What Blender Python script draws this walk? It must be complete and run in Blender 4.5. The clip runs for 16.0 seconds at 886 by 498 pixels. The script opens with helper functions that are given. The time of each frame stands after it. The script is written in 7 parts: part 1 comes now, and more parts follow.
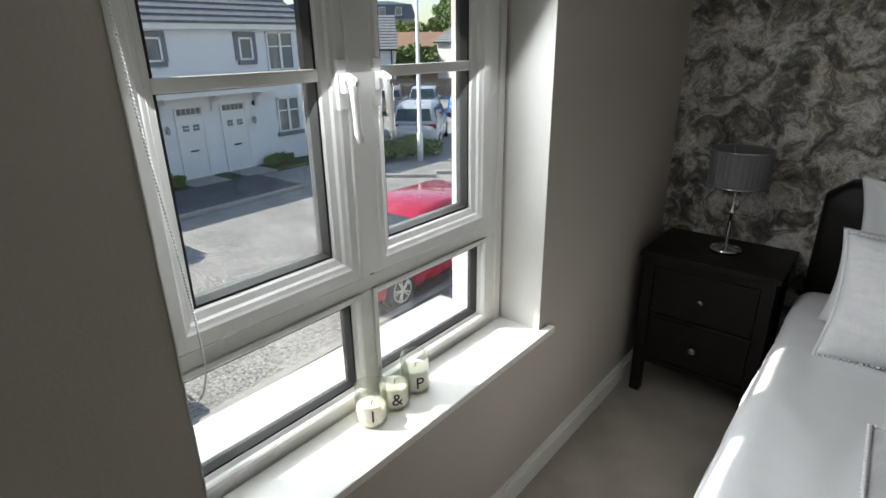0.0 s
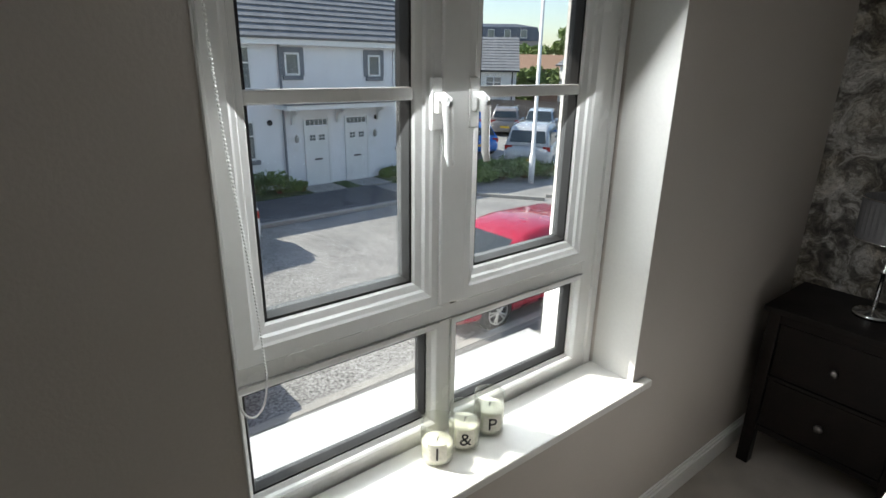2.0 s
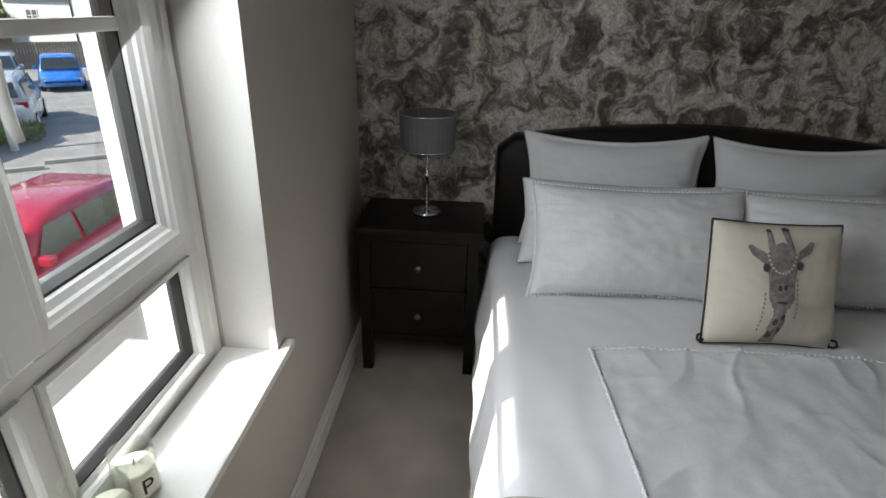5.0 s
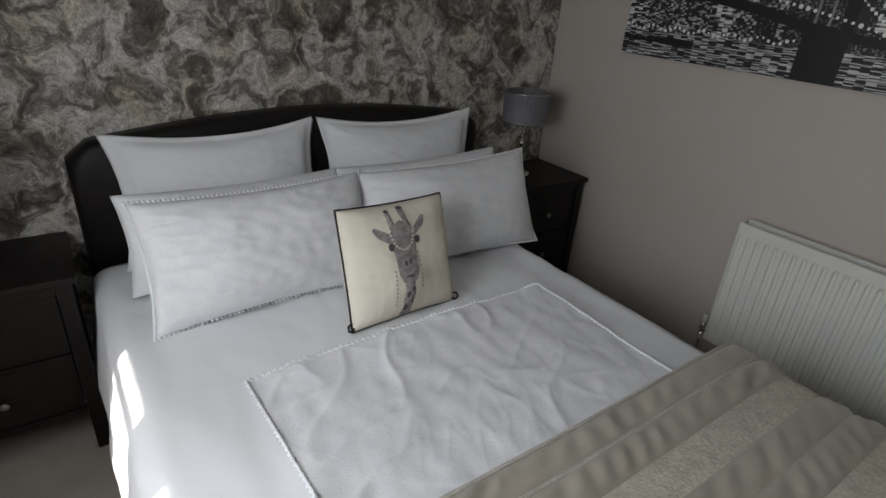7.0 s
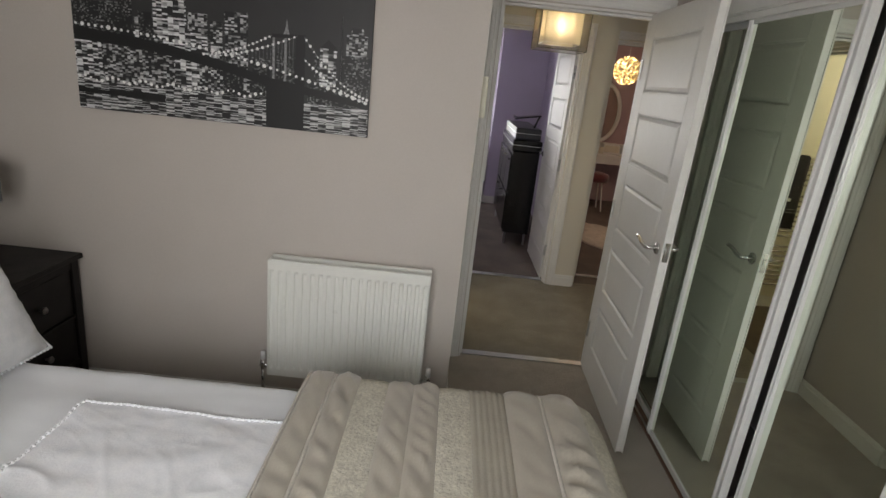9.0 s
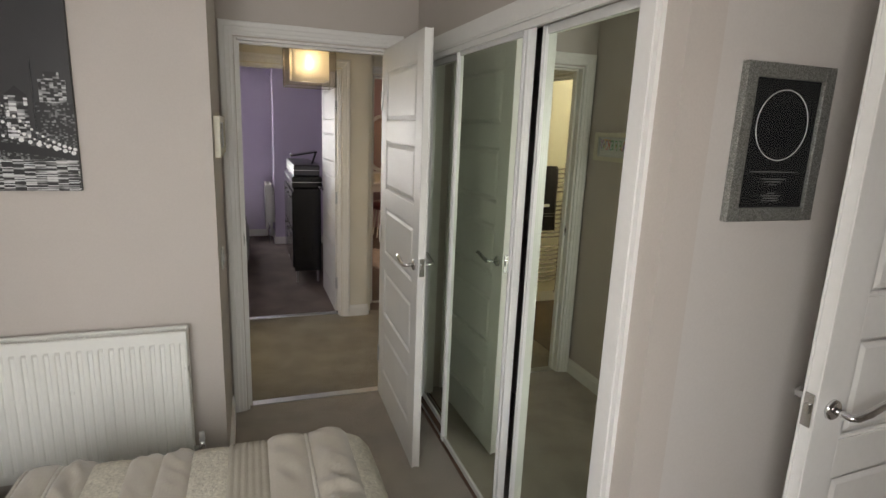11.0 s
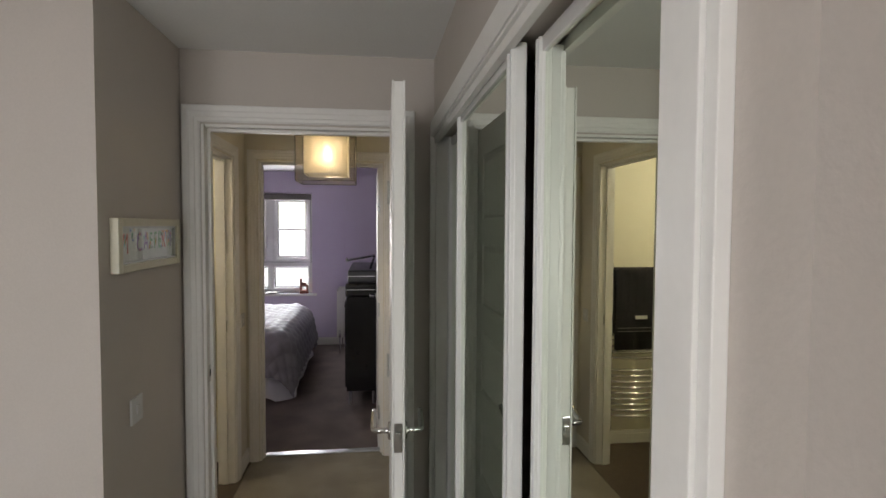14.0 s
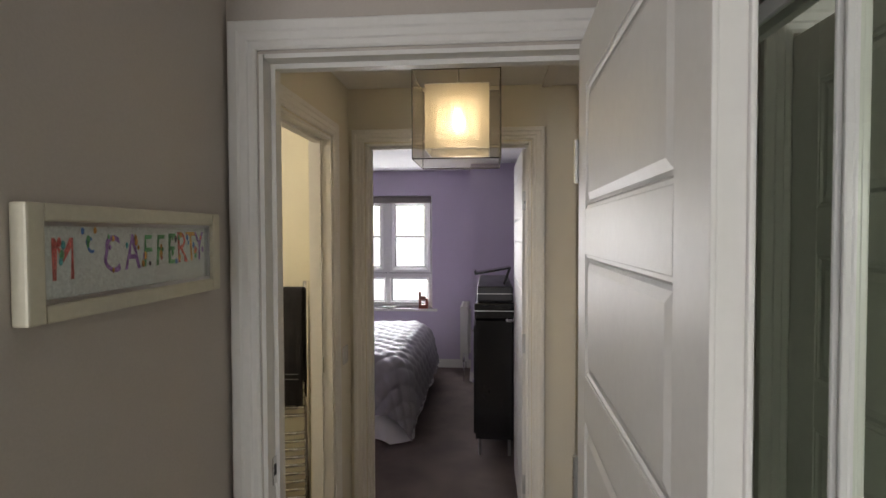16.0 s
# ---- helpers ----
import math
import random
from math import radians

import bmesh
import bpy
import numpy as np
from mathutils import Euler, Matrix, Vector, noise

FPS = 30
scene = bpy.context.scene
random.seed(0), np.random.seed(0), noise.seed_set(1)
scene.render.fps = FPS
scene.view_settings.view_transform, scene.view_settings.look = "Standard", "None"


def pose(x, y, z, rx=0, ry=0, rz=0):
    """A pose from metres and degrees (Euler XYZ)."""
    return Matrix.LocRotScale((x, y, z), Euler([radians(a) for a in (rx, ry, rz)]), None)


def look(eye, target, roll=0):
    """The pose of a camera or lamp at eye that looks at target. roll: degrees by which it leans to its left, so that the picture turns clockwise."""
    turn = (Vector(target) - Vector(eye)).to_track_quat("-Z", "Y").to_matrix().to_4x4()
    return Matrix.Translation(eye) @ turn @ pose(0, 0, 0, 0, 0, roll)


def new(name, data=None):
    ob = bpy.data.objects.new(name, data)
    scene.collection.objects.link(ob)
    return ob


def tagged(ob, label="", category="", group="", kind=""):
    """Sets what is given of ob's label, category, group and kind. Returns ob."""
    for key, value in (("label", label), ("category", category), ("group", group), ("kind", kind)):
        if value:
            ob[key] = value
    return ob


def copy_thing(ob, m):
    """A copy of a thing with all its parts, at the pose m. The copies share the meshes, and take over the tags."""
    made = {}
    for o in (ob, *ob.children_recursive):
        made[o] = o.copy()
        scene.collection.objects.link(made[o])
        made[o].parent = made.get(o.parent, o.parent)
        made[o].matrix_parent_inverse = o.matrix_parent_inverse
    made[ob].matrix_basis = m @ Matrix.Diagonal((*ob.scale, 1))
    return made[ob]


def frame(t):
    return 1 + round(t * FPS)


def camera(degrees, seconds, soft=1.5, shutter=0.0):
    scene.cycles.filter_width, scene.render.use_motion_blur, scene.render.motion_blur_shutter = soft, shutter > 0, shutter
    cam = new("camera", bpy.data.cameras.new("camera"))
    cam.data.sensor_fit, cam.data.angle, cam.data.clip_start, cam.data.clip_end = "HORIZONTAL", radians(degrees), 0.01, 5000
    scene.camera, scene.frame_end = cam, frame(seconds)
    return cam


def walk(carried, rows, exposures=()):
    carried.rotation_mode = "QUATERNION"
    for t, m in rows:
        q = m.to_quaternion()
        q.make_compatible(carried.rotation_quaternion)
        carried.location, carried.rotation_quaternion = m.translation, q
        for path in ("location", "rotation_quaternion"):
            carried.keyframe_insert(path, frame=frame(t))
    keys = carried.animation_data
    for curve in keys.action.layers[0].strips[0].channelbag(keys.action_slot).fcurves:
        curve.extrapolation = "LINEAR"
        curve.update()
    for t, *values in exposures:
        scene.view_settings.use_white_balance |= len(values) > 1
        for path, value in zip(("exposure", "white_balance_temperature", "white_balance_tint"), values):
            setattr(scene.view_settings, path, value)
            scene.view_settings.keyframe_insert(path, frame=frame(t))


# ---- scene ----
cam = camera(78.0, 16.0)
PATH = [
    (0, (0.805, -2.626, 1.549), (-0.397, -1.193, 0.836), -0.7),
    (0.5, (0.792, -2.598, 1.551), (-0.599, -1.336, 0.859), -1.1),
    (1, (0.762, -2.580, 1.551), (-0.708, -1.399, 0.878), -0.8),
    (1.5, (0.760, -2.552, 1.551), (-0.732, -1.391, 0.894), 0.3),
    (2, (0.773, -2.532, 1.545), (-0.708, -1.353, 0.897), 1.0),
    (2.5, (0.785, -2.524, 1.536), (-0.635, -1.266, 0.899), 1.7),
    (3, (0.779, -2.523, 1.521), (-0.507, -1.12, 0.9), 2.3),
    (3.5, (0.77, -2.506, 1.51), (-0.293, -0.933, 0.878), 2.6),
    (3.7, (0.766, -2.488, 1.51), (-0.208, -0.862, 0.866), 2.8),
    (5.8, (0.432, -2.396, 1.541), (0.863, -0.657, 0.652), 1.8),
    (6, (0.457, -2.378, 1.538), (0.994, -0.669, 0.65), 2.1),
    (6.5, (0.54, -2.316, 1.563), (1.362, -0.727, 0.67), 3.5),
    (7, (0.626, -2.241, 1.593), (1.696, -0.795, 0.719), 4.2),
    (7.5, (0.655, -2.156, 1.604), (1.975, -0.9, 0.78), 5.7),
    (8, (0.649, -2.075, 1.619), (2.275, -1.177, 0.879), 6.6),
    (8.5, (0.622, -2.011, 1.618), (2.478, -1.642, 0.968), 7.1),
    (9, (0.594, -2.013, 1.629), (2.502, -2.028, 1.031), 6.2),
    (9.5, (0.583, -2.034, 1.609), (2.486, -2.318, 1.063), 5.0),
    (10, (0.557, -2.047, 1.609), (2.435, -2.497, 1.09), 3.7),
    (10.2, (0.538, -2.074, 1.622), (2.404, -2.576, 1.107), 3.3),
    (12.3, (0.681, -2.611, 1.646), (2.483, -3.437, 1.378), 2.0),
    (12.5, (0.729, -2.656, 1.655), (2.547, -3.459, 1.434), 1.8),
    (13, (0.874, -2.776, 1.661), (2.749, -3.45, 1.487), 0.9),
    (13.5, (1.082, -2.902, 1.642), (3.03, -3.337, 1.521), 0.3),
    (14, (1.266, -2.901, 1.631), (3.249, -3.153, 1.544), 0.3),
    (14.5, (1.511, -2.839, 1.621), (3.507, -2.944, 1.536), 0.4),
    (15, (1.761, -2.806, 1.62), (3.759, -2.805, 1.543), 0.2),
    (15.5, (2.043, -2.806, 1.618), (4.039, -2.71, 1.554), -0.2),
    (16, (2.327, -2.761, 1.604), (4.319, -2.591, 1.545), -0.2),
]
EXPOSURES = [(0, 0.58, 6600, 9), (2.5, 0.52, 6600, 9), (3.7, 0.42, 6600, 9), (6, 0.88, 6600, 12), (7, 1.0, 6550, 12), (8, 1.42, 6700, 13), (10, 2.13, 7100, 14), (12.5, 2.17, 7000, 15), (14, 1.98, 6950, 15), (15, 2.1, 6900, 15), (16, 2.08, 6900, 16)]
walk(cam, [(t, look(e, a, r)) for t, e, a, r in PATH], EXPOSURES)

# ---- world, sun and lamps ----
SUN_AZ = (0.79, 0.61)      # level direction in which the sunlight travels
SUN_EL = 42.3
world = bpy.data.worlds.new("sky")
scene.world = world
world.use_nodes = True
_nt = world.node_tree
_sky = _nt.nodes.new("ShaderNodeTexSky")
_sky.sky_type = "NISHITA"
_sky.sun_disc = False
_sky.sun_elevation = radians(SUN_EL)
_sky.sun_rotation = math.atan2(-SUN_AZ[0], -SUN_AZ[1])
_nt.nodes["Background"].inputs[1].default_value = 0.15
_nt.links.new(_sky.outputs[0], _nt.nodes["Background"].inputs[0])

_sun = bpy.data.lights.new("sun", "SUN")
_sun.energy, _sun.angle, _sun.color = 5.0, radians(0.5), (1.0, 0.95, 0.88)
_so = new("sun", _sun)
_d = Vector((SUN_AZ[0], SUN_AZ[1], 0)).normalized() * math.cos(radians(SUN_EL)) - Vector((0, 0, math.sin(radians(SUN_EL))))
_so.rotation_euler = _d.to_track_quat("-Z", "Y").to_euler()
_so.location = (-10, -10, 12)


def area_lamp(name, m, sx, sy, power, color=(1, 1, 1)):
    li = bpy.data.lights.new(name, "AREA")
    li.shape, li.size, li.size_y, li.energy, li.color = "RECTANGLE", sx, sy, power, color
    ob = new(name, li)
    ob.matrix_world = m
    return ob


def point_lamp(name, p, power, color, r=0.04):
    li = bpy.data.lights.new(name, "POINT")
    li.energy, li.color, li.shadow_soft_size = power, color, r
    ob = new(name, li)
    ob.location = p
    return ob


area_lamp("window_daylight", look((-0.23, -1.75, 1.34), (1.0, -1.75, 0.55)), 1.0, 1.3, 15, (0.93, 0.97, 1.0))
area_lamp("window_daylight_purple", look((9.2, -1.52, 1.4), (6, -1.9, 1.0)), 1.0, 1.3, 21, (0.93, 0.97, 1.0))
point_lamp("feather_bulb", (7.0, -3.87, 1.90), 3.5, (1.0, 0.82, 0.6), 0.1)
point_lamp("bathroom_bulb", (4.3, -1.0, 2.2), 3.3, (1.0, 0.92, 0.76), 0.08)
point_lamp("pendant_bulb", (4.4, -2.645, 2.0), 0.65, (1.0, 0.87, 0.64))

# ---- materials ----
def mat(name, c1, c2=None, scale=6.0, rough=0.6, bump=0.0, bump_scale=200.0, metal=0.0, fine=0.15, spec=0.5, rough_var=0.08, sheen=0.0, coat=0.0):
    """Two-scale procedural surface: a slow blend of c1 and c2, fine grain over it, and relief."""
    m = bpy.data.materials.new(name)
    m.use_nodes = True
    nt = m.node_tree
    b = nt.nodes["Principled BSDF"]
    c2 = c2 or tuple(x * 0.9 for x in c1)
    tc = nt.nodes.new("ShaderNodeTexCoord")
    n1 = nt.nodes.new("ShaderNodeTexNoise")
    n1.inputs["Scale"].default_value, n1.inputs["Detail"].default_value = scale, 5
    n2 = nt.nodes.new("ShaderNodeTexNoise")
    n2.inputs["Scale"].default_value, n2.inputs["Detail"].default_value = bump_scale, 3
    nt.links.new(tc.outputs["Object"], n1.inputs["Vector"])
    nt.links.new(tc.outputs["Object"], n2.inputs["Vector"])
    mix = nt.nodes.new("ShaderNodeMix")
    mix.data_type = "RGBA"
    mix.inputs[6].default_value, mix.inputs[7].default_value = (*c1, 1), (*c2, 1)
    ramp = nt.nodes.new("ShaderNodeMapRange")
    ramp.inputs[1].default_value, ramp.inputs[2].default_value = 0.35, 0.65
    nt.links.new(n1.outputs["Fac"], ramp.inputs[0])
    nt.links.new(ramp.outputs[0], mix.inputs[0])
    g = nt.nodes.new("ShaderNodeMapRange")
    g.inputs[1].default_value, g.inputs[2].default_value = 0.3, 0.7
    g.inputs[3].default_value, g.inputs[4].default_value = 1 - fine, 1 + fine
    nt.links.new(n2.outputs["Fac"], g.inputs[0])
    mul = nt.nodes.new("ShaderNodeVectorMath")
    mul.operation = "SCALE"
    nt.links.new(mix.outputs[2], mul.inputs[0])
    nt.links.new(g.outputs[0], mul.inputs[3])
    nt.links.new(mul.outputs[0], b.inputs["Base Color"])
    r = nt.nodes.new("ShaderNodeMapRange")
    r.inputs[3].default_value, r.inputs[4].default_value = max(0.02, rough - rough_var), min(1, rough + rough_var)
    nt.links.new(n1.outputs["Fac"], r.inputs[0])
    nt.links.new(r.outputs[0], b.inputs["Roughness"])
    b.inputs["Metallic"].default_value = metal
    b.inputs["Specular IOR Level"].default_value = spec
    b.inputs["Sheen Weight"].default_value = sheen
    b.inputs["Coat Weight"].default_value = coat
    b.inputs["Coat Roughness"].default_value = 0.05
    if bump:
        bu = nt.nodes.new("ShaderNodeBump")
        bu.inputs["Strength"].default_value, bu.inputs["Distance"].default_value = 1.0, bump
        nt.links.new(n2.outputs["Fac"], bu.inputs["Height"])
        nt.links.new(bu.outputs[0], b.inputs["Normal"])
    return m


def glow(name, color, strength):
    m = bpy.data.materials.new(name)
    m.use_nodes = True
    b = m.node_tree.nodes["Principled BSDF"]
    b.inputs["Base Color"].default_value = (*color, 1)
    b.inputs["Emission Color"].default_value, b.inputs["Emission Strength"].default_value = (*color, 1), strength
    return m


def glass(name, tint=(0.97, 0.99, 0.985), rough=0.0, see=0.92):
    """Thin clear pane: mostly transparent with a glossy reflection on top."""
    m = bpy.data.materials.new(name)
    m.use_nodes = True
    nt = m.node_tree
    nt.nodes.remove(nt.nodes["Principled BSDF"])
    t = nt.nodes.new("ShaderNodeBsdfTransparent")
    t.inputs[0].default_value = (*tint, 1)
    g = nt.nodes.new("ShaderNodeBsdfGlossy")
    g.inputs["Roughness"].default_value = rough
    lw = nt.nodes.new("ShaderNodeLayerWeight")
    lw.inputs[0].default_value = 0.5
    p5 = nt.nodes.new("ShaderNodeMath")
    p5.operation, p5.inputs[1].default_value = "POWER", 4.0
    nt.links.new(lw.outputs["Facing"], p5.inputs[0])
    f = nt.nodes.new("ShaderNodeMapRange")
    f.inputs[3].default_value, f.inputs[4].default_value = 0.04, 0.7
    nt.links.new(p5.outputs[0], f.inputs[0])
    mx = nt.nodes.new("ShaderNodeMixShader")
    nt.links.new(f.outputs[0], mx.inputs[0])
    nt.links.new(t.outputs[0], mx.inputs[1])
    nt.links.new(g.outputs[0], mx.inputs[2])
    nt.links.new(mx.outputs[0], nt.nodes["Material Output"].inputs[0])
    return m


def gauze(name, color, see):
    """Sheer voile: part diffuse and translucent, part see-through."""
    m = bpy.data.materials.new(name)
    m.use_nodes = True
    nt = m.node_tree
    nt.nodes.remove(nt.nodes["Principled BSDF"])
    t = nt.nodes.new("ShaderNodeBsdfTransparent")
    d = nt.nodes.new("ShaderNodeBsdfDiffuse")
    d.inputs[0].default_value = (*color, 1)
    l = nt.nodes.new("ShaderNodeBsdfTranslucent")
    l.inputs[0].default_value = (*color, 1)
    a = nt.nodes.new("ShaderNodeMixShader")
    a.inputs[0].default_value = 0.6
    nt.links.new(d.outputs[0], a.inputs[1])
    nt.links.new(l.outputs[0], a.inputs[2])
    b = nt.nodes.new("ShaderNodeMixShader")
    b.inputs[0].default_value = 1 - see
    nt.links.new(t.outputs[0], b.inputs[1])
    nt.links.new(a.outputs[0], b.inputs[2])
    nt.links.new(b.outputs[0], nt.nodes["Material Output"].inputs[0])
    return m


def wallpaper_material():
    m = bpy.data.materials.new("marbled_wallpaper")
    m.use_nodes = True
    nt = m.node_tree
    N, L = nt.nodes.new, nt.links.new
    b = nt.nodes["Principled BSDF"]
    tc = N("ShaderNodeTexCoord")
    def warp(vec, scale, detail, amount):
        w = N("ShaderNodeTexNoise")
        w.inputs["Scale"].default_value, w.inputs["Detail"].default_value = scale, detail
        L(vec, w.inputs["Vector"])
        sb = N("ShaderNodeVectorMath"); sb.operation = "SUBTRACT"; sb.inputs[1].default_value = (0.5, 0.5, 0.5)
        L(w.outputs["Color"], sb.inputs[0])
        sc = N("ShaderNodeVectorMath"); sc.operation = "SCALE"; sc.inputs[3].default_value = amount
        L(sb.outputs[0], sc.inputs[0])
        ad = N("ShaderNodeVectorMath"); ad.operation = "ADD"
        L(vec, ad.inputs[0]); L(sc.outputs[0], ad.inputs[1])
        return ad.outputs[0]

    def tex(vec, scale, detail, rough, distort):
        w = N("ShaderNodeTexNoise")
        w.inputs["Scale"].default_value, w.inputs["Detail"].default_value, w.inputs["Roughness"].default_value, w.inputs["Distortion"].default_value = scale, detail, rough, distort
        L(vec, w.inputs["Vector"])
        return w

    def ramp(src, stops):
        r = N("ShaderNodeValToRGB")
        r.color_ramp.elements[0].position, r.color_ramp.elements[0].color = stops[0][0], (*stops[0][1], 1)
        r.color_ramp.elements[1].position, r.color_ramp.elements[1].color = stops[-1][0], (*stops[-1][1], 1)
        for p, c in stops[1:-1]:
            e = r.color_ramp.elements.new(p); e.color = (*c, 1)
        L(src, r.inputs[0])
        return r.outputs[0]

    def mix(kind, fac, a, c):
        x = N("ShaderNodeMix"); x.data_type = "RGBA"; x.blend_type = kind
        if isinstance(fac, float):
            x.inputs[0].default_value = fac
        else:
            L(fac, x.inputs[0])
        L(a, x.inputs[6]); L(c, x.inputs[7])
        return x.outputs[2]

    v1 = warp(tc.outputs["Object"], 6.5, 3.0, 0.20)
    v2 = warp(v1, 15.0, 4.0, 0.085)
    big = tex(v1, 8.0, 11.0, 0.66, 0.9)
    swirl = tex(v2, 15.0, 5.0, 0.5, 1.6)
    fine = tex(v2, 34.0, 4.0, 0.55, 1.8)
    tone = tex(v1, 5.0, 3.0, 0.5, 0.4)
    fleck = tex(tc.outputs["Object"], 42.0, 6.0, 0.7, 0.3)
    clouds = ramp(big.outputs["Fac"], [(0.33, (0.045, 0.041, 0.038)), (0.42, (0.14, 0.13, 0.12)), (0.48, (0.27, 0.255, 0.235)), (0.51, (0.44, 0.425, 0.40)), (0.56, (0.58, 0.57, 0.55)), (0.66, (0.72, 0.71, 0.70))])
    warm = ramp(tone.outputs["Fac"], [(0.42, (1.0, 1.0, 1.01)), (0.50, (1.0, 0.985, 0.96)), (0.60, (0.95, 0.89, 0.79))])
    veins = ramp(swirl.outputs["Fac"], [(0.36, (1.0, 1.0, 1.0)), (0.415, (1.05, 1.05, 1.05)), (0.435, (0.42, 0.39, 0.37)), (0.452, (0.9, 0.9, 0.9)), (0.485, (1.06, 1.06, 1.06)), (0.50, (0.26, 0.24, 0.225)), (0.515, (0.95, 0.94, 0.92)), (0.545, (1.15, 1.15, 1.14)), (0.56, (0.50, 0.47, 0.44)), (0.585, (1.05, 1.05, 1.05)), (0.66, (0.92, 0.9, 0.88))])
    specks = ramp(fleck.outputs["Fac"], [(0.38, (0.68, 0.67, 0.66)), (0.5, (1.0, 1.0, 1.0)), (0.62, (1.22, 1.22, 1.21))])
    hair = ramp(fine.outputs["Fac"], [(0.40, (1.0, 1.0, 1.0)), (0.455, (1.10, 1.10, 1.09)), (0.475, (0.45, 0.42, 0.40)), (0.49, (1.12, 1.12, 1.11)), (0.53, (0.60, 0.57, 0.54)), (0.545, (1.08, 1.08, 1.07)), (0.64, (0.95, 0.94, 0.92))])
    c = mix("MULTIPLY", 0.9, clouds, veins)
    c = mix("MULTIPLY", 0.6, c, hair)
    c = mix("MULTIPLY", 1.0, c, warm)
    c = mix("MULTIPLY", 0.8, c, specks)
    L(c, b.inputs["Base Color"])
    rr = N("ShaderNodeMapRange"); rr.inputs[3].default_value, rr.inputs[4].default_value = 0.60, 0.38
    L(big.outputs["Fac"], rr.inputs[0]); L(rr.outputs[0], b.inputs["Roughness"])
    bu = N("ShaderNodeBump"); bu.inputs["Distance"].default_value = 0.0012
    L(swirl.outputs["Fac"], bu.inputs["Height"]); L(bu.outputs[0], b.inputs["Normal"])
    return m


M_WALL = mat("warm_grey_wall_paint", (0.54, 0.49, 0.445), (0.51, 0.465, 0.42), 1.5, 0.55, 0.0004, 160, fine=0.02)
M_WALLB = mat("light_grey_wall_paint", (0.57, 0.535, 0.50), (0.54, 0.51, 0.475), 1.5, 0.55, 0.0004, 160, fine=0.02)
M_HALL = mat("cream_wall_paint", (0.73, 0.69, 0.585), (0.69, 0.65, 0.55), 1.5, 0.6, 0.0004, 160, fine=0.02)
M_PURPLE = mat("lilac_wall_paint", (0.60, 0.53, 0.67), (0.57, 0.50, 0.63), 1.5, 0.6, 0.0004, 160, fine=0.02)
M_PINK = mat("dusky_pink_wall_paint", (0.52, 0.38, 0.40), (0.49, 0.355, 0.375), 1.5, 0.6, 0.0004, 160, fine=0.02)
M_CEIL = mat("white_ceiling_paint", (0.80, 0.80, 0.79), (0.77, 0.77, 0.76), 2, 0.8, 0.0004, 120, fine=0.02)
M_GLOSS = mat("white_gloss_paint", (0.80, 0.79, 0.76), (0.77, 0.76, 0.73), 3, 0.46, 0.0002, 60, fine=0.015, spec=0.4)
M_UPVC = mat("white_upvc", (0.74, 0.74, 0.725), (0.71, 0.71, 0.695), 4, 0.25, 0.0001, 60, fine=0.01)
M_CARPET = mat("beige_carpet", (0.44, 0.39, 0.33), (0.34, 0.30, 0.25), 5, 0.95, 0.006, 420, fine=0.35, spec=0.1, sheen=0.3)
# same carpet as the bedroom, with the hall's dimness put into its colour
M_CARPET_DIM = mat("dimmed_beige_carpet", (0.31, 0.275, 0.21), (0.23, 0.205, 0.16), 5, 0.95, 0.006, 420, fine=0.35, spec=0.1, sheen=0.2)
M_CARPETP = mat("grey_brown_carpet", (0.22, 0.18, 0.165), (0.17, 0.14, 0.13), 4, 0.95, 0.006, 420, fine=0.35, spec=0.1)
M_PAPER = wallpaper_material()
M_DARKWOOD = mat("black_brown_stained_wood", (0.011, 0.008, 0.007), (0.007, 0.0055, 0.005), 12, 0.42, 0.0004, 90, fine=0.25, spec=0.25)
M_LEATHER = mat("dark_brown_leather", (0.011, 0.009, 0.008), (0.008, 0.0065, 0.006), 8, 0.45, 0.0006, 300, fine=0.2, spec=0.25)
M_LINEN = mat("white_cotton", (0.80, 0.81, 0.82), (0.77, 0.78, 0.80), 3, 0.85, 0.0005, 500, fine=0.03, spec=0.2, sheen=0.2)
M_CREAM = mat("cream_linen", (0.74, 0.70, 0.59), (0.70, 0.66, 0.55), 4, 0.9, 0.0006, 600, fine=0.06, spec=0.2)
M_BLACK = mat("black_cord", (0.012, 0.012, 0.012), None, 10, 0.6, 0.0003, 200)
M_CHROME = mat("chrome", (0.72, 0.72, 0.72), (0.66, 0.66, 0.66), 10, 0.12, 0, 50, metal=1.0, fine=0.03, rough_var=0.04)
M_STEEL = mat("brushed_aluminium", (0.62, 0.63, 0.63), (0.56, 0.57, 0.57), 10, 0.3, 0.0001, 300, metal=1.0, fine=0.05)
M_RAD = mat("white_radiator_enamel", (0.80, 0.80, 0.75), (0.77, 0.77, 0.72), 4, 0.3, 0, 50, fine=0.01)
M_GLASS = glass("clear_glass")

mir = bpy.data.materials.new("mirror_silver")
mir.use_nodes = True
_b = mir.node_tree.nodes["Principled BSDF"]
_b.inputs["Base Color"].default_value, _b.inputs["Metallic"].default_value, _b.inputs["Roughness"].default_value = (0.84, 0.90, 0.79, 1), 1.0, 0.012
M_MIRROR = mir


# ---- mesh helpers ----
def box(bm, x0, x1, y0, y1, z0, z1, m=None):
    vs = [bm.verts.new((x, y, z)) for z in (z0, z1) for y in (y0, y1) for x in (x0, x1)]
    if m is not None:
        for v in vs:
            v.co = m @ v.co
    for f in ((0, 2, 3, 1), (4, 5, 7, 6), (0, 1, 5, 4), (2, 6, 7, 3), (0, 4, 6, 2), (1, 3, 7, 5)):
        bm.faces.new([vs[i] for i in f])
    return vs


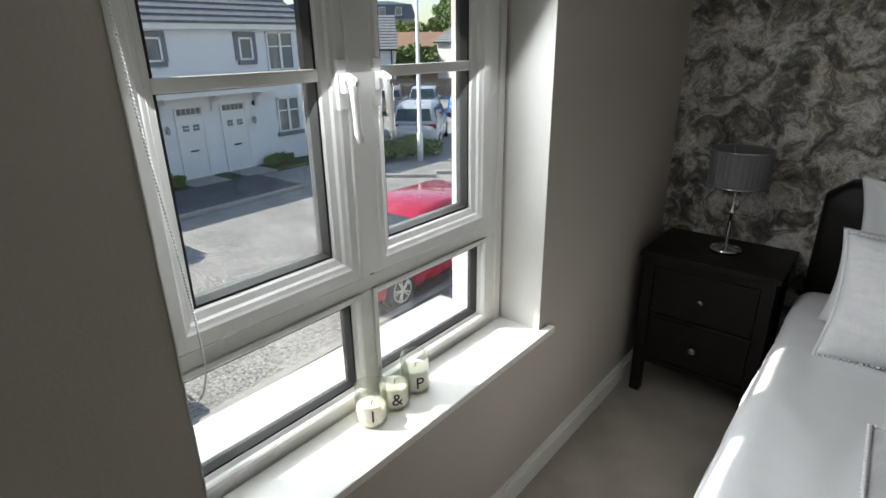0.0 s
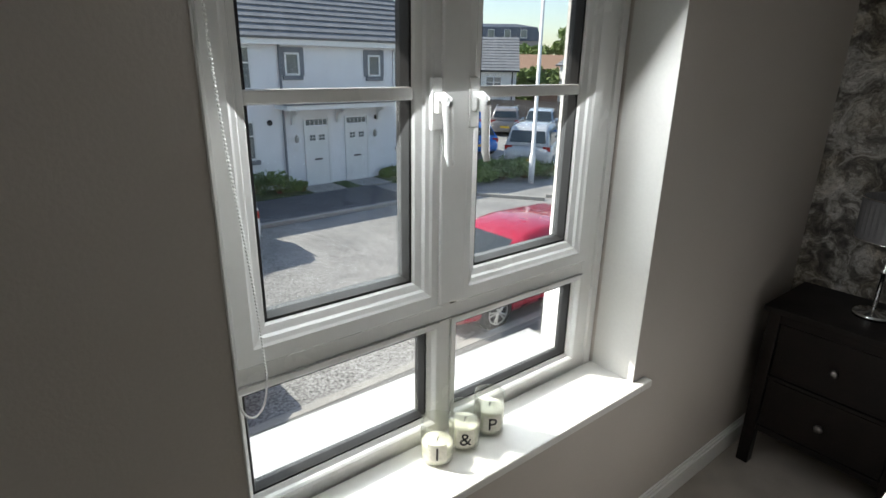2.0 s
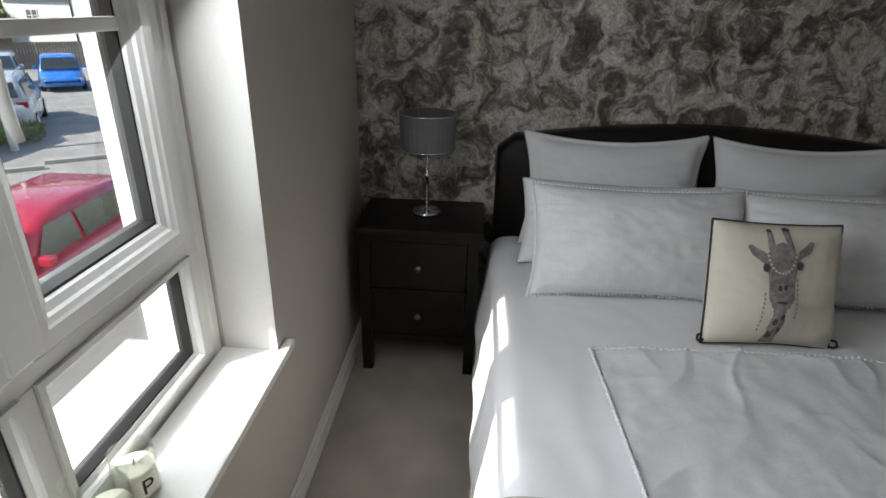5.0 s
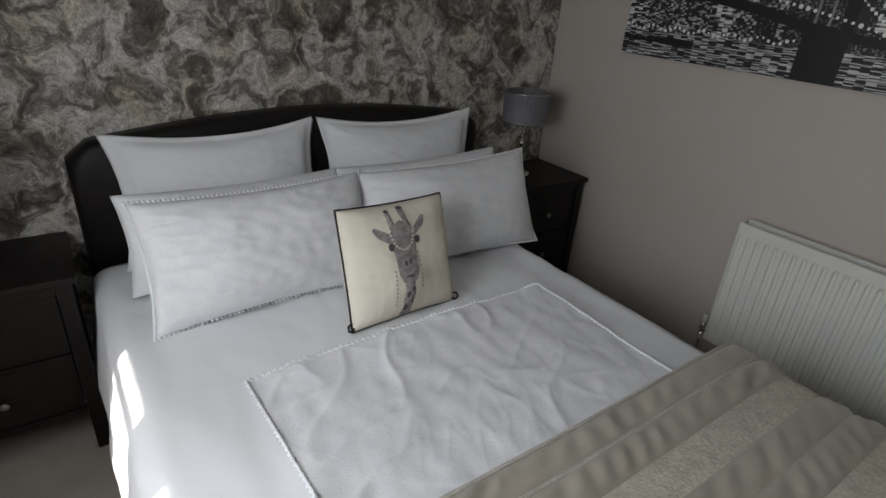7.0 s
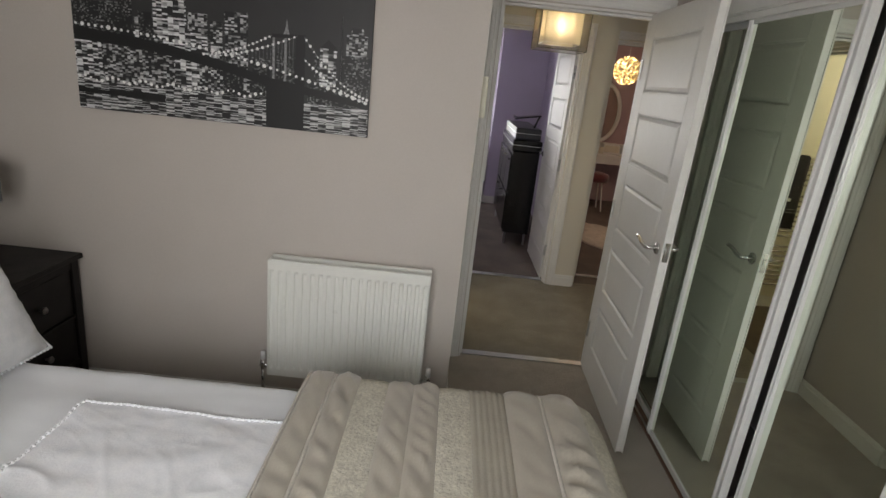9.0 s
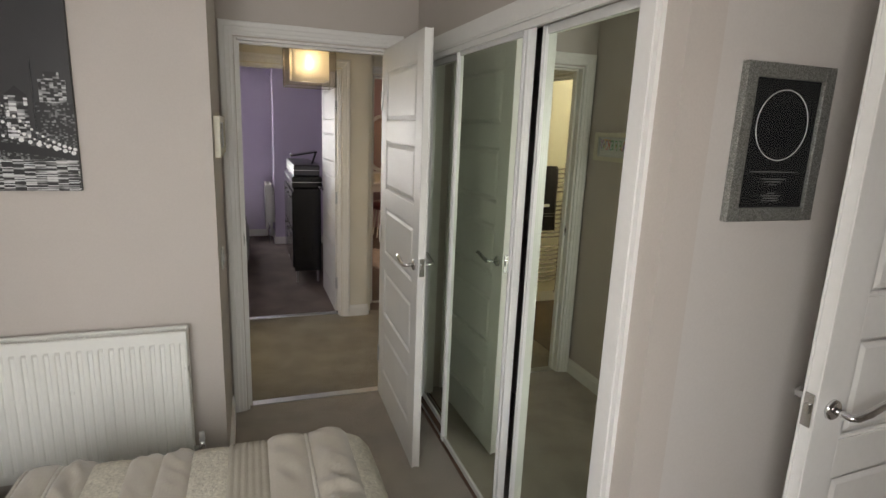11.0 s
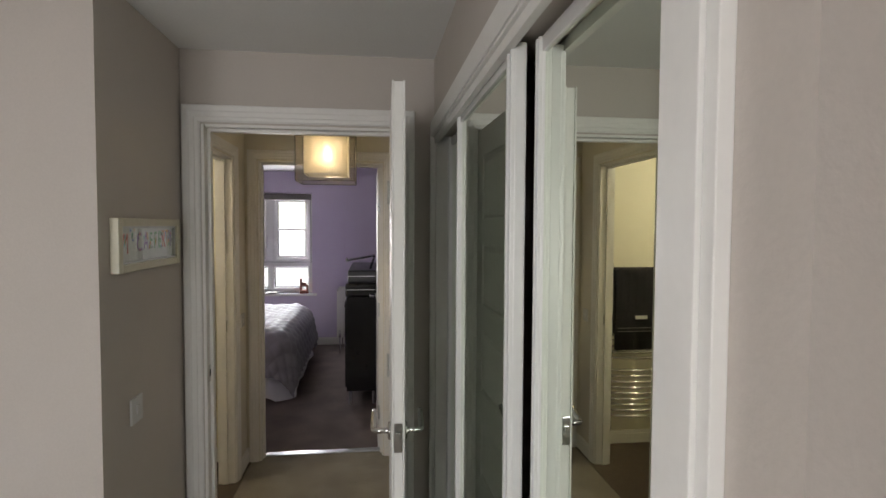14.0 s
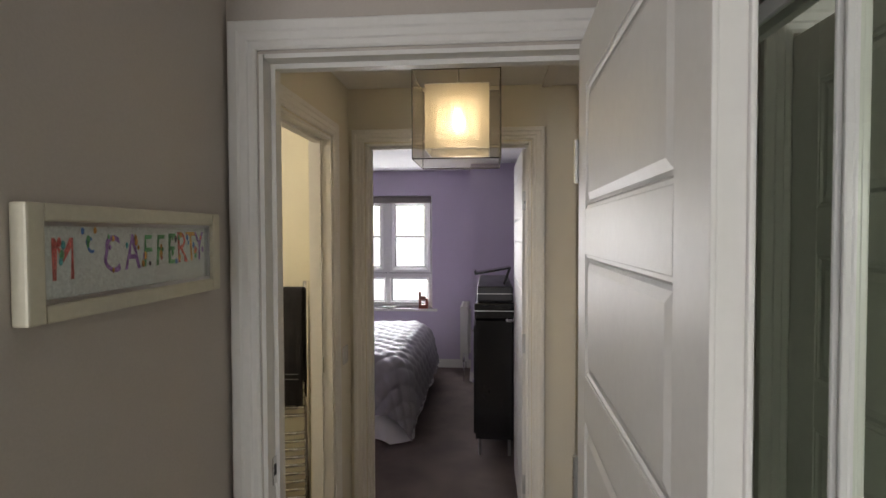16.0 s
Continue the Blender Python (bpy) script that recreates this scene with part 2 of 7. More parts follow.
def rings(bm, loops, close=True, cap=True):
    """Skin a list of equal loops of points."""
    vs = [[bm.verts.new(p) for p in l] for l in loops]
    n = len(vs[0])
    for a, b in zip(vs, vs[1:]):
        for i in range(n if close else n - 1):
            j = (i + 1) % n
            bm.faces.new((a[i], a[j], b[j], b[i]))
    if cap and close:
        bm.faces.new(vs[0][::-1])
        bm.faces.new(vs[-1])
    return vs


def lathe(bm, prof, at=(0, 0, 0), n=24, cap=True, m=None):
    loops = []
    for r, z in prof:
        loops.append([Vector((at[0] + r * math.cos(2 * math.pi * i / n), at[1] + r * math.sin(2 * math.pi * i / n), at[2] + z)) for i in range(n)])
    if m is not None:
        loops = [[m @ p for p in l] for l in loops]
    return rings(bm, loops, True, cap)


def tube(bm, pts, r, n=8, cap=True):
    pts = [Vector(p) for p in pts]
    loops = []
    for i, p in enumerate(pts):
        d = (pts[min(i + 1, len(pts) - 1)] - pts[max(i - 1, 0)]).normalized()
        u = d.orthogonal().normalized() if i == 0 else (u - d * u.dot(d)).normalized()
        w = d.cross(u)
        rr = r[i] if isinstance(r, (list, tuple)) else r
        loops.append([p + rr * (math.cos(2 * math.pi * k / n) * u + math.sin(2 * math.pi * k / n) * w) for k in range(n)])
    return rings(bm, loops, True, cap)


def part(name, bm, material, parent=None, label="", smooth=False, bevel=0.0):
    me = bpy.data.meshes.new(name)
    bmesh.ops.recalc_face_normals(bm, faces=bm.faces)
    if bevel:
        bmesh.ops.bevel(bm, geom=[e for e in bm.edges if e.is_manifold and e.calc_face_angle(0) > 0.6], offset=bevel, segments=2, affect="EDGES", profile=0.6)
    bm.to_mesh(me)
    bm.free()
    if smooth:
        for p in me.polygons:
            p.use_smooth = True
    me.materials.append(material)
    ob = new(name, me)
    if parent is not None:
        ob.parent = parent
    if label:
        ob["label"] = label
    return ob


def thing(name, label, category, at=(0, 0, 0), group=""):
    ob = new(name)
    ob.empty_display_size = 0.1
    ob.location = at
    return tagged(ob, label, category, group)


def setting(ob, label, category):
    return tagged(ob, label, category, "", "structure")


def boxes(name, lst, material, parent=None, label="", bevel=0.0, m=None):
    bm = bmesh.new()
    for b in lst:
        box(bm, *b, m=m)
    return part(name, bm, material, parent, label, bevel=bevel)


# ---- the shell ----
ZC = 2.34
FX = 3.63      # face of the wall with the bedroom door
HY = -2.04     # north side of the hall
setting(boxes("floor", [(-0.3, 3.68, -4.5, 0.1, -0.25, 0.0)], M_CARPET), "beige short pile carpet on the bedroom floor", "carpet")
setting(boxes("floor_hall", [(3.70, 5.20, -4.6, -2.0, -0.25, 0.0)], M_CARPET_DIM), "beige short pile carpet in the hall", "carpet")
setting(boxes("floor_purple", [(5.22, 9.0, -3.22, 1.1, -0.25, 0.0)], M_CARPETP), "grey brown carpet in the lilac bedroom", "carpet")
setting(boxes("floor_pink", [(5.42, 9.4, -6.0, -3.24, -0.25, 0.0), (5.2, 5.41, -4.6, -3.2, -0.25, 0.0)], M_CARPETP), "grey brown carpet in the pink room", "carpet")
setting(boxes("ceiling", [(-0.3, 3.73, -4.5, 0.1, ZC, ZC + 0.1)], M_CEIL), "white painted bedroom ceiling", "ceiling")
setting(boxes("ceiling_hall", [(3.73, 9.4, -6.0, 1.1, ZC, ZC + 0.1)], M_CEIL), "white painted ceiling", "ceiling")

WY0, WY1, WZ0, WZ1 = -2.325, -1.165, 0.627, 2.06
setting(boxes("wall_west", [(-0.2, 0, -4.5, WY0, -0.25, ZC), (-0.2, 0, WY1, 0.1, -0.25, ZC), (-0.2, 0, WY0, WY1, -0.25, WZ0 - 0.03), (-0.2, 0, WY0, WY1, WZ1, ZC)], M_WALL), "warm grey painted window wall", "wall")
setting(boxes("wall_north", [(0, 3.04, 0, 0.1, 0, ZC)], M_PAPER), "wall with grey marbled swirl wallpaper behind the bed", "wall")
setting(boxes("wall_east", [(2.94, 3.04, -2.12, 0, 0, ZC), (3.04, FX, -2.12, -2.02, 0, ZC)], M_WALL), "warm grey painted wall with radiator and picture", "wall")
DY0, DY1, DH = -3.0, -2.205, 2.04
setting(boxes("wall_door", [(FX, FX + 0.1, DY1, HY, 0, ZC), (FX, FX + 0.1, -4.5, DY0, 0, ZC), (FX, FX + 0.1, DY0, DY1, DH, ZC)], M_WALL), "warm grey painted wall round the bedroom doorway", "wall")
WX0, WX1, WH, WFY = 1.71, 3.56, 2.0, -3.16
setting(boxes("wall_wardrobe", [(1.56, WX0, -3.26, WFY, 0, ZC), (WX1, FX, -3.26, WFY, 0, ZC), (WX0, WX1, -3.26, WFY, WH, ZC)], M_WALL), "warm grey painted wall above the fitted wardrobe", "wall")
setting(boxes("wall_wardrobe_side", [(1.56, 1.66, -4.4, -3.26, 0, ZC)], M_WALLB), "light grey painted side wall of the wardrobe recess", "wall")
setting(boxes("wall_south", [(0, 0.55, -4.5, -4.4, 0, ZC), (1.33, 3.63, -4.5, -4.4, 0, ZC), (0.55, 1.33, -4.5, -4.4, 2.05, ZC), (0.5, 1.38, -4.62, -4.52, 0, ZC)], M_WALL), "warm grey painted wall with a doorway", "wall")
setting(boxes("wardrobe_back", [(1.66, FX, -3.86, -3.8, 0, ZC)], M_WALL), "back wall of the fitted wardrobe", "wall")

# hall, bathroom, lilac room, pink room shells
PY0, PY1 = -2.965, -2.13
BX0, BX1 = 4.0, 4.78
setting(boxes("wall_hall_north", [(FX + 0.1, BX0, HY, HY + 0.1, 0, ZC), (BX1, 5.10, HY, HY + 0.1, 0, ZC), (BX0, BX1, HY, HY + 0.1, DH, ZC)], M_HALL), "cream painted hall wall with the bathroom doorway", "wall")
setting(boxes("wall_hall_east", [(5.10, 5.20, PY1, HY + 0.1, 0, ZC), (5.10, 5.20, -3.19, PY0, 0, ZC), (5.10, 5.20, PY0, PY1, DH + 0.02, ZC), (5.20, 5.40, -3.24, -3.19, 0, ZC)], M_HALL), "cream painted hall wall round the lilac room doorway", "wall")
KY0, KY1 = -4.06, -3.29
setting(boxes("wall_hall_pink", [(5.40, 5.50, KY1, -3.19, 0, ZC), (5.40, 5.50, -4.6, KY0, 0, ZC), (5.40, 5.50, KY0, KY1, DH + 0.02, ZC)], M_HALL), "cream painted hall wall round the pink room doorway", "wall")
setting(boxes("wall_hall_south", [(FX + 0.1, 5.4, -4.6, -4.5, 0, ZC)], M_HALL), "cream painted hall end wall", "wall")
setting(boxes("wall_bathroom", [(3.3, 3.4, HY + 0.1, 0.2, 0, ZC), (3.3, 5.2, 0.1, 0.2, 0, ZC), (5.12, 5.2, HY + 0.1, 0.1, 0, ZC)], mat("pale_yellow_wall_paint", (0.77, 0.74, 0.60), (0.74, 0.71, 0.575), 2, 0.6, 0.0003, 150, fine=0.02)), "pale yellow painted bathroom walls", "wall")
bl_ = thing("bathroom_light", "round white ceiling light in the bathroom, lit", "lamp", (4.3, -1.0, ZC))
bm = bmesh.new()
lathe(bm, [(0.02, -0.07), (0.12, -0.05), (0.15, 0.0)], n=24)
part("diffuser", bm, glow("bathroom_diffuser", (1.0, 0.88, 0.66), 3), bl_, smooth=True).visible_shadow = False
setting(boxes("floor_bathroom", [(3.3, 5.2, HY - 0.03, 0.2, -0.2, 0.004)], mat("brown_wood_vinyl", (0.10, 0.07, 0.05), (0.07, 0.05, 0.035), 3, 0.4, 0.0005, 60)), "brown wood effect bathroom floor", "floor")
# lilac room
PWX, PWY0, PWY1, PWZ0, PWZ1 = 8.80, -2.08, -0.95, 0.70, 2.05
setting(boxes("wall_purple_window", [(PWX, PWX + 0.3, PWY1, 1.1, 0, ZC), (PWX, PWX + 0.3, -3.3, PWY0, 0, ZC), (PWX, PWX + 0.3, PWY0, PWY1, 0, PWZ0), (PWX, PWX + 0.3, PWY0, PWY1, PWZ1, ZC)], M_PURPLE), "lilac painted window wall", "wall")
setting(boxes("wall_purple_sides", [(5.20, 9.1, 1.0, 1.1, 0, ZC), (5.42, 8.8, -3.24, -3.19, 0, ZC), (8.2, 8.8, -3.19, -2.56, 0, ZC), (5.205, 5.225, HY + 0.1, 1.0, 0, ZC)], M_PURPLE), "lilac painted side walls", "wall")
# pink room
setting(boxes("wall_pink", [(9.3, 9.4, -6.0, -3.24, 0, ZC), (5.5, 9.4, -6.1, -6.0, 0, ZC), (5.5, 9.4, -3.30, -3.245, 0, ZC), (5.505, 5.52, -6.0, KY0 - 0.1, 0, ZC)], M_PINK), "dusky pink painted walls", "wall")


# ---- trims ----
def architrave(name, axis, face, a0, a1, h, out, w=0.075, parent=None, material=None):
    """Moulded casing round an opening. axis: the wall's normal; out: the side it stands proud to."""
    prof = ((0.008, 0.0), (0.008, 0.009), (0.014, 0.013), (0.026, 0.013), (0.030, 0.017), (0.046, 0.018), (0.052, 0.022), (w - 0.004, 0.022), (w, 0.019), (w, 0.0))
    at = (lambda a, t, z: Vector((face + out * t, a, z))) if axis == "x" else (lambda a, t, z: Vector((a, face + out * t, z)))
    for k in range(3):
        bm = bmesh.new()
        ends = (lambda d, t: (at(a0 - d, t, 0), at(a0 - d, t, h + d)), lambda d, t: (at(a1 + d, t, 0), at(a1 + d, t, h + d)), lambda d, t: (at(a0 - d, t, h + d), at(a1 + d, t, h + d)))[k]
        rings(bm, [list(l) for l in zip(*[ends(d, t) for d, t in prof])])
        setting(part(name, bm, material or M_GLOSS), "white gloss painted moulded door casing", "trim")


def lining(name, axis, f0, f1, a0, a1, h, t=0.011):
    m = (f0 + f1) / 2
    for l in ((a0 - 0.004, a0 + t - 0.004, 0, h), (a1 - t + 0.004, a1 + 0.004, 0, h), (a0 + t, a1 - t, h - t, h)):
        bm = bmesh.new()
        (box(bm, f0 - 0.002, f1 + 0.002, l[0], l[1], l[2], l[3]) if axis == "x" else box(bm, l[0], l[1], f0 - 0.002, f1 + 0.002, l[2], l[3]))
        setting(part(name, bm, M_GLOSS), "white gloss painted door lining", "trim")
    for l in ((a0 + t - 0.004, a0 + t + 0.008, 0, h - t), (a1 - t - 0.008, a1 - t + 0.004, 0, h - t), (a0 + t + 0.008, a1 - t - 0.008, h - t - 0.012, h - t)):
        bm = bmesh.new()
        (box(bm, m - 0.006, m + 0.03, l[0], l[1], l[2], l[3]) if axis == "x" else box(bm, l[0], l[1], m - 0.006, m + 0.03, l[2], l[3]))
        setting(part(name + "_stop", bm, M_GLOSS), "white gloss painted door stop", "trim")


architrave("casing_bedroom", "x", FX, DY0, DY1, DH, -1)
architrave("casing_bedroom_hall", "x", FX + 0.1, DY0, DY1, DH, 1)
lining("lining_bedroom", "x", FX, FX + 0.1, DY0, DY1, DH)
architrave("casing_lilac", "x", 5.10, PY0, PY1, DH + 0.02, -1, 0.07)
lining("lining_lilac", "x", 5.10, 5.20, PY0, PY1, DH + 0.02)
architrave("casing_pink", "x", 5.40, KY0, KY1, DH + 0.02, -1, 0.07)
lining("lining_pink", "x", 5.40, 5.50, KY0, KY1, DH + 0.02)
architrave("casing_bathroom", "y", HY, BX0, BX1, DH, -1, 0.07)
lining("lining_bathroom", "y", HY, HY + 0.1, BX0, BX1, DH)


def skirting(name, runs, material=None):
    """Runs of (axis, face, out, a0, a1): a moulded board at the foot of a wall."""
    bm = bmesh.new()
    for axis, face, out, a0, a1 in runs:
        for z0, z1, t in ((0, 0.075, 0.016), (0.075, 0.09, 0.011), (0.09, 0.098, 0.006)):
            f0, f1 = sorted((face, face + out * t))
            if axis == "x":
                box(bm, f0, f1, a0, a1, z0, z1)
            else:
                box(bm, a0, a1, f0, f1, z0, z1)
    return setting(part(name, bm, material or M_GLOSS), "white gloss painted skirting board", "trim")


skirting("baseboard", [("x", 0, 1, -4.4, 0), ("y", 0, -1, 0.02, 2.92), ("x", 2.94, -1, -2.12, -0.018), ("y", -2.12, -1, 2.94, FX), ("x", 1.56, -1, -4.4, -3.16), ("y", WFY, 1, 1.56, 1.635)])
skirting("baseboard_hall", [("x", 5.10, -1, -3.19, PY0 - 0.07), ("x", 5.10, -1, PY1 + 0.07, HY), ("y", HY, -1, BX1 + 0.07, 5.08), ("y", -3.19, -1, 5.1, 5.38), ("x", PWX, -1, -2.56, 1.0), ("x", 8.2, -1, -3.19, -2.56), ("y", -2.56, 1, 8.2, 8.78), ("x", 5.12, -1, HY + 0.1, 0.1)])
for nm, b in (("threshold", (FX + 0.03, FX + 0.085, DY0 + 0.02, DY1 - 0.02, 0, 0.007)), ("threshold_lilac", (5.17, 5.23, PY0 + 0.02, PY1 - 0.02, 0, 0.007)), ("threshold_pink", (5.40, 5.45, KY0 + 0.02, KY1 - 0.02, 0, 0.007))):
    setting(boxes(nm, [b], M_STEEL, bevel=0.002), "silver metal carpet threshold bar", "trim")


# ---- doors ----
def lever(bm, x, z, side, m, reach=-1):
    """Rose, neck and curved lever on one face of a leaf at y = side * half thickness."""
    s = side
    y0 = s * 0.0195
    prof = [(0.0, 0.0), (0.026, 0.0), (0.026, 0.006), (0.022, 0.009), (0.0, 0.009)]
    rot = Matrix.Translation((x, y0, z)) @ (Matrix.Rotation(radians(-90 * s), 4, "X"))
    lathe(bm, prof[1:4], n=16, m=m @ rot)
    pts = [(x, y0, z), (x, y0 + s * 0.045, z), (x + reach * 0.012, y0 + s * 0.052, z), (x + reach * 0.05, y0 + s * 0.053, z + 0.006), (x + reach * 0.09, y0 + s * 0.053, z + 0.018), (x + reach * 0.115, y0 + s * 0.053, z + 0.022), (x + reach * 0.128, y0 + s * 0.053, z + 0.016)]
    tube(bm, [m @ Vector(p) for p in pts], [0.009, 0.009, 0.009, 0.0095, 0.009, 0.008, 0.006], 8)


def leaf(name, label, w, h, m, reach=-1, latch=True, hinges=True):
    """Five-panel moulded leaf: hinge edge at x = 0, free edge at x = w, thickness along y."""
    root = thing(name, label, "door")
    t, d, st, tr, br, mr = 0.019, 0.006, 0.105, 0.115, 0.19, 0.10
    bm = bmesh.new()
    box(bm, 0.004, w - 0.004, -t + d, t - d, 0.012, h, m)
    ph = (h - 0.008 - tr - br - 4 * mr) / 5
    zs = [0.008 + br + i * (ph + mr) for i in range(5)]
    for s in (-1, 1):
        y0, y1 = sorted((s * (t - d), s * t))
        box(bm, 0, st, y0, y1, 0.008, h + 0.002, m)
        box(bm, w - st, w, y0, y1, 0.008, h + 0.002, m)
        cuts = [0.008] + [v for z in zs for v in (z, z + ph)] + [h + 0.002]
        for a, b in zip(cuts[::2], cuts[1::2]):
            box(bm, st, w - st, y0, y1, a, b, m)
    body = part("leaf", bm, M_GLOSS, root, bevel=0.002)
    for s in (-1, 1):
        for z in zs:
            bm = bmesh.new()
            steps = ((0.0, t - d), (0.0, t - 0.0025), (0.006, t - 0.0025), (0.010, t - d), (0.017, t - d), (0.031, t - 0.001))
            rings(bm, [[m @ Vector((x, s * dep, q)) for x, q in ((st + i, z + i), (w - st - i, z + i), (w - st - i, z + ph - i), (st + i, z + ph - i))] for i, dep in steps])
            part("panel", bm, M_GLOSS, root)
    if latch:
        for s in (-1, 1):
            bm = bmesh.new()
            lever(bm, w - 0.055, 1.02, s, m, reach)
            part("handle", bm, M_CHROME, root, "chrome lever handle", smooth=True)
        bm = bmesh.new()
        box(bm, w - 0.001, w + 0.002, -0.012, 0.012, 0.975, 1.06, m)
        box(bm, w, w + 0.009, -0.006, 0.006, 1.01, 1.035, m)
        part("latch_plate", bm, M_CHROME, root, "chrome latch plate", bevel=0.0015)
    if hinges:
        for z in (0.22, 0.97, 1.72):
            bm = bmesh.new()
            tube(bm, [m @ Vector((-0.004, -t - 0.004, z)), m @ Vector((-0.004, -t - 0.004, z + 0.1))], 0.007, 8)
            box(bm, -0.002, 0.001, -t, t, z, z + 0.1, m)
            part("hinge", bm, M_STEEL, root, "steel butt hinge")
    return root


leaf("door_bedroom", "white five panel moulded door standing open against the wardrobe", 0.815, 2.035, pose(3.635, DY0 + 0.012, 0, 0, 0, 178.8), reach=-1)
leaf("door_lilac", "white five panel moulded door standing open into the lilac room", 0.80, 2.04, pose(5.215, PY0 + 0.015, 0, 0, 0, 0.5))
leaf("door_ensuite", "white five panel moulded door standing open beside the star map", 0.76, 2.04, pose(1.40, -4.245, 0, 0, 0, 92.0), latch=True)


# ---- fitted wardrobe ----
for b in ((WX0 - 0.075, WX0, WFY, WFY + 0.014, 0, WH + 0.075), (WX0 - 0.06, WX0 - 0.003, WFY + 0.0141, WFY + 0.02, 0, WH + 0.06), (WX1, WX1 + 0.045, WFY, WFY + 0.014, 0, WH + 0.075), (WX1 + 0.003, WX1 + 0.036, WFY + 0.0141, WFY + 0.02, 0, WH + 0.06),
          (WX0 + 0.0005, WX1 - 0.0005, WFY, WFY + 0.014, WH - 0.002, WH + 0.075), (WX0 + 0.0005, WX1 - 0.0005, WFY + 0.0141, WFY + 0.02, WH + 0.004, WH + 0.06), (WX0 + 0.0005, WX1 - 0.0005, WFY - 0.012, WFY + 0.006, WH - 0.026, WH - 0.0025),
          (WX0, WX0 + 0.018, WFY - 0.1, WFY - 0.0005, 0, WH), (WX1 - 0.018, WX1, WFY - 0.1, WFY - 0.0005, 0, WH)):
    setting(boxes("wardrobe_casing", [b], M_GLOSS, bevel=0.0015), "white gloss moulded casing round the sliding wardrobe", "trim")
rail = thing("wardrobe_track", "aluminium double floor track of the sliding wardrobe", "track")
boxes("track_base", [(WX0 + 0.018, WX1 - 0.018, WFY - 0.095, WFY - 0.005, 0, 0.006)], mat("brown_track_strip", (0.16, 0.09, 0.06), None, 8, 0.4), rail)
boxes("rail", [(WX0 + 0.018, WX1 - 0.018, WFY - 0.027, WFY - 0.020, 0.006, 0.014)], M_STEEL, rail)
boxes("rail", [(WX0 + 0.018, WX1 - 0.018, WFY - 0.067, WFY - 0.060, 0.006, 0.014)], M_STEEL, rail)


def slider(x0, x1, y, wl=0.045, wr=0.045):
    root = thing("sliding_mirror_door", "full height sliding wardrobe door with mirror in white aluminium frame", "wardrobe door", group="sliding wardrobe doors")
    h0, h1 = 0.014, WH - 0.012
    boxes("mirror", [(x0 + wl / 2, x1 - wr / 2, y - 0.004, y + 0.002, h0 + 0.02, h1 - 0.02)], M_MIRROR, root, "full height mirror glass")
    for a, b in ((x0, x0 + wl), (x1 - wr, x1)):
        bm = bmesh.new()
        box(bm, a, b, y - 0.016, y + 0.008, h0, h1)
        lip = (b - a) * 0.27
        box(bm, a + 0.001, a + lip, y + 0.004, y + 0.016, h0 + 0.001, h1 - 0.001)
        box(bm, b - lip, b - 0.001, y + 0.004, y + 0.016, h0 + 0.001, h1 - 0.001)
        part("stile", bm, M_UPVC, root, bevel=0.003)
    boxes("bottom_rail", [(x0 + wl * 0.7, x1 - wr * 0.7, y - 0.014, y + 0.008, h0, h0 + 0.03)], M_UPVC, root, bevel=0.002)
    boxes("top_rail", [(x0 + wl * 0.7, x1 - wr * 0.7, y - 0.014, y + 0.008, h1 - 0.03, h1)], M_UPVC, root, bevel=0.002)


slider(2.318, 3.018, WFY - 0.022, wl=0.042, wr=0.027)
slider(1.73, 2.298, WFY - 0.064, wr=0.022)
slider(2.99, 3.54, WFY - 0.064, wl=0.027)


# ---- bedroom window ----
def ring_frame(bm, x_of, a, b, za, zb, prof):
    """Mitred frame: a closed section of (inset, depth) points swept round a rectangle."""
    loops = [[bm.verts.new((x_of(d), y, z)) for y, z in ((a + i, za + i), (b - i, za + i), (b - i, zb - i), (a + i, zb - i))] for i, d in prof]
    for p, q in zip(loops, loops[1:] + loops[:1]):
        for k in range(4):
            n = (k + 1) % 4
            bm.faces.new((p[k], p[n], q[n], q[k]))


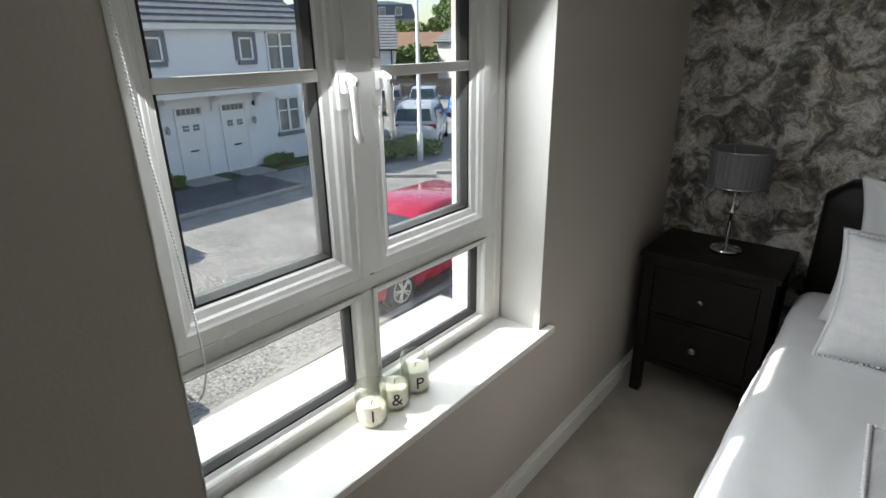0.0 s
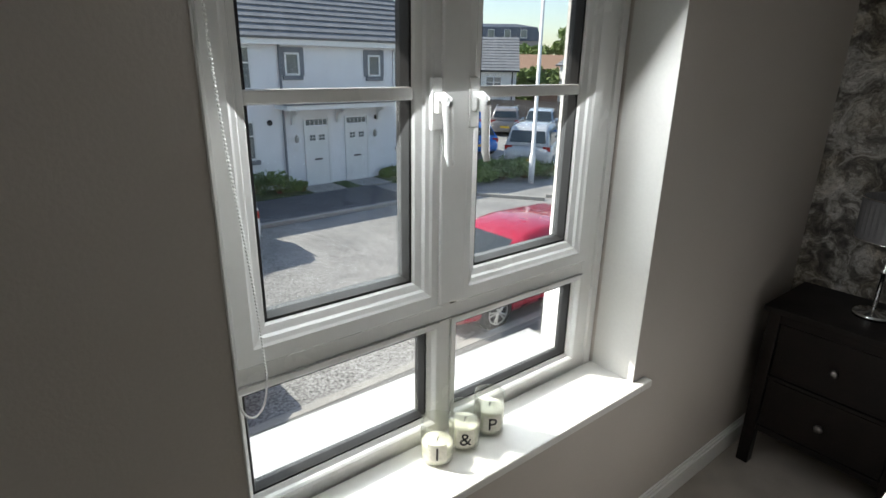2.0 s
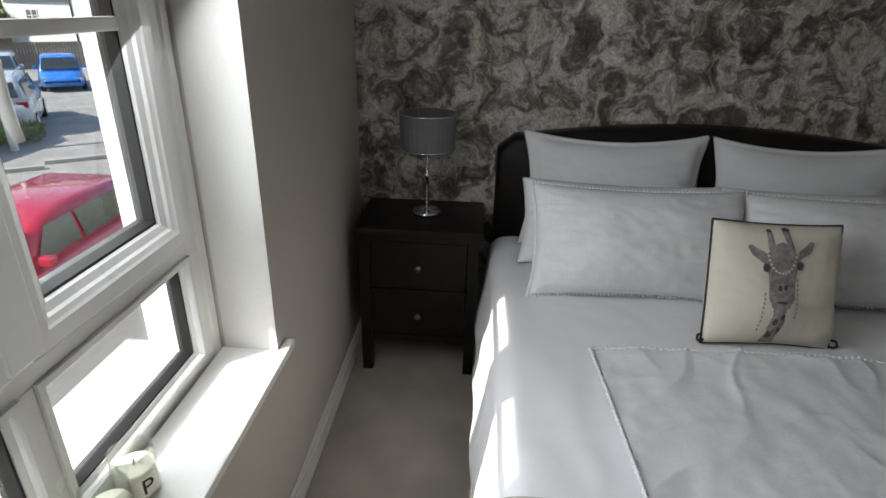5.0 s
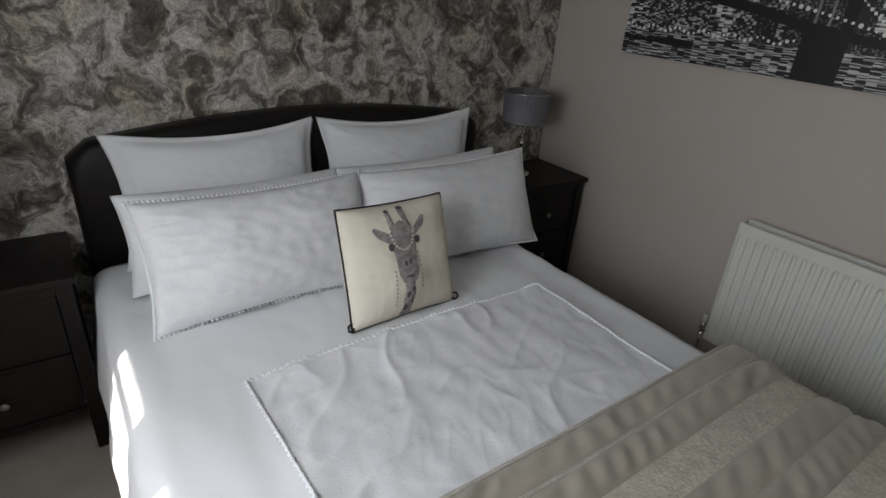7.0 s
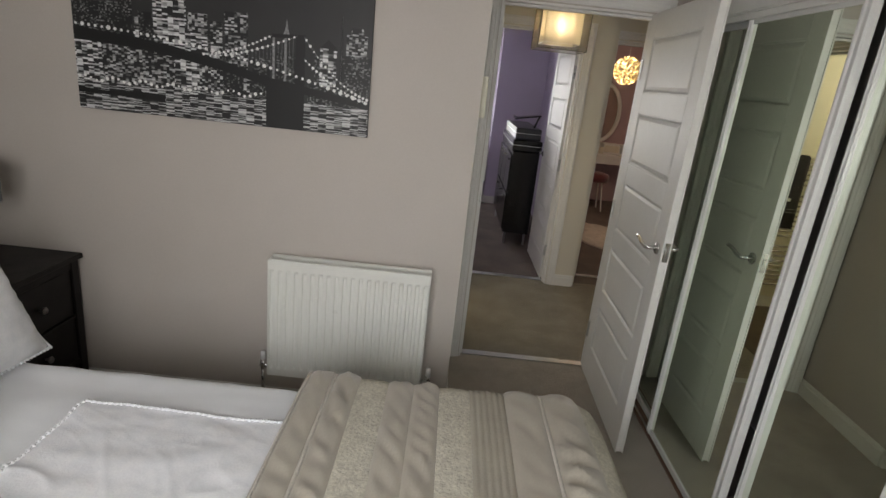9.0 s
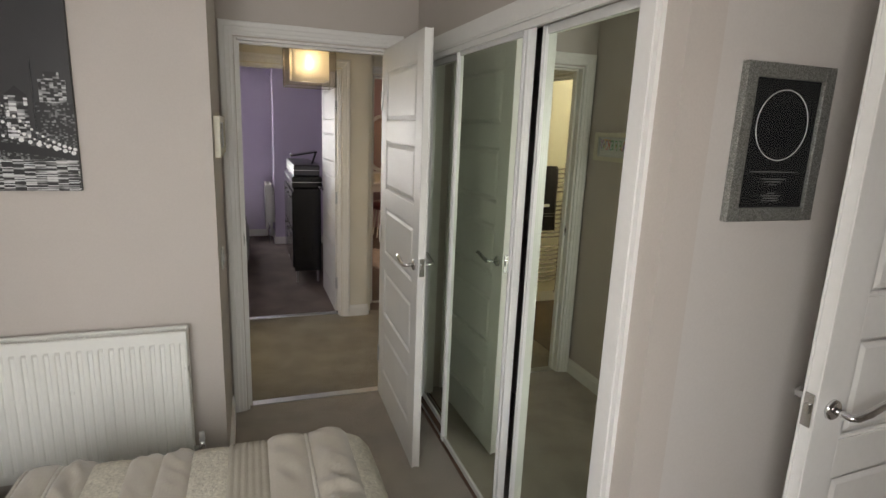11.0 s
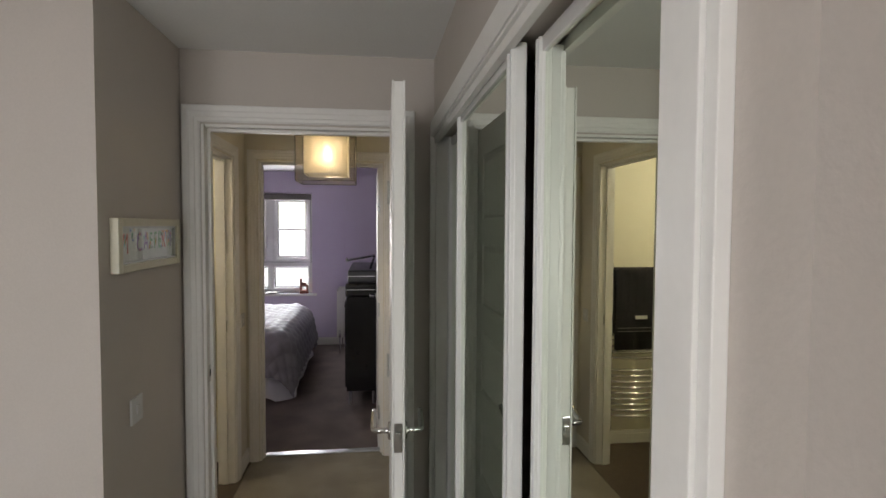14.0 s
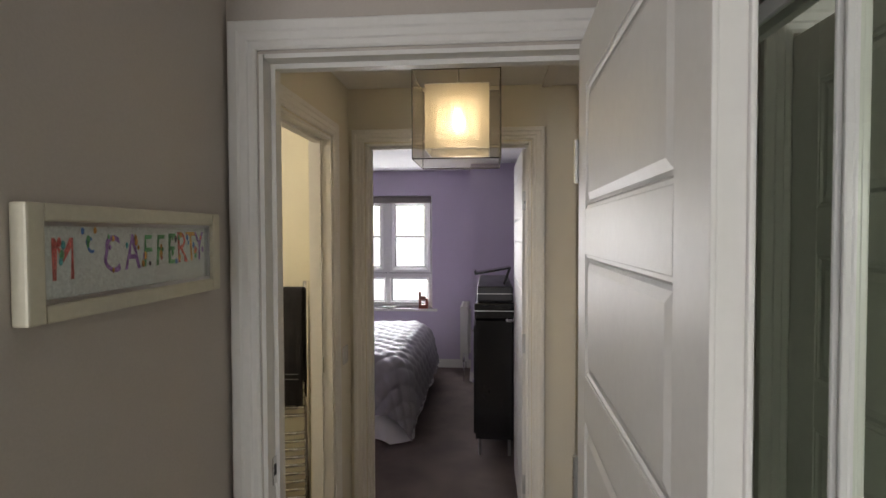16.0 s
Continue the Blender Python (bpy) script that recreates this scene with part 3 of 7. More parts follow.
def casement_window(name, label, xf, y0, y1, z0, z1, zt, ym, out, bar_z, group="", fw=0.045, lap=0.012):
    """Frame with two opening casements over two fixed lights; out = -1 or 1 is the outdoor side in x."""
    root = thing(name, label, "window", group=group)
    o = out
    X = lambda a, b: tuple(sorted((xf + o * a, xf + o * b)))
    x_of = lambda d: xf + o * d
    bm = bmesh.new()
    ring_frame(bm, x_of, y0, y1, z0, z1, [(0, 0.075), (0, 0.012), (0.003, 0.009), (0.030, 0.009), (0.034, 0.016), (fw, 0.018), (fw, 0.075)])
    part("window_frame", bm, M_UPVC, root)
    for nm, l in (("transom", (y0 + fw, y1 - fw, zt - 0.025, zt + 0.035)), ("mullion", (ym - 0.035, ym + 0.035, zt + 0.035, z1 - fw)), ("lower_mullion", (ym - 0.018, ym + 0.018, z0 + fw, zt - 0.025))):
        boxes(nm, [(*X(0.011, 0.074), *l)], M_UPVC, root, bevel=0.003)
    for a, b in ((y0 + fw - lap, ym - 0.02), (ym + 0.02, y1 - fw + lap)):
        za, zb = zt + 0.02, z1 - fw + lap
        sw = 0.062
        bm = bmesh.new()
        ring_frame(bm, x_of, a, b, za, zb, [(0, 0.05), (0, -0.004), (0.005, -0.009), (0.036, -0.009), (0.041, -0.005), (0.050, -0.001), (0.054, 0.006), (0.068, 0.012), (0.071, 0.018), (0.071, 0.034), (0.066, 0.05)])
        sash = part("casement", bm, M_UPVC, root)
        bm = bmesh.new()
        ring_frame(bm, x_of, a - 0.0055, b + 0.0055, za - 0.0055, zb + 0.0055, [(0, 0.0075), (0, 0.02), (0.007, 0.02), (0.007, 0.0075)])
        part("weather_seal", bm, M_BLACK, sash, "black rubber weather seal")
        bm = bmesh.new()
        ring_frame(bm, x_of, a, b, za, zb, [(0.0712, 0.020), (0.0712, 0.056), (0.084, 0.056), (0.084, 0.040), (0.077, 0.020)])
        part("gasket", bm, M_BLACK, sash, "black rubber glazing seal")
        p = boxes("pane", [(*X(0.036, 0.04), a + sw, b - sw, za + sw, zb - sw)], M_GLASS, sash)
        p.visible_shadow = False
        boxes("glazing_bar", [(*X(0.016, 0.034), a + sw - 0.004, b - sw + 0.004, bar_z - 0.013, bar_z + 0.013)], M_UPVC, sash, bevel=0.004)
    boxes("mullion_cover", [(*X(-0.016, 0.0), ym - 0.037, ym + 0.037, zt + 0.03, z1 - fw)], M_UPVC, root, bevel=0.005)
    for a, b in ((y0 + fw, ym - 0.018), (ym + 0.018, y1 - fw)):
        za, zb = z0 + fw, zt - 0.025
        bm = bmesh.new()
        ring_frame(bm, x_of, a, b, za, zb, [(0, 0.045), (0, 0.004), (0.012, 0.003), (0.016, 0.008), (0.018, 0.016), (0.026, 0.022), (0.026, 0.045)])
        bead = part("glazing_bead", bm, M_UPVC, root)
        bm = bmesh.new()
        w = 0.026
        ring_frame(bm, x_of, a, b, za, zb, [(0.0262, 0.026), (0.0262, 0.056), (0.038, 0.056), (0.038, 0.044), (0.031, 0.026)])
        part("gasket", bm, M_BLACK, bead, "black rubber glazing seal")
        p = boxes("pane", [(*X(0.04, 0.044), a + w, b - w, za + w, zb - w)], M_GLASS, bead)
        p.visible_shadow = False
    return root


XF = -0.15
win = casement_window("window_bedroom", "white upvc casement window with two fixed lights below", XF, -2.385, WY1 - 0.004, WZ0 - 0.055, WZ1 - 0.005, 0.979, -1.780, -1, 1.483, fw=0.09, lap=-0.012)
for y, s in ((-1.834, 1), (-1.733, 1)):
    bm = bmesh.new()
    box(bm, XF + 0.008, XF + 0.02, y - 0.013, y + 0.013, 1.411, 1.516)
    box(bm, XF + 0.02, XF + 0.036, y - 0.010, y + 0.010, 1.446, 1.486)
    part("handle_base", bm, M_UPVC, win, bevel=0.004)
    bm = bmesh.new()
    tube(bm, [(XF + 0.036, y, 1.479), (XF + 0.05, y, 1.474), (XF + 0.053, y + 0.002 * s, 1.446), (XF + 0.048, y + 0.008 * s, 1.406), (XF + 0.047, y + 0.011 * s, 1.362), (XF + 0.052, y + 0.012 * s, 1.342)], [0.010, 0.011, 0.0105, 0.009, 0.0095, 0.007], 10)
    part("handle", bm, M_UPVC, win, "white window handle", smooth=True)
    bm = bmesh.new()
    tube(bm, [(XF + 0.05, y, 1.466), (XF + 0.064, y, 1.466)], 0.0055, 10)
    part("lock_button", bm, M_STEEL, win, "steel lock button")

bm = bmesh.new()
box(bm, XF - 0.01, 0.03, WY0 - 0.001, WY1 + 0.001, WZ0 - 0.025, WZ0)
box(bm, 0.001, 0.03, WY0 - 0.05, WY0, WZ0 - 0.025, WZ0)
box(bm, 0.001, 0.03, WY1, WY1 + 0.06, WZ0 - 0.025, WZ0)
bmesh.ops.remove_doubles(bm, verts=bm.verts, dist=0.0005)
setting(part("window_sill", bm, M_GLOSS, bevel=0.004), "white painted window board", "window sill")
setting(boxes("outer_sill", [(-0.48, XF - 0.07, WY0 - 0.05, WY1 + 0.05, WZ0 - 0.08, WZ0 - 0.03)], mat("pale_cast_stone", (0.36, 0.36, 0.36), None, 5, 0.8, 0.001, 80)), "pale cast stone outer sill", "window sill")
reveal = mat("white_reveal_paint", (0.68, 0.67, 0.64), None, 3, 0.6, 0.0003, 120, fine=0.02)
setting(boxes("window_reveal", [(XF, 0.0015, WY1 - 0.003, WY1, WZ0, WZ1), (XF, 0.0015, WY0, WY0 + 0.003, WZ0, WZ1), (XF, 0.0015, WY0 + 0.003, WY1 - 0.003, WZ1 - 0.003, WZ1)], reveal), "white painted plaster window reveal", "trim")


# ---- bed ----
def fbm(x, y, z=0.0, s=1.0):
    return noise.noise(Vector((x * s, y * s, z)))


def drape(bm, x0, x1, y0, y1, z, r, hang, fx, fy, t0, t1, nx, ny, lift, flare=0.0, hang_e=None):
    """Cloth over a box: a grid that lies on the top and rolls down over the sides. Rows run from y = t1 to t0.
    lift(x, y) raises it; fx: which sides it hangs over (west, east); fy: whether it hangs over the foot."""
    hang_e = hang if hang_e is None else hang_e
    arc = r * math.pi / 2
    s0, s1 = (x0 + r - arc - hang if fx[0] else x0), (x1 - r + arc + hang_e if fx[1] else x1)
    grid = []
    for j in range(ny + 1):
        row = []
        t = t1 + (t0 - t1) * j / ny
        for i in range(nx + 1):
            s = s0 + (s1 - s0) * i / nx
            cx, cy = min(max(s, x0 + r), x1 - r), max(t, y0 + r) if fy else t
            dx, dy = s - cx, t - cy
            d = math.hypot(dx, dy)
            if d < 1e-6:
                p, n = Vector((s, t, z)), Vector((0, 0, 1))
            else:
                ux, uy = dx / d, dy / d
                a = min(d / r, math.pi / 2)
                down = max(0.0, d - arc)
                out = r * math.sin(a) + flare * down
                p = Vector((cx + ux * out, cy + uy * out, z - r + r * math.cos(a) - down))
                n = Vector((ux * math.sin(a), uy * math.sin(a), math.cos(a)))
            row.append(bm.verts.new(p + n * lift(s, t)))
        grid.append(row)
    for a, b in zip(grid, grid[1:]):
        for i in range(nx):
            bm.faces.new((a[i], b[i], b[i + 1], a[i + 1]))
    return grid


BX = (0.66, 2.17)
BYF = -2.53
bed = thing("bed", "double bed with dark brown leather headboard and white cotton bedding", "bed", (1.4, -1.3, 0))
bed_inv = Matrix.Translation((-1.4, 1.3, 0))
bm = bmesh.new()
prof = []
for i in range(25):
    u = i / 24
    x = 0.625 + (2.37 - 0.625) * u
    e = min(u, 1 - u) * 1.745
    top = 1.02 + 0.075 * math.sin(math.pi * u) - 0.05 * max(0.0, 1 - e / 0.06) ** 2
    prof.append((x, top))
loops = []
for y, inset in ((-0.012, 0.012), (-0.02, 0.0), (-0.075, 0.0), (-0.10, 0.01), (-0.11, 0.03)):
    l = [Vector((0.625 + inset, y, 0.1))] + [Vector((min(max(x, 0.625 + inset), 2.37 - inset), y, t - inset)) for x, t in prof] + [Vector((2.37 - inset, y, 0.1))]
    loops.append(l)
rings(bm, loops)
bmesh.ops.transform(bm, matrix=bed_inv, verts=bm.verts)
part("headboard", bm, M_LEATHER, bed, "arched dark brown leather headboard", smooth=True)
for nm, b in (("side_rail", (0.66, 0.70, -2.48, -0.1, 0.12, 0.34)), ("side_rail", (2.13, 2.17, -2.48, -0.1, 0.12, 0.34)), ("footboard", (0.66, 2.17, -2.53, -2.48, 0.08, 0.36))):
    boxes(nm, [b], M_LEATHER, bed, bevel=0.012, m=bed_inv)
for x in (0.70, 2.12):
    for y in (-2.5, -0.3):
        bm = bmesh.new()
        lathe(bm, [(0.022, 0), (0.03, 0.12)], (x - 1.4, y + 1.3, 0), 12)
        part("leg", bm, M_DARKWOOD, bed)
mattress = boxes("mattress", [(0.68, 2.15, -2.47, -0.12, 0.30, 0.53)], M_LINEN, None, bevel=0.04)
tagged(mattress, "white mattress under the bedding on the bed", "mattress")


def duvet_lift(s, t):
    edge = max(0.0, (0.74 - s)) + max(0.0, s - 2.09)
    w = 0.010 * fbm(s * 2.2, t * 1.6, 3) + 0.006 * fbm(s * 7, t * 3.5, 9)
    w += 0.012 * edge * math.sin(t * 16 + 3 * fbm(s, t, 5)) + 0.004 * fbm(s * 18, t * 9, 2)
    w += 0.004 * max(0.0, 1 - 3.2 * abs(fbm(s * 6, t * 13, 23))) ** 2 * max(0, fbm(s * 2, t * 2, 19) + 0.35)
    return 0.008 + w


bm = bmesh.new()
drape(bm, 0.62, 2.21, -2.49, -0.13, 0.59, 0.07, 0.27, (1, 1), False, -2.40, -0.16, 110, 110, duvet_lift, flare=0.16, hang_e=0.24)
duvet = part("duvet", bm, M_LINEN, None, smooth=True)
tagged(duvet, "white cotton duvet spread over the bed, hanging at the sides", "duvet")
_m = duvet.modifiers.new("thick", "SOLIDIFY")
_m.thickness, _m.offset = 0.012, -1


def ridge(x, y, z):
    return max(0.0, 1 - 3.2 * abs(fbm(x, y, z))) ** 2


def panel_lift(s, t):
    a, c = t * 0.55 - s * 0.83, t * 0.83 + s * 0.55
    d, e = t * 0.85 + s * 0.5, t * 0.5 - s * 0.85
    k = 0.0105 * ridge(a * 7, c * 3.2, 40) * max(0, fbm(s * 2.6, t * 2.6, 61) + 0.45)
    k += 0.0065 * ridge(d * 8, e * 3.5, 15) * max(0, fbm(s * 2.4, t * 3.0, 81) + 0.35)
    k += 0.0018 * ridge(a * 20, c * 6, 44) * max(0, fbm(s * 3, t * 3, 33) + 0.4)
    return 0.016 + 0.010 * fbm(s * 2.2, t * 1.6, 3) + 0.006 * fbm(s * 7, t * 3.5, 9) + 0.004 * fbm(s * 18, t * 9, 2) + k


M_EMB = mat("white_embroidered_cotton", (0.80, 0.80, 0.81), (0.74, 0.75, 0.77), 22, 0.85, 0.0007, 160, fine=0.03, spec=0.2)
cover = thing("bed_cover_panel", "white embroidered cotton panel with crocheted lace edge laid on the duvet", "bedspread", (1.44, -1.3, 0.6))
cinv = Matrix.Translation((-1.44, 1.3, -0.6))
bm = bmesh.new()
grid = []
for j in range(131):
    row = []
    for i in range(181):
        s, t = 0.905 + (1.98 - 0.905) * i / 180, -1.02 - 0.75 * j / 130
        s += 0.012 * (j / 130) * (1 - 2 * i / 180)
        row.append(bm.verts.new((s, t, 0.59 + panel_lift(s, t))))
    grid.append(row)
for a, b in zip(grid, grid[1:]):
    for i in range(180):
        bm.faces.new((a[i], b[i], b[i + 1], a[i + 1]))
edge_pts = [v.co.copy() for v in [r[0] for r in grid[::-1]] + grid[0] + [r[-1] for r in grid]]
bmesh.ops.transform(bm, matrix=cinv, verts=bm.verts)
part("panel", bm, M_EMB, cover, smooth=True)
bm = bmesh.new()
acc, last = 0.0, edge_pts[0]
for p in edge_pts[1:]:
    acc += (p - last).length
    last = p
    if acc > 0.013:
        acc = 0.0
        c = cinv @ p
        lathe(bm, [(0.0015, -0.004), (0.0065, -0.001), (0.0065, 0.003), (0.0015, 0.0055)], (c.x, c.y, c.z + 0.003), 7)
tube(bm, [cinv @ (p + Vector((0, 0, 0.004))) for p in edge_pts[::4]], 0.0035, 6)
part("lace_edge", bm, M_LINEN, cover, "white crocheted lace edging", smooth=True)

# quilted throw across the foot
M_SATIN = mat("taupe_satin", (0.42, 0.385, 0.315), (0.375, 0.34, 0.28), 5, 0.36, 0.0004, 200, fine=0.04, sheen=0.3)
M_WOVEN = mat("cream_slub_weave", (0.58, 0.55, 0.46), (0.49, 0.46, 0.385), 26, 0.8, 0.0035, 110, fine=0.16, spec=0.2)
M_PLEAT = mat("taupe_pleated_cloth", (0.39, 0.36, 0.295), (0.345, 0.315, 0.26), 8, 0.6, 0.001, 220, fine=0.08)
M_PIPE = mat("pale_satin_piping", (0.55, 0.52, 0.46), None, 8, 0.4)
throw = thing("bed_throw", "taupe and cream striped quilted satin throw folded across the bed foot", "throw", (1.4, -2.1, 0.6))
tinv = Matrix.Translation((-1.4, 2.1, -0.6))
bands = [("satin_band", 0.085, M_SATIN, 0.014, 1), ("satin_band", 0.085, M_SATIN, 0.012, 1), ("woven_band", 0.095, M_WOVEN, 0.004, 0), ("satin_band", 0.085, M_SATIN, 0.008, 0.7), ("satin_band", 0.085, M_SATIN, 0.008, 0.7), ("woven_band", 0.10, M_WOVEN, 0.004, 0), ("pleated_band", 0.115, M_PLEAT, 0.004, 2), ("satin_band", 0.12, M_SATIN, 0.014, 1), ("satin_band", 0.12, M_SATIN, 0.016, 1), ("woven_band", 0.35, M_WOVEN, 0.006, 0)]
y = -1.63
seam_ys = []
for k, (nm, w, material, puff, kind) in enumerate(bands):
    def tl(s, t, y=y, w=w, puff=puff, kind=kind, k=k):
        v = min(1, max(0, (y - t) / w))
        z = puff * (4 * v * (1 - v)) ** 0.6
        if kind in (1, 0.7):
            g = fbm(s * 2.5, t * 3, k * 7)
            z += kind * 0.0125 * (0.5 * math.sin(s * 70 + 11 * g + 6 * v) + 0.8 * max(0.0, 1 - 3 * abs(fbm(s * 16 + v * 2, v * 1.3, k * 5))) ** 2) * (4 * v * (1 - v)) * (0.4 + max(0, fbm(s * 3, t * 2, k + 30) + 0.5))
        elif kind == 2:
            z += 0.003 * abs(math.sin(v * math.pi * 6)) + 0.0015 * fbm(s * 30, t * 8, 4)
        else:
            z += 0.0016 * fbm(s * 40, t * 12, k)
        return 0.030 + z + 0.012 * fbm(s * 1.8, t * 1.5, 7) + 0.01 * max(0.0, (y - w + 2.45)) * 0
    bm = bmesh.new()
    drape(bm, 0.58, 2.26, -2.58, -0.1, 0.605, 0.085, 0.20, (1, 1), True, y - w, y, 170, 10 if kind != 2 else 30, tl, flare=0.10)
    bmesh.ops.transform(bm, matrix=tinv, verts=bm.verts)
    part(nm, bm, material, throw, {"satin_band": "ruched taupe satin band", "woven_band": "cream slub woven band", "pleated_band": "narrow pleated taupe band"}[nm], smooth=True)
    y -= w
    seam_ys.append(y)
for sy, r in ((seam_ys[0], 0.006), (seam_ys[7], 0.006), (-1.628, 0.005)):
    bm = bmesh.new()
    g = drape(bm, 0.58, 2.26, -2.58, -0.1, 0.605, 0.085, 0.20, (1, 1), True, sy - 0.0005, sy, 120, 1, lambda s, t: 0.034 + 0.012 * fbm(s * 1.8, t * 1.5, 7), flare=0.10)
    pts = [v.co.copy() for v in g[0]]
    bm.free()
    bm = bmesh.new()
    tube(bm, [tinv @ p for p in pts], r, 6)
    part("piping", bm, M_PIPE, throw, "pale satin piping", smooth=True)


def pillow_mesh(w, h, t, seed, wrinkle=0.006, pinch=0.10, n=56, flange=0.0):
    """A stuffed case standing in the xz plane, bottom edge at z = 0, belly towards -y."""
    bm = bmesh.new()
    sides = []
    for s in (-1, 1):
        grid = []
        for j in range(n + 1):
            row = []
            for i in range(n + 1):
                u, v = 2 * i / n - 1, 2 * j / n - 1
                f = max(0.0, (1 - abs(u) ** 2.4) * (1 - abs(v) ** 2.4))
                k = f ** 0.5
                inner = 1.0
                if flange:
                    m_ = max(abs(u), abs(v))
                    inner = min(1.0, max(0.0, (1 - flange - m_) / 0.12))
                    fi = max(0.0, (1 - min(1, abs(u) / (1 - flange)) ** 2.4) * (1 - min(1, abs(v) / (1 - flange)) ** 2.4))
                    k = max(fi ** 0.5, 0.02 if m_ < 0.999 else 0.0)
                x = u * w / 2 * (1 - pinch * 0.36 * (1 - v * v))
                z = h / 2 + v * h / 2 * (1 - pinch * 0.6 * (1 - u * u))
                near_v, near_u = math.exp(-4.5 * (1 - abs(v))), math.exp(-4.5 * (1 - abs(u)))
                wr = wrinkle * (fbm(u * 3 + seed, v * 3, seed) + 0.5 * fbm(u * 8, v * 5 + seed, seed + 3))
                wr += wrinkle * 2.2 * ridge(u * 5.5 + 0.8 * v + seed, v * 1.1, seed + 2) * near_v * (0.3 + max(0, fbm(u * 2, 3, seed + 9)))
                wr += wrinkle * 1.8 * ridge(u * 1.1, v * 4.5 + 0.6 * u + seed, seed + 4) * near_u
                wr += wrinkle * 0.9 * ridge((u + v) * 3.5 + seed, (u - v) * 1.4, seed + 6) * max(0, fbm(u * 1.6, v * 1.6, seed + 8) + 0.2)
                flop = 0.020 * fbm(u * 2.2, v * 2.2, seed + 5) * (1 - inner) if flange else 0.0
                yy = s * (t / 2 * k + wr * min(1, f * 5) * inner) + 0.014 * fbm(u * 1.5, v * 1.5, seed + 11) + flop
                row.append(bm.verts.new((x, yy, z)))
            grid.append(row)
        for a, b in zip(grid, grid[1:]):
            for i in range(n):
                bm.faces.new((a[i], a[i + 1], b[i + 1], b[i]))
        sides.append(grid)
    rim = [sides[0][0][i].co.copy() for i in range(n + 1)] + [sides[0][j][n].co.copy() for j in range(1, n + 1)] + [sides[0][n][i].co.copy() for i in range(n - 1, -1, -1)] + [sides[0][j][0].co.copy() for j in range(n - 1, 0, -1)]
    bmesh.ops.remove_doubles(bm, verts=bm.verts, dist=0.0008)
    return bm, rim


def pillow(label, m, w, h, t, seed, material, lace=False, cord=False, flange=0.0, wrinkle=0.006, pinch=0.1, name="pillow", group="pillows on the bed"):
    root = thing(name, label, "cushion" if cord else "pillow", group="" if cord else group)
    root.matrix_world = m
    bm, rim = pillow_mesh(w, h, t, seed, wrinkle, pinch, flange=flange)
    part("case", bm, material, root, smooth=True)
    if lace:
        bm = bmesh.new()
        acc, last = 0, rim[0]
        for a, b in zip(rim, rim[1:] + rim[:1]):
            k = max(1, round((b - a).length / 0.011))
            for q in range(k):
                p = a.lerp(b, q / k)
                lathe(bm, [(0.001, -0.006), (0.0055, -0.002), (0.0055, 0.003), (0.001, 0.006)], (p.x * 1.008, p.y, (p.z - h / 2) * 1.012 + h / 2), 6)
        part("lace_edge", bm, M_LINEN, root, "white scalloped lace edging", smooth=True)
    if cord:
        bm = bmesh.new()
        tube(bm, rim + rim[:1], 0.004, 6, cap=False)
        part("piping", bm, M_BLACK, root, "black corded piping", smooth=True)
    return root


P_LAB = "white cotton pillow leaning on the headboard"
pillow(P_LAB, pose(1.115, -0.235, 0.60, -13, 0, 2), 0.78, 0.485, 0.19, 3, M_LINEN, flange=0.08, pinch=0.30)
pillow(P_LAB, pose(1.885, -0.235, 0.60, -13, 0, -2), 0.78, 0.48, 0.19, 8, M_LINEN, flange=0.08, pinch=0.30)
pillow("white cotton pillow with envelope flap in the middle row", pose(1.11, -0.45, 0.605, -20, 1, 2), 0.79, 0.335, 0.17, 12, M_LINEN, pinch=0.14)
pillow("white cotton pillow with envelope flap in the middle row", pose(1.88, -0.45, 0.605, -20, -1, -2), 0.79, 0.335, 0.17, 15, M_LINEN, pinch=0.14)
pillow("white embroidered pillow with lace edge standing on the bed", pose(1.12, -0.70, 0.60, -25, 1, 3), 0.76, 0.40, 0.22, 21, M_EMB, lace=True, pinch=0.16, wrinkle=0.010)
pillow("white embroidered pillow with lace edge standing on the bed", pose(1.865, -0.70, 0.60, -27, -1, -3), 0.79, 0.40, 0.22, 27, M_EMB, lace=True, pinch=0.16, wrinkle=0.006)
cush = pillow("cream linen cushion printed with a giraffe head, black piped edge", pose(1.44, -0.96, 0.605, -19, 2, 4), 0.395, 0.378, 0.17, 33, M_CREAM, cord=True, name="cushion", pinch=0.07, wrinkle=0.003)

tag_pillow = [o for o in scene.objects if o.name.startswith("pillow") and o.parent is None][2]
boxes("care_tag", [(-0.222, -0.206, -0.052, -0.049, 0.275, 0.312)], M_LINEN, tag_pillow, "small white sewn-in care tag")
for x, sx in ((-0.192, -1), (0.192, 1)):
    bm = bmesh.new()
    tube(bm, [(x, -0.004, 0.012), (x + sx * 0.012, -0.012, 0.006), (x + sx * 0.024, -0.016, 0.012), (x + sx * 0.022, -0.012, 0.026), (x + sx * 0.006, -0.006, 0.03)], 0.004, 6)
    part("piping_tail", bm, M_BLACK, cush, "loose end of the black piping", smooth=True)


# giraffe print on the cushion: flat ink shapes on the cloth
M_INK = mat("grey_brown_print_ink", (0.36, 0.315, 0.31), (0.21, 0.18, 0.18), 55, 0.9, fine=0.3, bump_scale=300)
M_INKD = mat("dark_print_ink", (0.09, 0.08, 0.085), None, 40, 0.9)
M_PEARL = mat("pearl_print_ink", (0.70, 0.67, 0.62), None, 40, 0.8)
_cm = cush.matrix_world.copy()
_case = cush.children[0].data
_cverts = [v.co.copy() for v in _case.vertices if v.co.y < 0.01]


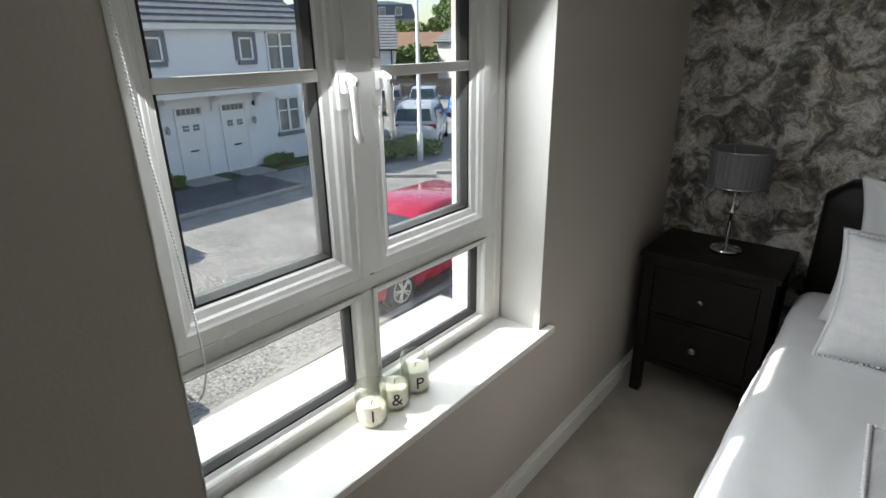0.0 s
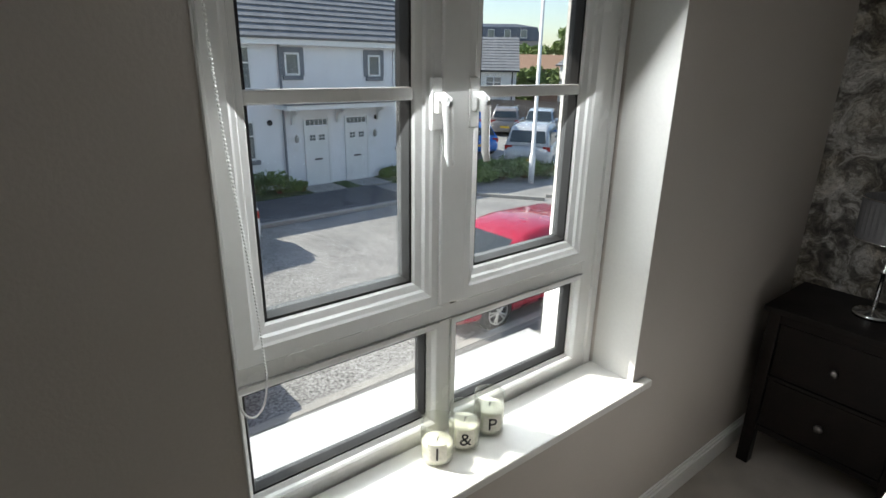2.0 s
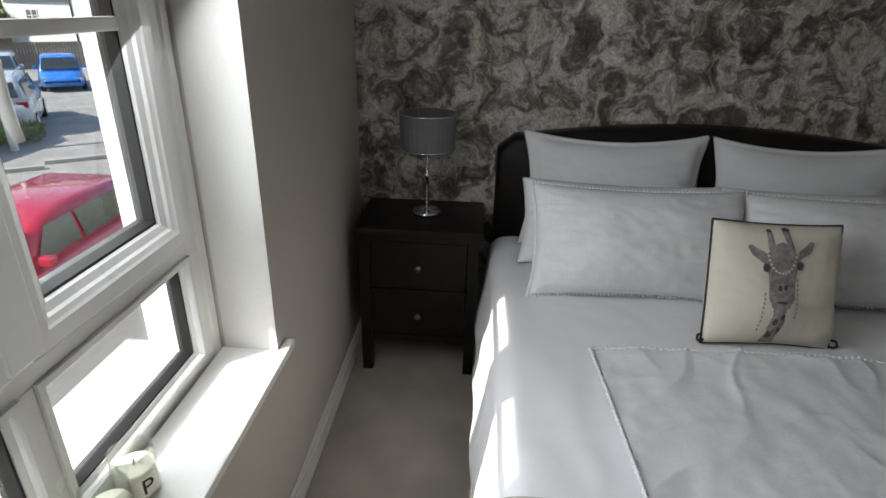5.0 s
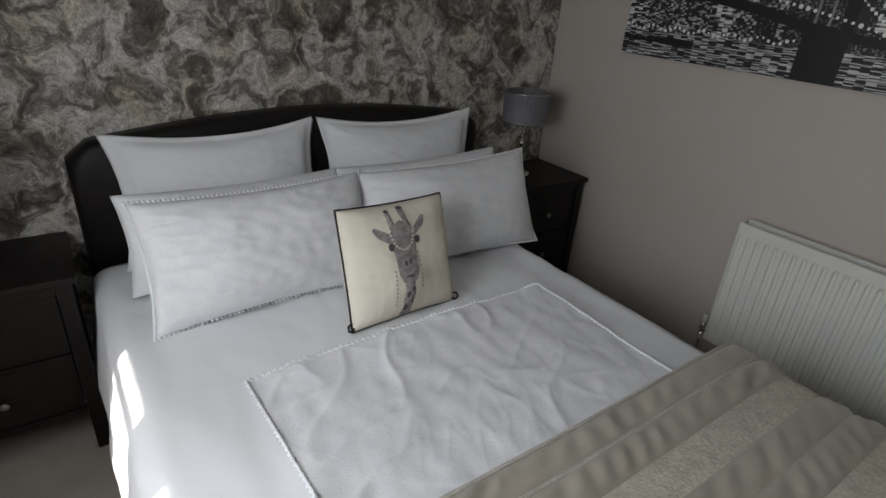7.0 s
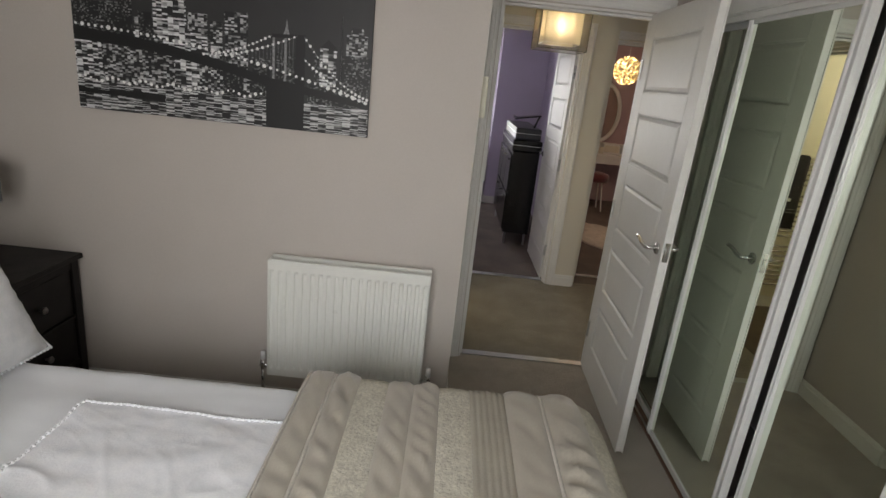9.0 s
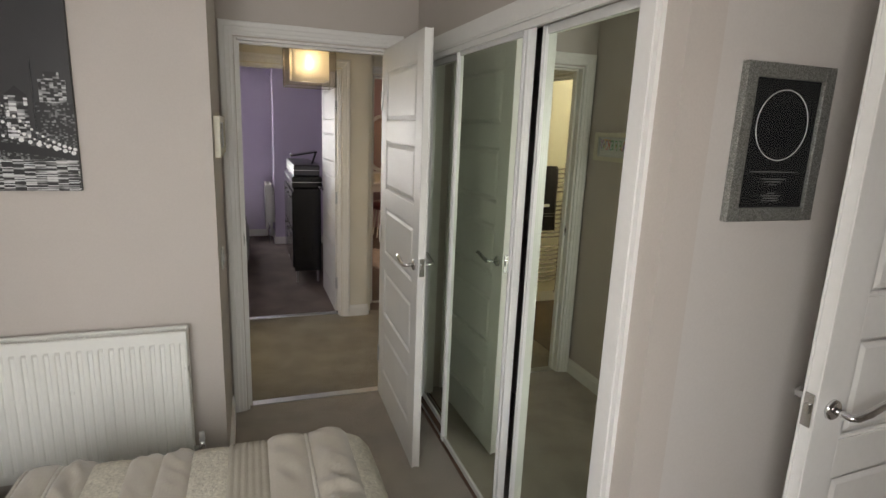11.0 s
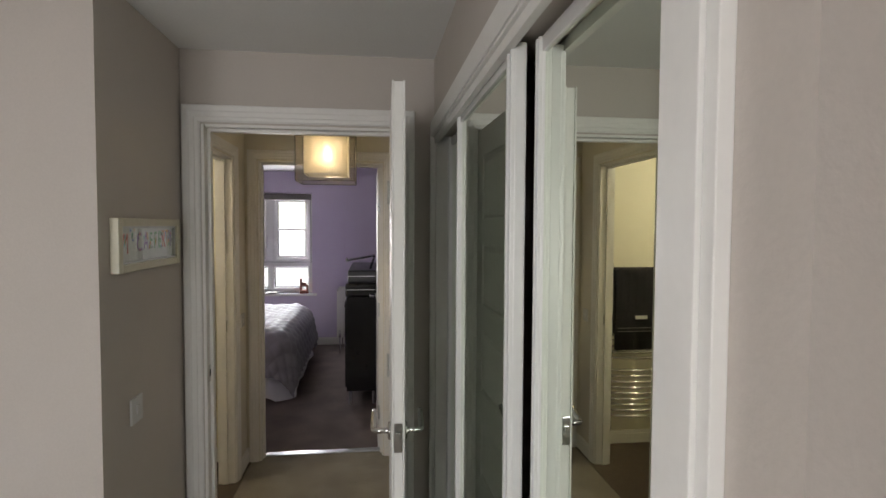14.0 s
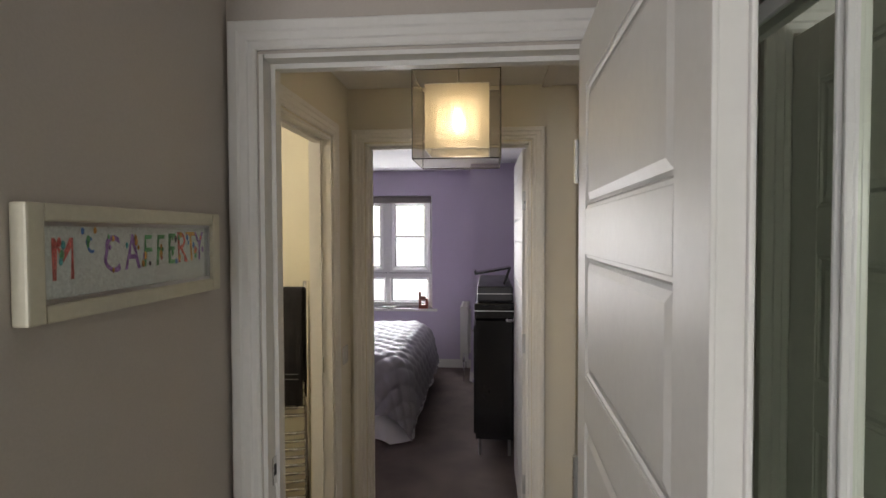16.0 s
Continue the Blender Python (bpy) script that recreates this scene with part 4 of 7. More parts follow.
def cushion_y(x, z):
    best = sorted(_cverts, key=lambda c: (c.x - x) ** 2 + (c.z - z) ** 2)[:3]
    return min(c.y for c in best)


def ink(name, outline, material, lift=0.0015):
    bm = bmesh.new()
    outline = [((x - 0.008) * 1.1 - 0.022, (z - 0.02) * 1.08 + 0.02) for x, z in outline]
    c = Vector((sum(p[0] for p in outline) / len(outline), 0, sum(p[1] for p in outline) / len(outline)))
    rows = []
    for f in (0.001, 0.35, 0.7, 1.0):
        rows.append([bm.verts.new((c.x + (p[0] - c.x) * f, cushion_y(c.x + (p[0] - c.x) * f, c.z + (p[1] - c.z) * f) - lift, c.z + (p[1] - c.z) * f)) for p in outline])
    n = len(outline)
    for a, b in zip(rows, rows[1:]):
        for i in range(n):
            j = (i + 1) % n
            bm.faces.new((a[i], a[j], b[j], b[i]))
    return part(name, bm, material, cush, smooth=True)


def oval(cx, cz, rx, rz, n=14, tilt=0.0):
    return [(cx + rx * math.cos(t) * math.cos(tilt) - rz * math.sin(t) * math.sin(tilt), cz + rx * math.cos(t) * math.sin(tilt) + rz * math.sin(t) * math.cos(tilt)) for t in [2 * math.pi * i / n for i in range(n)]]


ink("printed_neck", [(-0.012, 0.02), (0.028, 0.02), (0.03, 0.08), (0.028, 0.13), (-0.008, 0.13), (-0.008, 0.08)], M_INK)
for q in ((0.0, 0.045, 0.008, 0.011), (0.018, 0.06, 0.006, 0.01), (0.004, 0.085, 0.007, 0.01), (0.02, 0.10, 0.005, 0.009)):
    ink("printed_patch", oval(*q, n=8), M_INKD, 0.0025)
ink("printed_head", [(-0.012, 0.125), (0.032, 0.125), (0.044, 0.15), (0.046, 0.19), (0.052, 0.235), (0.05, 0.265), (0.03, 0.29), (0.01, 0.30), (-0.012, 0.29), (-0.03, 0.265), (-0.032, 0.235), (-0.026, 0.19), (-0.024, 0.15)], M_INK)
ink("printed_horn", [(-0.026, 0.275), (-0.008, 0.285), (-0.01, 0.325), (-0.024, 0.325)], M_INK, 0.002)
ink("printed_horn", [(0.026, 0.285), (0.044, 0.275), (0.038, 0.33), (0.018, 0.33)], M_INK, 0.002)
ink("printed_ear", [(-0.032, 0.235), (-0.028, 0.265), (-0.07, 0.29), (-0.078, 0.282), (-0.066, 0.26)], M_INK, 0.002)
ink("printed_ear", [(0.05, 0.25), (0.052, 0.275), (0.092, 0.305), (0.1, 0.3), (0.088, 0.275)], M_INK, 0.002)
for q in ((-0.034, 0.23, 0.010, 0.012), (0.056, 0.238, 0.010, 0.012), (0.002, 0.178, 0.006, 0.008), (0.018, 0.18, 0.006, 0.008), (0.010, 0.14, 0.014, 0.004), (-0.017, 0.327, 0.008, 0.005), (0.028, 0.332, 0.011, 0.006)):
    ink("printed_mark", oval(*q, n=10), M_INKD, 0.003)
for i in range(13):
    a = math.pi * (1.0 + i / 12)
    ink("printed_pearl", oval(0.008 + 0.036 * math.cos(a), 0.262 + 0.045 * math.sin(a), 0.0042, 0.0042, 6), M_PEARL, 0.0035)
for x, z0 in ((-0.034, 0.06), (0.052, 0.10)):
    for i in range(9):
        ink("printed_bead", oval(x, z0 + i * 0.0125, 0.0022, 0.0045, 6), M_INK, 0.002)


# ---- bedside tables and lamps ----
def nightstand(label, m):
    root = thing("bedside_table", label, "bedside table", group="bedside tables")
    root.matrix_world = m
    w, d, h = 0.50, 0.375, 0.70
    boxes("top", [(-w / 2 - 0.015, w / 2 + 0.015, -0.012, d, h - 0.024, h)], M_DARKWOOD, root, bevel=0.004)
    for x in (-w / 2, w / 2 - 0.045):
        for y in (0.0, d - 0.05):
            boxes("leg", [(x, x + 0.045, y + 0.002, y + 0.047, 0, h - 0.024)], M_DARKWOOD, root, bevel=0.003)
    for x in (-w / 2 + 0.006, w / 2 - 0.022):
        boxes("side_panel", [(x, x + 0.016, 0.047, d - 0.05, 0.17, h - 0.024)], M_DARKWOOD, root)
    boxes("back_panel", [(-w / 2 + 0.045, w / 2 - 0.045, d - 0.02, d - 0.012, 0.17, h - 0.024)], M_DARKWOOD, root)
    for z0, z1 in ((h - 0.062, h - 0.024), (0.402, 0.416), (0.165, 0.19)):
        boxes("rail", [(-w / 2 + 0.045, w / 2 - 0.045, 0.006, 0.03, z0, z1)], M_DARKWOOD, root, bevel=0.002)
    for z0, z1 in ((0.42, h - 0.066), (0.194, 0.398)):
        dr = boxes("drawer", [(-w / 2 + 0.049, w / 2 - 0.049, 0.011, d - 0.03, z0, z1)], M_DARKWOOD, root, bevel=0.002)
        bm = bmesh.new()
        lathe(bm, [(0.005, 0.0), (0.005, 0.010), (0.013, 0.016), (0.0155, 0.023), (0.012, 0.029), (0.004, 0.031)], n=14, m=Matrix.Translation((0, 0.011, (z0 + z1) / 2)) @ Matrix.Rotation(radians(90), 4, "X"))
        part("knob", bm, mat("dull_pewter", (0.22, 0.21, 0.2), None, 20, 0.35, metal=1.0), dr, "round pewter knob", smooth=True)
    return root


nightstand("black brown wooden bedside table with two drawers by the window", pose(0.315, -0.39, 0, 0, 0, 0))
nightstand("black brown wooden bedside table with two drawers by the radiator wall", pose(2.66, -0.39, 0, 0, 0, 0))

M_SHADE = mat("grey_thread_shade", (0.16, 0.16, 0.17), (0.13, 0.13, 0.14), 8, 0.5, 0.001, 300, fine=0.2)
M_CRYSTAL = glass("crystal_drop", (0.9, 0.9, 0.9))


def table_lamp(m):
    root = thing("table_lamp", "chrome table lamp with grey thread drum shade and crystal drops", "lamp", group="bedside lamps")
    root.matrix_world = m
    bm = bmesh.new()
    lathe(bm, [(0.062, 0), (0.062, 0.010), (0.056, 0.016), (0.016, 0.020), (0.009, 0.028)], n=28)
    part("base", bm, M_CHROME, root, smooth=True)
    bm = bmesh.new()
    lathe(bm, [(0.0075, 0.02), (0.0075, 0.16), (0.012, 0.165), (0.012, 0.175), (0.006, 0.18), (0.006, 0.27), (0.012, 0.275), (0.012, 0.31)], n=14)
    part("stem", bm, M_CHROME, root, smooth=True)
    bm = bmesh.new()
    n = 72
    ro = [[Vector(((r + (0.0016 if i % 2 else 0)) * math.cos(2 * math.pi * i / n), (r + (0.0016 if i % 2 else 0)) * math.sin(2 * math.pi * i / n), z)) for i in range(n)] for r, z in ((0.106, 0.285), (0.112, 0.287), (0.115, 0.43), (0.110, 0.432), (0.106, 0.425), (0.103, 0.287))]
    vs = rings(bm, ro, True, False)
    part("shade", bm, M_SHADE, root, "grey thread drum shade")
    for r, z in ((0.114, 0.287), (0.1165, 0.43)):
        bm = bmesh.new()
        tube(bm, [(r * math.cos(2 * math.pi * i / 48), r * math.sin(2 * math.pi * i / 48), z) for i in range(49)], 0.003, 6, False)
        part("shade_ring", bm, M_CHROME, root, "chrome shade ring", smooth=True)
    bm = bmesh.new()
    for k in range(3):
        a = 2 * math.pi * k / 3
        tube(bm, [(0.006 * math.cos(a), 0.006 * math.sin(a), 0.30), (0.108 * math.cos(a), 0.108 * math.sin(a), 0.425)], 0.0015, 5)
    part("shade_carrier", bm, M_CHROME, root)
    for k in range(7):
        a = 2 * math.pi * k / 7 + 0.4
        r = 0.035 if k % 2 else 0.055
        z = 0.262 - 0.012 * (k % 3)
        bm = bmesh.new()
        lathe(bm, [(0.001, -0.016), (0.007, -0.004), (0.005, 0.006), (0.001, 0.012)], (r * math.cos(a), r * math.sin(a), z), 7)
        tube(bm, [(r * math.cos(a), r * math.sin(a), z + 0.012), (r * math.cos(a) * 0.9, r * math.sin(a) * 0.9, 0.30)], 0.0006, 4)
        part("crystal_drop", bm, M_CRYSTAL, root, "clear crystal drop")
    bm = bmesh.new()
    tube(bm, [(0.016 * math.cos(2 * math.pi * i / 20), 0, 0.21 + 0.016 * math.sin(2 * math.pi * i / 20)) for i in range(21)], 0.003, 6, False)
    part("ring_ornament", bm, M_CHROME, root, smooth=True)
    return root


la = table_lamp(pose(0.33, -0.19, 0.70))
copy_thing(la, pose(2.60, -0.19, 0.70, 0, 0, 40))


# ---- radiator ----
def radiator(label, m, w, h, n):
    """Double panel radiator; front towards -y at y = 0, wall at y = 0.12."""
    root = thing("radiator", label, "radiator")
    root.matrix_world = m
    for nm, yo in (("front_panel", 0.0), ("rear_panel", 0.066)):
        bm = bmesh.new()
        loops = []
        rib = w / n
        xs = []
        for i in range(n):
            for u, dep in ((0.0, 0), (0.22, 0), (0.34, 1), (0.66, 1), (0.78, 0)):
                xs.append((i * rib + u * rib, dep))
        xs.append((w, 0))
        zr = [(0.0, 0, 0.004), (0.004, 0, 0.0), (0.035, 0, 0), (0.05, 1, 0), (h - 0.06, 1, 0), (h - 0.045, 0, 0), (h - 0.003, 0, 0), (h, 0, 0.005)]
        grid = [[bm.verts.new((x - w / 2, yo + 0.007 * dep * k + back, z)) for x, dep in xs] for z, k, back in zr]
        for a, b in zip(grid, grid[1:]):
            for i in range(len(xs) - 1):
                bm.faces.new((a[i], a[i + 1], b[i + 1], b[i]))
        box(bm, -w / 2 + 0.002, w / 2 - 0.002, yo + 0.0085, yo + 0.018, 0.002, h - 0.001)
        part(nm, bm, M_RAD, root, bevel=0)
    bm = bmesh.new()
    for i in range(n * 2):
        x = -w / 2 + (i + 0.5) * w / (n * 2)
        box(bm, x - 0.0008, x + 0.0008, 0.018, 0.066, 0.03, h - 0.012)
    part("convector_fins", bm, M_RAD, root)
    for s in (-1, 1):
        bm = bmesh.new()
        box(bm, s * (w / 2) - 0.001, s * (w / 2) + 0.001, 0.0, 0.084, 0.004, h - 0.004)
        part("end_cap", bm, M_RAD, root)
        bm = bmesh.new()
        tube(bm, [(s * (w / 2 + 0.001), 0.04, 0.028), (s * (w / 2 + 0.045), 0.04, 0.028)], 0.009, 10)
        tube(bm, [(s * (w / 2 + 0.032), 0.04, -0.21), (s * (w / 2 + 0.032), 0.04, 0.045)], 0.0075, 10)
        tube(bm, [(s * (w / 2 + 0.032), 0.04, 0.012), (s * (w / 2 + 0.032), 0.04, 0.06)], [0.014, 0.012], 10)
        v = part("valve", bm, M_CHROME, root, "chrome radiator valve and pipe", smooth=True)
        bm = bmesh.new()
        tube(bm, [(s * (w / 2 + 0.032), 0.04, 0.06), (s * (w / 2 + 0.032), 0.04, 0.098)], [0.013, 0.011], 12)
        part("valve_cap", bm, M_UPVC, v, "white valve cap", smooth=True)
    for x in (-w / 3, w / 3):
        boxes("bracket", [(x - 0.015, x + 0.015, 0.084, 0.119, 0.08, h - 0.08)], M_RAD, root)
    return root


radiator("white double panel convector radiator on the wall beside the bed", pose(2.82, -1.637, 0.232, 0, 0, -90), 0.71, 0.57, 20)

# ---- city canvas ----
M_NIGHT = mat("night_sky_print", (0.022, 0.021, 0.022), (0.03, 0.029, 0.03), 3, 0.5, 0.0003, 400, fine=0.1)
M_INKB = mat("black_print", (0.006, 0.006, 0.006), None, 5, 0.5)


def lit_print(name, scale, lo, hi, cut, seed, stretch=(1, 1, 1)):
    m = bpy.data.materials.new(name)
    m.use_nodes = True
    nt = m.node_tree
    N, L = nt.nodes.new, nt.links.new
    b = nt.nodes["Principled BSDF"]
    tc = N("ShaderNodeTexCoord")
    mp = N("ShaderNodeMapping")
    mp.inputs["Scale"].default_value = [s * scale for s in stretch]
    mp.inputs["Location"].default_value = (seed, seed * 1.7, seed * 0.6)
    L(tc.outputs["Object"], mp.inputs[0])
    fl = N("ShaderNodeVectorMath"); fl.operation = "FLOOR"
    L(mp.outputs[0], fl.inputs[0])
    wn = N("ShaderNodeTexWhiteNoise")
    L(fl.outputs[0], wn.inputs[0])
    big = N("ShaderNodeTexNoise"); big.inputs["Scale"].default_value = 14
    L(tc.outputs["Object"], big.inputs["Vector"])
    ad = N("ShaderNodeMath"); ad.operation = "ADD"
    L(wn.outputs[0], ad.inputs[0]); L(big.outputs["Fac"], ad.inputs[1])
    mr = N("ShaderNodeMapRange")
    mr.inputs[1].default_value, mr.inputs[2].default_value, mr.inputs[3].default_value, mr.inputs[4].default_value = cut, cut + 0.5, lo, hi
    L(ad.outputs[0], mr.inputs[0])
    L(mr.outputs[0], b.inputs["Base Color"])
    b.inputs["Roughness"].default_value = 0.5
    return m


M_WIN1 = lit_print("lit_window_print", 150, 0.010, 0.55, 1.02, 3, (1, 0.55, 1.0))
M_WIN2 = lit_print("lit_office_print", 150, 0.012, 0.75, 0.90, 9, (1, 0.30, 1.0))
M_WIN3 = lit_print("dim_window_print", 190, 0.01, 0.30, 1.18, 5, (1, 0.8, 1.0))
M_WATER = lit_print("water_reflection_print", 120, 0.012, 0.6, 0.92, 7, (1, 0.25, 2.2))
M_LAMPP = mat("white_lamp_print", (0.85, 0.85, 0.83), None, 5, 0.5)
M_GREYP = mat("grey_print", (0.25, 0.25, 0.25), None, 30, 0.5, fine=0.4, bump_scale=90)
PX, PYL, PYR, PZ0, PZ1 = 2.915, -0.462, -1.662, 1.352, 2.105
canvas = thing("canvas_picture", "black and white canvas print of a bridge and city at night", "picture", (PX, -1.06, 1.73))
cm = Matrix.Translation((-PX, 1.06, -1.73))
boxes("canvas", [(PX, 2.939, PYR, PYL, PZ0, PZ1)], M_NIGHT, canvas, bevel=0.002, m=cm)
PW, PH = PYL - PYR, PZ1 - PZ0
layer = [0.0]


def ppoly(name, pts, material, lift):
    """Flat printed shape: u to the right, v up, both in shares of the picture."""
    bm = bmesh.new()
    bm.faces.new([bm.verts.new(cm @ Vector((PX - lift, PYL - u * PW, PZ0 + v * PH))) for u, v in pts])
    return part(name, bm, material, canvas)


rnd = random.Random(4)
for (u0, u1, v, mt) in ((0, .11, .56, 3), (.02, .09, .70, 1), (.11, .20, .66, 3), (.13, .19, .78, 3), (.205, .36, .50, 2), (.22, .34, .53, 3), (.27, .38, .80, 2), (.29, .36, .93, 2), (.385, .45, .55, 1), (.36, .45, .45, 2), (.46, .50, .52, 1), (.44, .50, .47, 3), (.508, .585, .575, 1), (.81, .87, .40, 3), (.828, .884, .445, 2), (.90, 1, .42, 3), (.915, .985, .525, 1), (.93, .97, .56, 1), (.60, .66, .36, 3), (.68, .75, .40, 3), (.0, .10, .38, 2), (.09, .22, .37, 1), (.21, .34, .37, 1), (.335, .42, .36, 2), (.42, .50, .33, 1), (.50, .58, .31, 3), (.57, .65, .28, 1), (.79, .9, .25, 3), (.88, 1, .23, 3)):
    ppoly("printed_building", [(u0, .145), (u1, .145), (u1, v), (u0, v)], (M_WIN1, M_WIN2, M_WIN3)[mt - 1], 0.0004 + 0.0001 * rnd.random() + 0.0003 * (v < 0.47))
    layer[0] += 1
ppoly("printed_water", [(0, 0.003), (1, 0.003), (1, .15), (0, .15)], M_WATER, 0.0012)
ppoly("printed_quay", [(0, .085), (.3, .082), (.3, .115), (.2, .12), (.1, .105), (0, .115)], M_INKB, 0.0014)
ppoly("printed_roof", [(.826, .445), (.886, .445), (.856, .49)], M_INKB, 0.0009)
ppoly("printed_spire", [(.700, .48), (.728, .48), (.72, .52), (.715, .57), (.71, .52)], M_GREYP, 0.0009)
deck = [(0, .425), (.18, .405), (.33, .375), (.5, .325), (.645, .268), (.78, .238), (1, .185)]
ppoly("printed_bridge_deck", deck + [(u, v - .065 + .03 * u) for u, v in deck[::-1]], M_INKB, 0.0017)
ppoly("printed_pier", [(.648, .003), (.778, .003), (.778, .24), (.648, .268)], M_INKB, 0.0020)
ppoly("printed_tower", [(.745, .235), (.778, .235), (.778, .50), (.665, .49), (.665, .472), (.745, .478)], M_INKB, 0.0022)
ppoly("printed_tower_leg", [(.668, .262), (.676, .262), (.676, .475), (.668, .475)], M_GREYP, 0.0021)
ppoly("printed_tower_leg", [(.708, .255), (.716, .255), (.716, .478), (.708, .478)], M_GREYP, 0.0021)


def strand(name, fn, n, r, material, lift):
    bm = bmesh.new()
    tube(bm, [cm @ Vector((PX - lift, PYL - u * PW, PZ0 + v * PH)) for u, v in [fn(i / n) for i in range(n + 1)]], r, 4)
    return part(name, bm, material, canvas)


def beads(name, fn, n, r, lift):
    bm = bmesh.new()
    for i in range(n):
        u, v = fn((i + 0.5) / n)
        c = cm @ Vector((PX - lift, PYL - u * PW, PZ0 + v * PH))
        k = r * (0.7 + 0.6 * rnd.random())
        bm.faces.new([bm.verts.new(c + Vector((0, k * math.cos(a), k * math.sin(a)))) for a in [2 * math.pi * q / 8 for q in range(8)]])
    ob = part(name, bm, M_LAMPP, canvas)
    ob["kind"] = "stuff"
    return ob


cab1 = lambda t: (.45 + .30 * t, .345 + .145 * t ** 1.5)
cab2 = lambda t: (.43 + .235 * t, .35 + .13 * t ** 1.6)
cab3 = lambda t: (.775 + .225 * t, .49 - .50 * t + .21 * t * t)
cab4 = lambda t: (.775 + .21 * t, .38 - .30 * t + .11 * t * t)
dk = lambda t: (t, .44 - .12 * t - .14 * t * t + .02 * math.sin(t * 3.14))
for f in (cab1, cab2, cab3, cab4):
    strand("printed_cable", f, 14, 0.0012, M_GREYP, 0.0022)
    beads("printed_cable_lights", f, 17, 0.005, 0.0036)
beads("printed_deck_lights", dk, 46, 0.007, 0.0034)
beads("printed_shore_lights", lambda t: (t * .64, .165 + .012 * math.sin(t * 40)), 34, 0.006, 0.0034)
for i in range(22):
    u = .5 + i * .0125 if i < 20 else .9
    strand("printed_hanger", lambda t, u=u: (u, dk(u)[1] + t * (.345 + .145 * max(0, (u - .45) / .30) ** 1.5 - dk(u)[1])), 2, 0.0005, M_GREYP, 0.0021)

# ---- star map ----
sm = thing("framed_star_map", "black star map print in a glittering silver frame", "picture", (1.56, -3.46, 1.63))
sm_m = Matrix.Translation((-1.56, 3.46, -1.63))
SX, SY0, SY1, SZ0, SZ1 = 1.558, -3.602, -3.322, 1.442, 1.812
M_GLIT = bpy.data.materials.new("crushed_silver_glitter")
M_GLIT.use_nodes = True
_n = M_GLIT.node_tree
_b = _n.nodes["Principled BSDF"]
_v = _n.nodes.new("ShaderNodeTexVoronoi")
_v.inputs["Scale"].default_value = 420
_t = _n.nodes.new("ShaderNodeTexCoord")
_n.links.new(_t.outputs["Object"], _v.inputs["Vector"])
_r = _n.nodes.new("ShaderNodeValToRGB")
_r.color_ramp.elements[0].color, _r.color_ramp.elements[1].color = (0.24, 0.245, 0.225, 1), (0.46, 0.465, 0.44, 1)
_r.color_ramp.elements[0].position, _r.color_ramp.elements[1].position = 0.3, 0.95
_sep = _n.nodes.new("ShaderNodeSeparateColor")
_n.links.new(_v.outputs["Color"], _sep.inputs[0])
_n.links.new(_sep.outputs[0], _r.inputs[0])
_n.links.new(_r.outputs[0], _b.inputs["Base Color"])
_b.inputs["Metallic"].default_value, _b.inputs["Roughness"].default_value = 0.75, 0.38
_bu = _n.nodes.new("ShaderNodeBump")
_bu.inputs["Distance"].default_value = 0.001
_n.links.new(_v.outputs["Distance"], _bu.inputs["Height"])
_n.links.new(_bu.outputs[0], _b.inputs["Normal"])
fwid = 0.034
for nm, a in (("frame_side", (SY0, SY0 + fwid, SZ0, SZ1)), ("frame_side", (SY1 - fwid, SY1, SZ0, SZ1)), ("frame_rail", (SY0 + fwid, SY1 - fwid, SZ0, SZ0 + fwid)), ("frame_rail", (SY0 + fwid, SY1 - fwid, SZ1 - fwid, SZ1))):
    boxes(nm, [(SX - 0.02, SX, *a)], M_GLIT, sm, bevel=0.003, m=sm_m)
boxes("print", [(SX - 0.010, SX - 0.002, SY0 + fwid, SY1 - fwid, SZ0 + fwid, SZ1 - fwid)], mat("black_star_print", (0.008, 0.008, 0.009), None, 9, 0.7, fine=0.0, rough_var=0.0, spec=0.15), sm, m=sm_m)
cy, cz, cr = -3.462, 1.672, 0.082
bm = bmesh.new()
tube(bm, [sm_m @ Vector((SX - 0.011, cy + cr * math.cos(2 * math.pi * i / 64), cz + cr * math.sin(2 * math.pi * i / 64))) for i in range(65)], 0.0012, 5, False)
part("ring", bm, M_LAMPP, sm, "thin white ring")
bm = bmesh.new()
for i in range(120):
    a, r = rnd.random() * 6.283, cr * 0.94 * math.sqrt(rnd.random())
    s = rnd.choice((0.0003, 0.0004, 0.0004, 0.0008))
    box(bm, SX - 0.0108, SX - 0.0101, cy + r * math.cos(a) - s, cy + r * math.cos(a) + s, cz + r * math.sin(a) - s, cz + r * math.sin(a) + s, m=sm_m)
tagged(part("stars", bm, M_GREYP, sm), kind="stuff")
for z, w in ((1.562, 0.078), (1.545, 0.042), (1.538, 0.026), (1.531, 0.012), (1.510, 0.012), (1.504, 0.032), (1.498, 0.024), (1.492, 0.026)):
    boxes("text_line", [(SX - 0.0108, SX - 0.0101, cy - w, cy + w, z - 0.0011, z + 0.0011)], M_GREYP, sm, m=sm_m)
boxes("picture_glass", [(SX - 0.0135, SX - 0.0125, SY0 + fwid, SY1 - fwid, SZ0 + fwid, SZ1 - fwid)], M_GLASS, sm, m=sm_m).visible_shadow = False

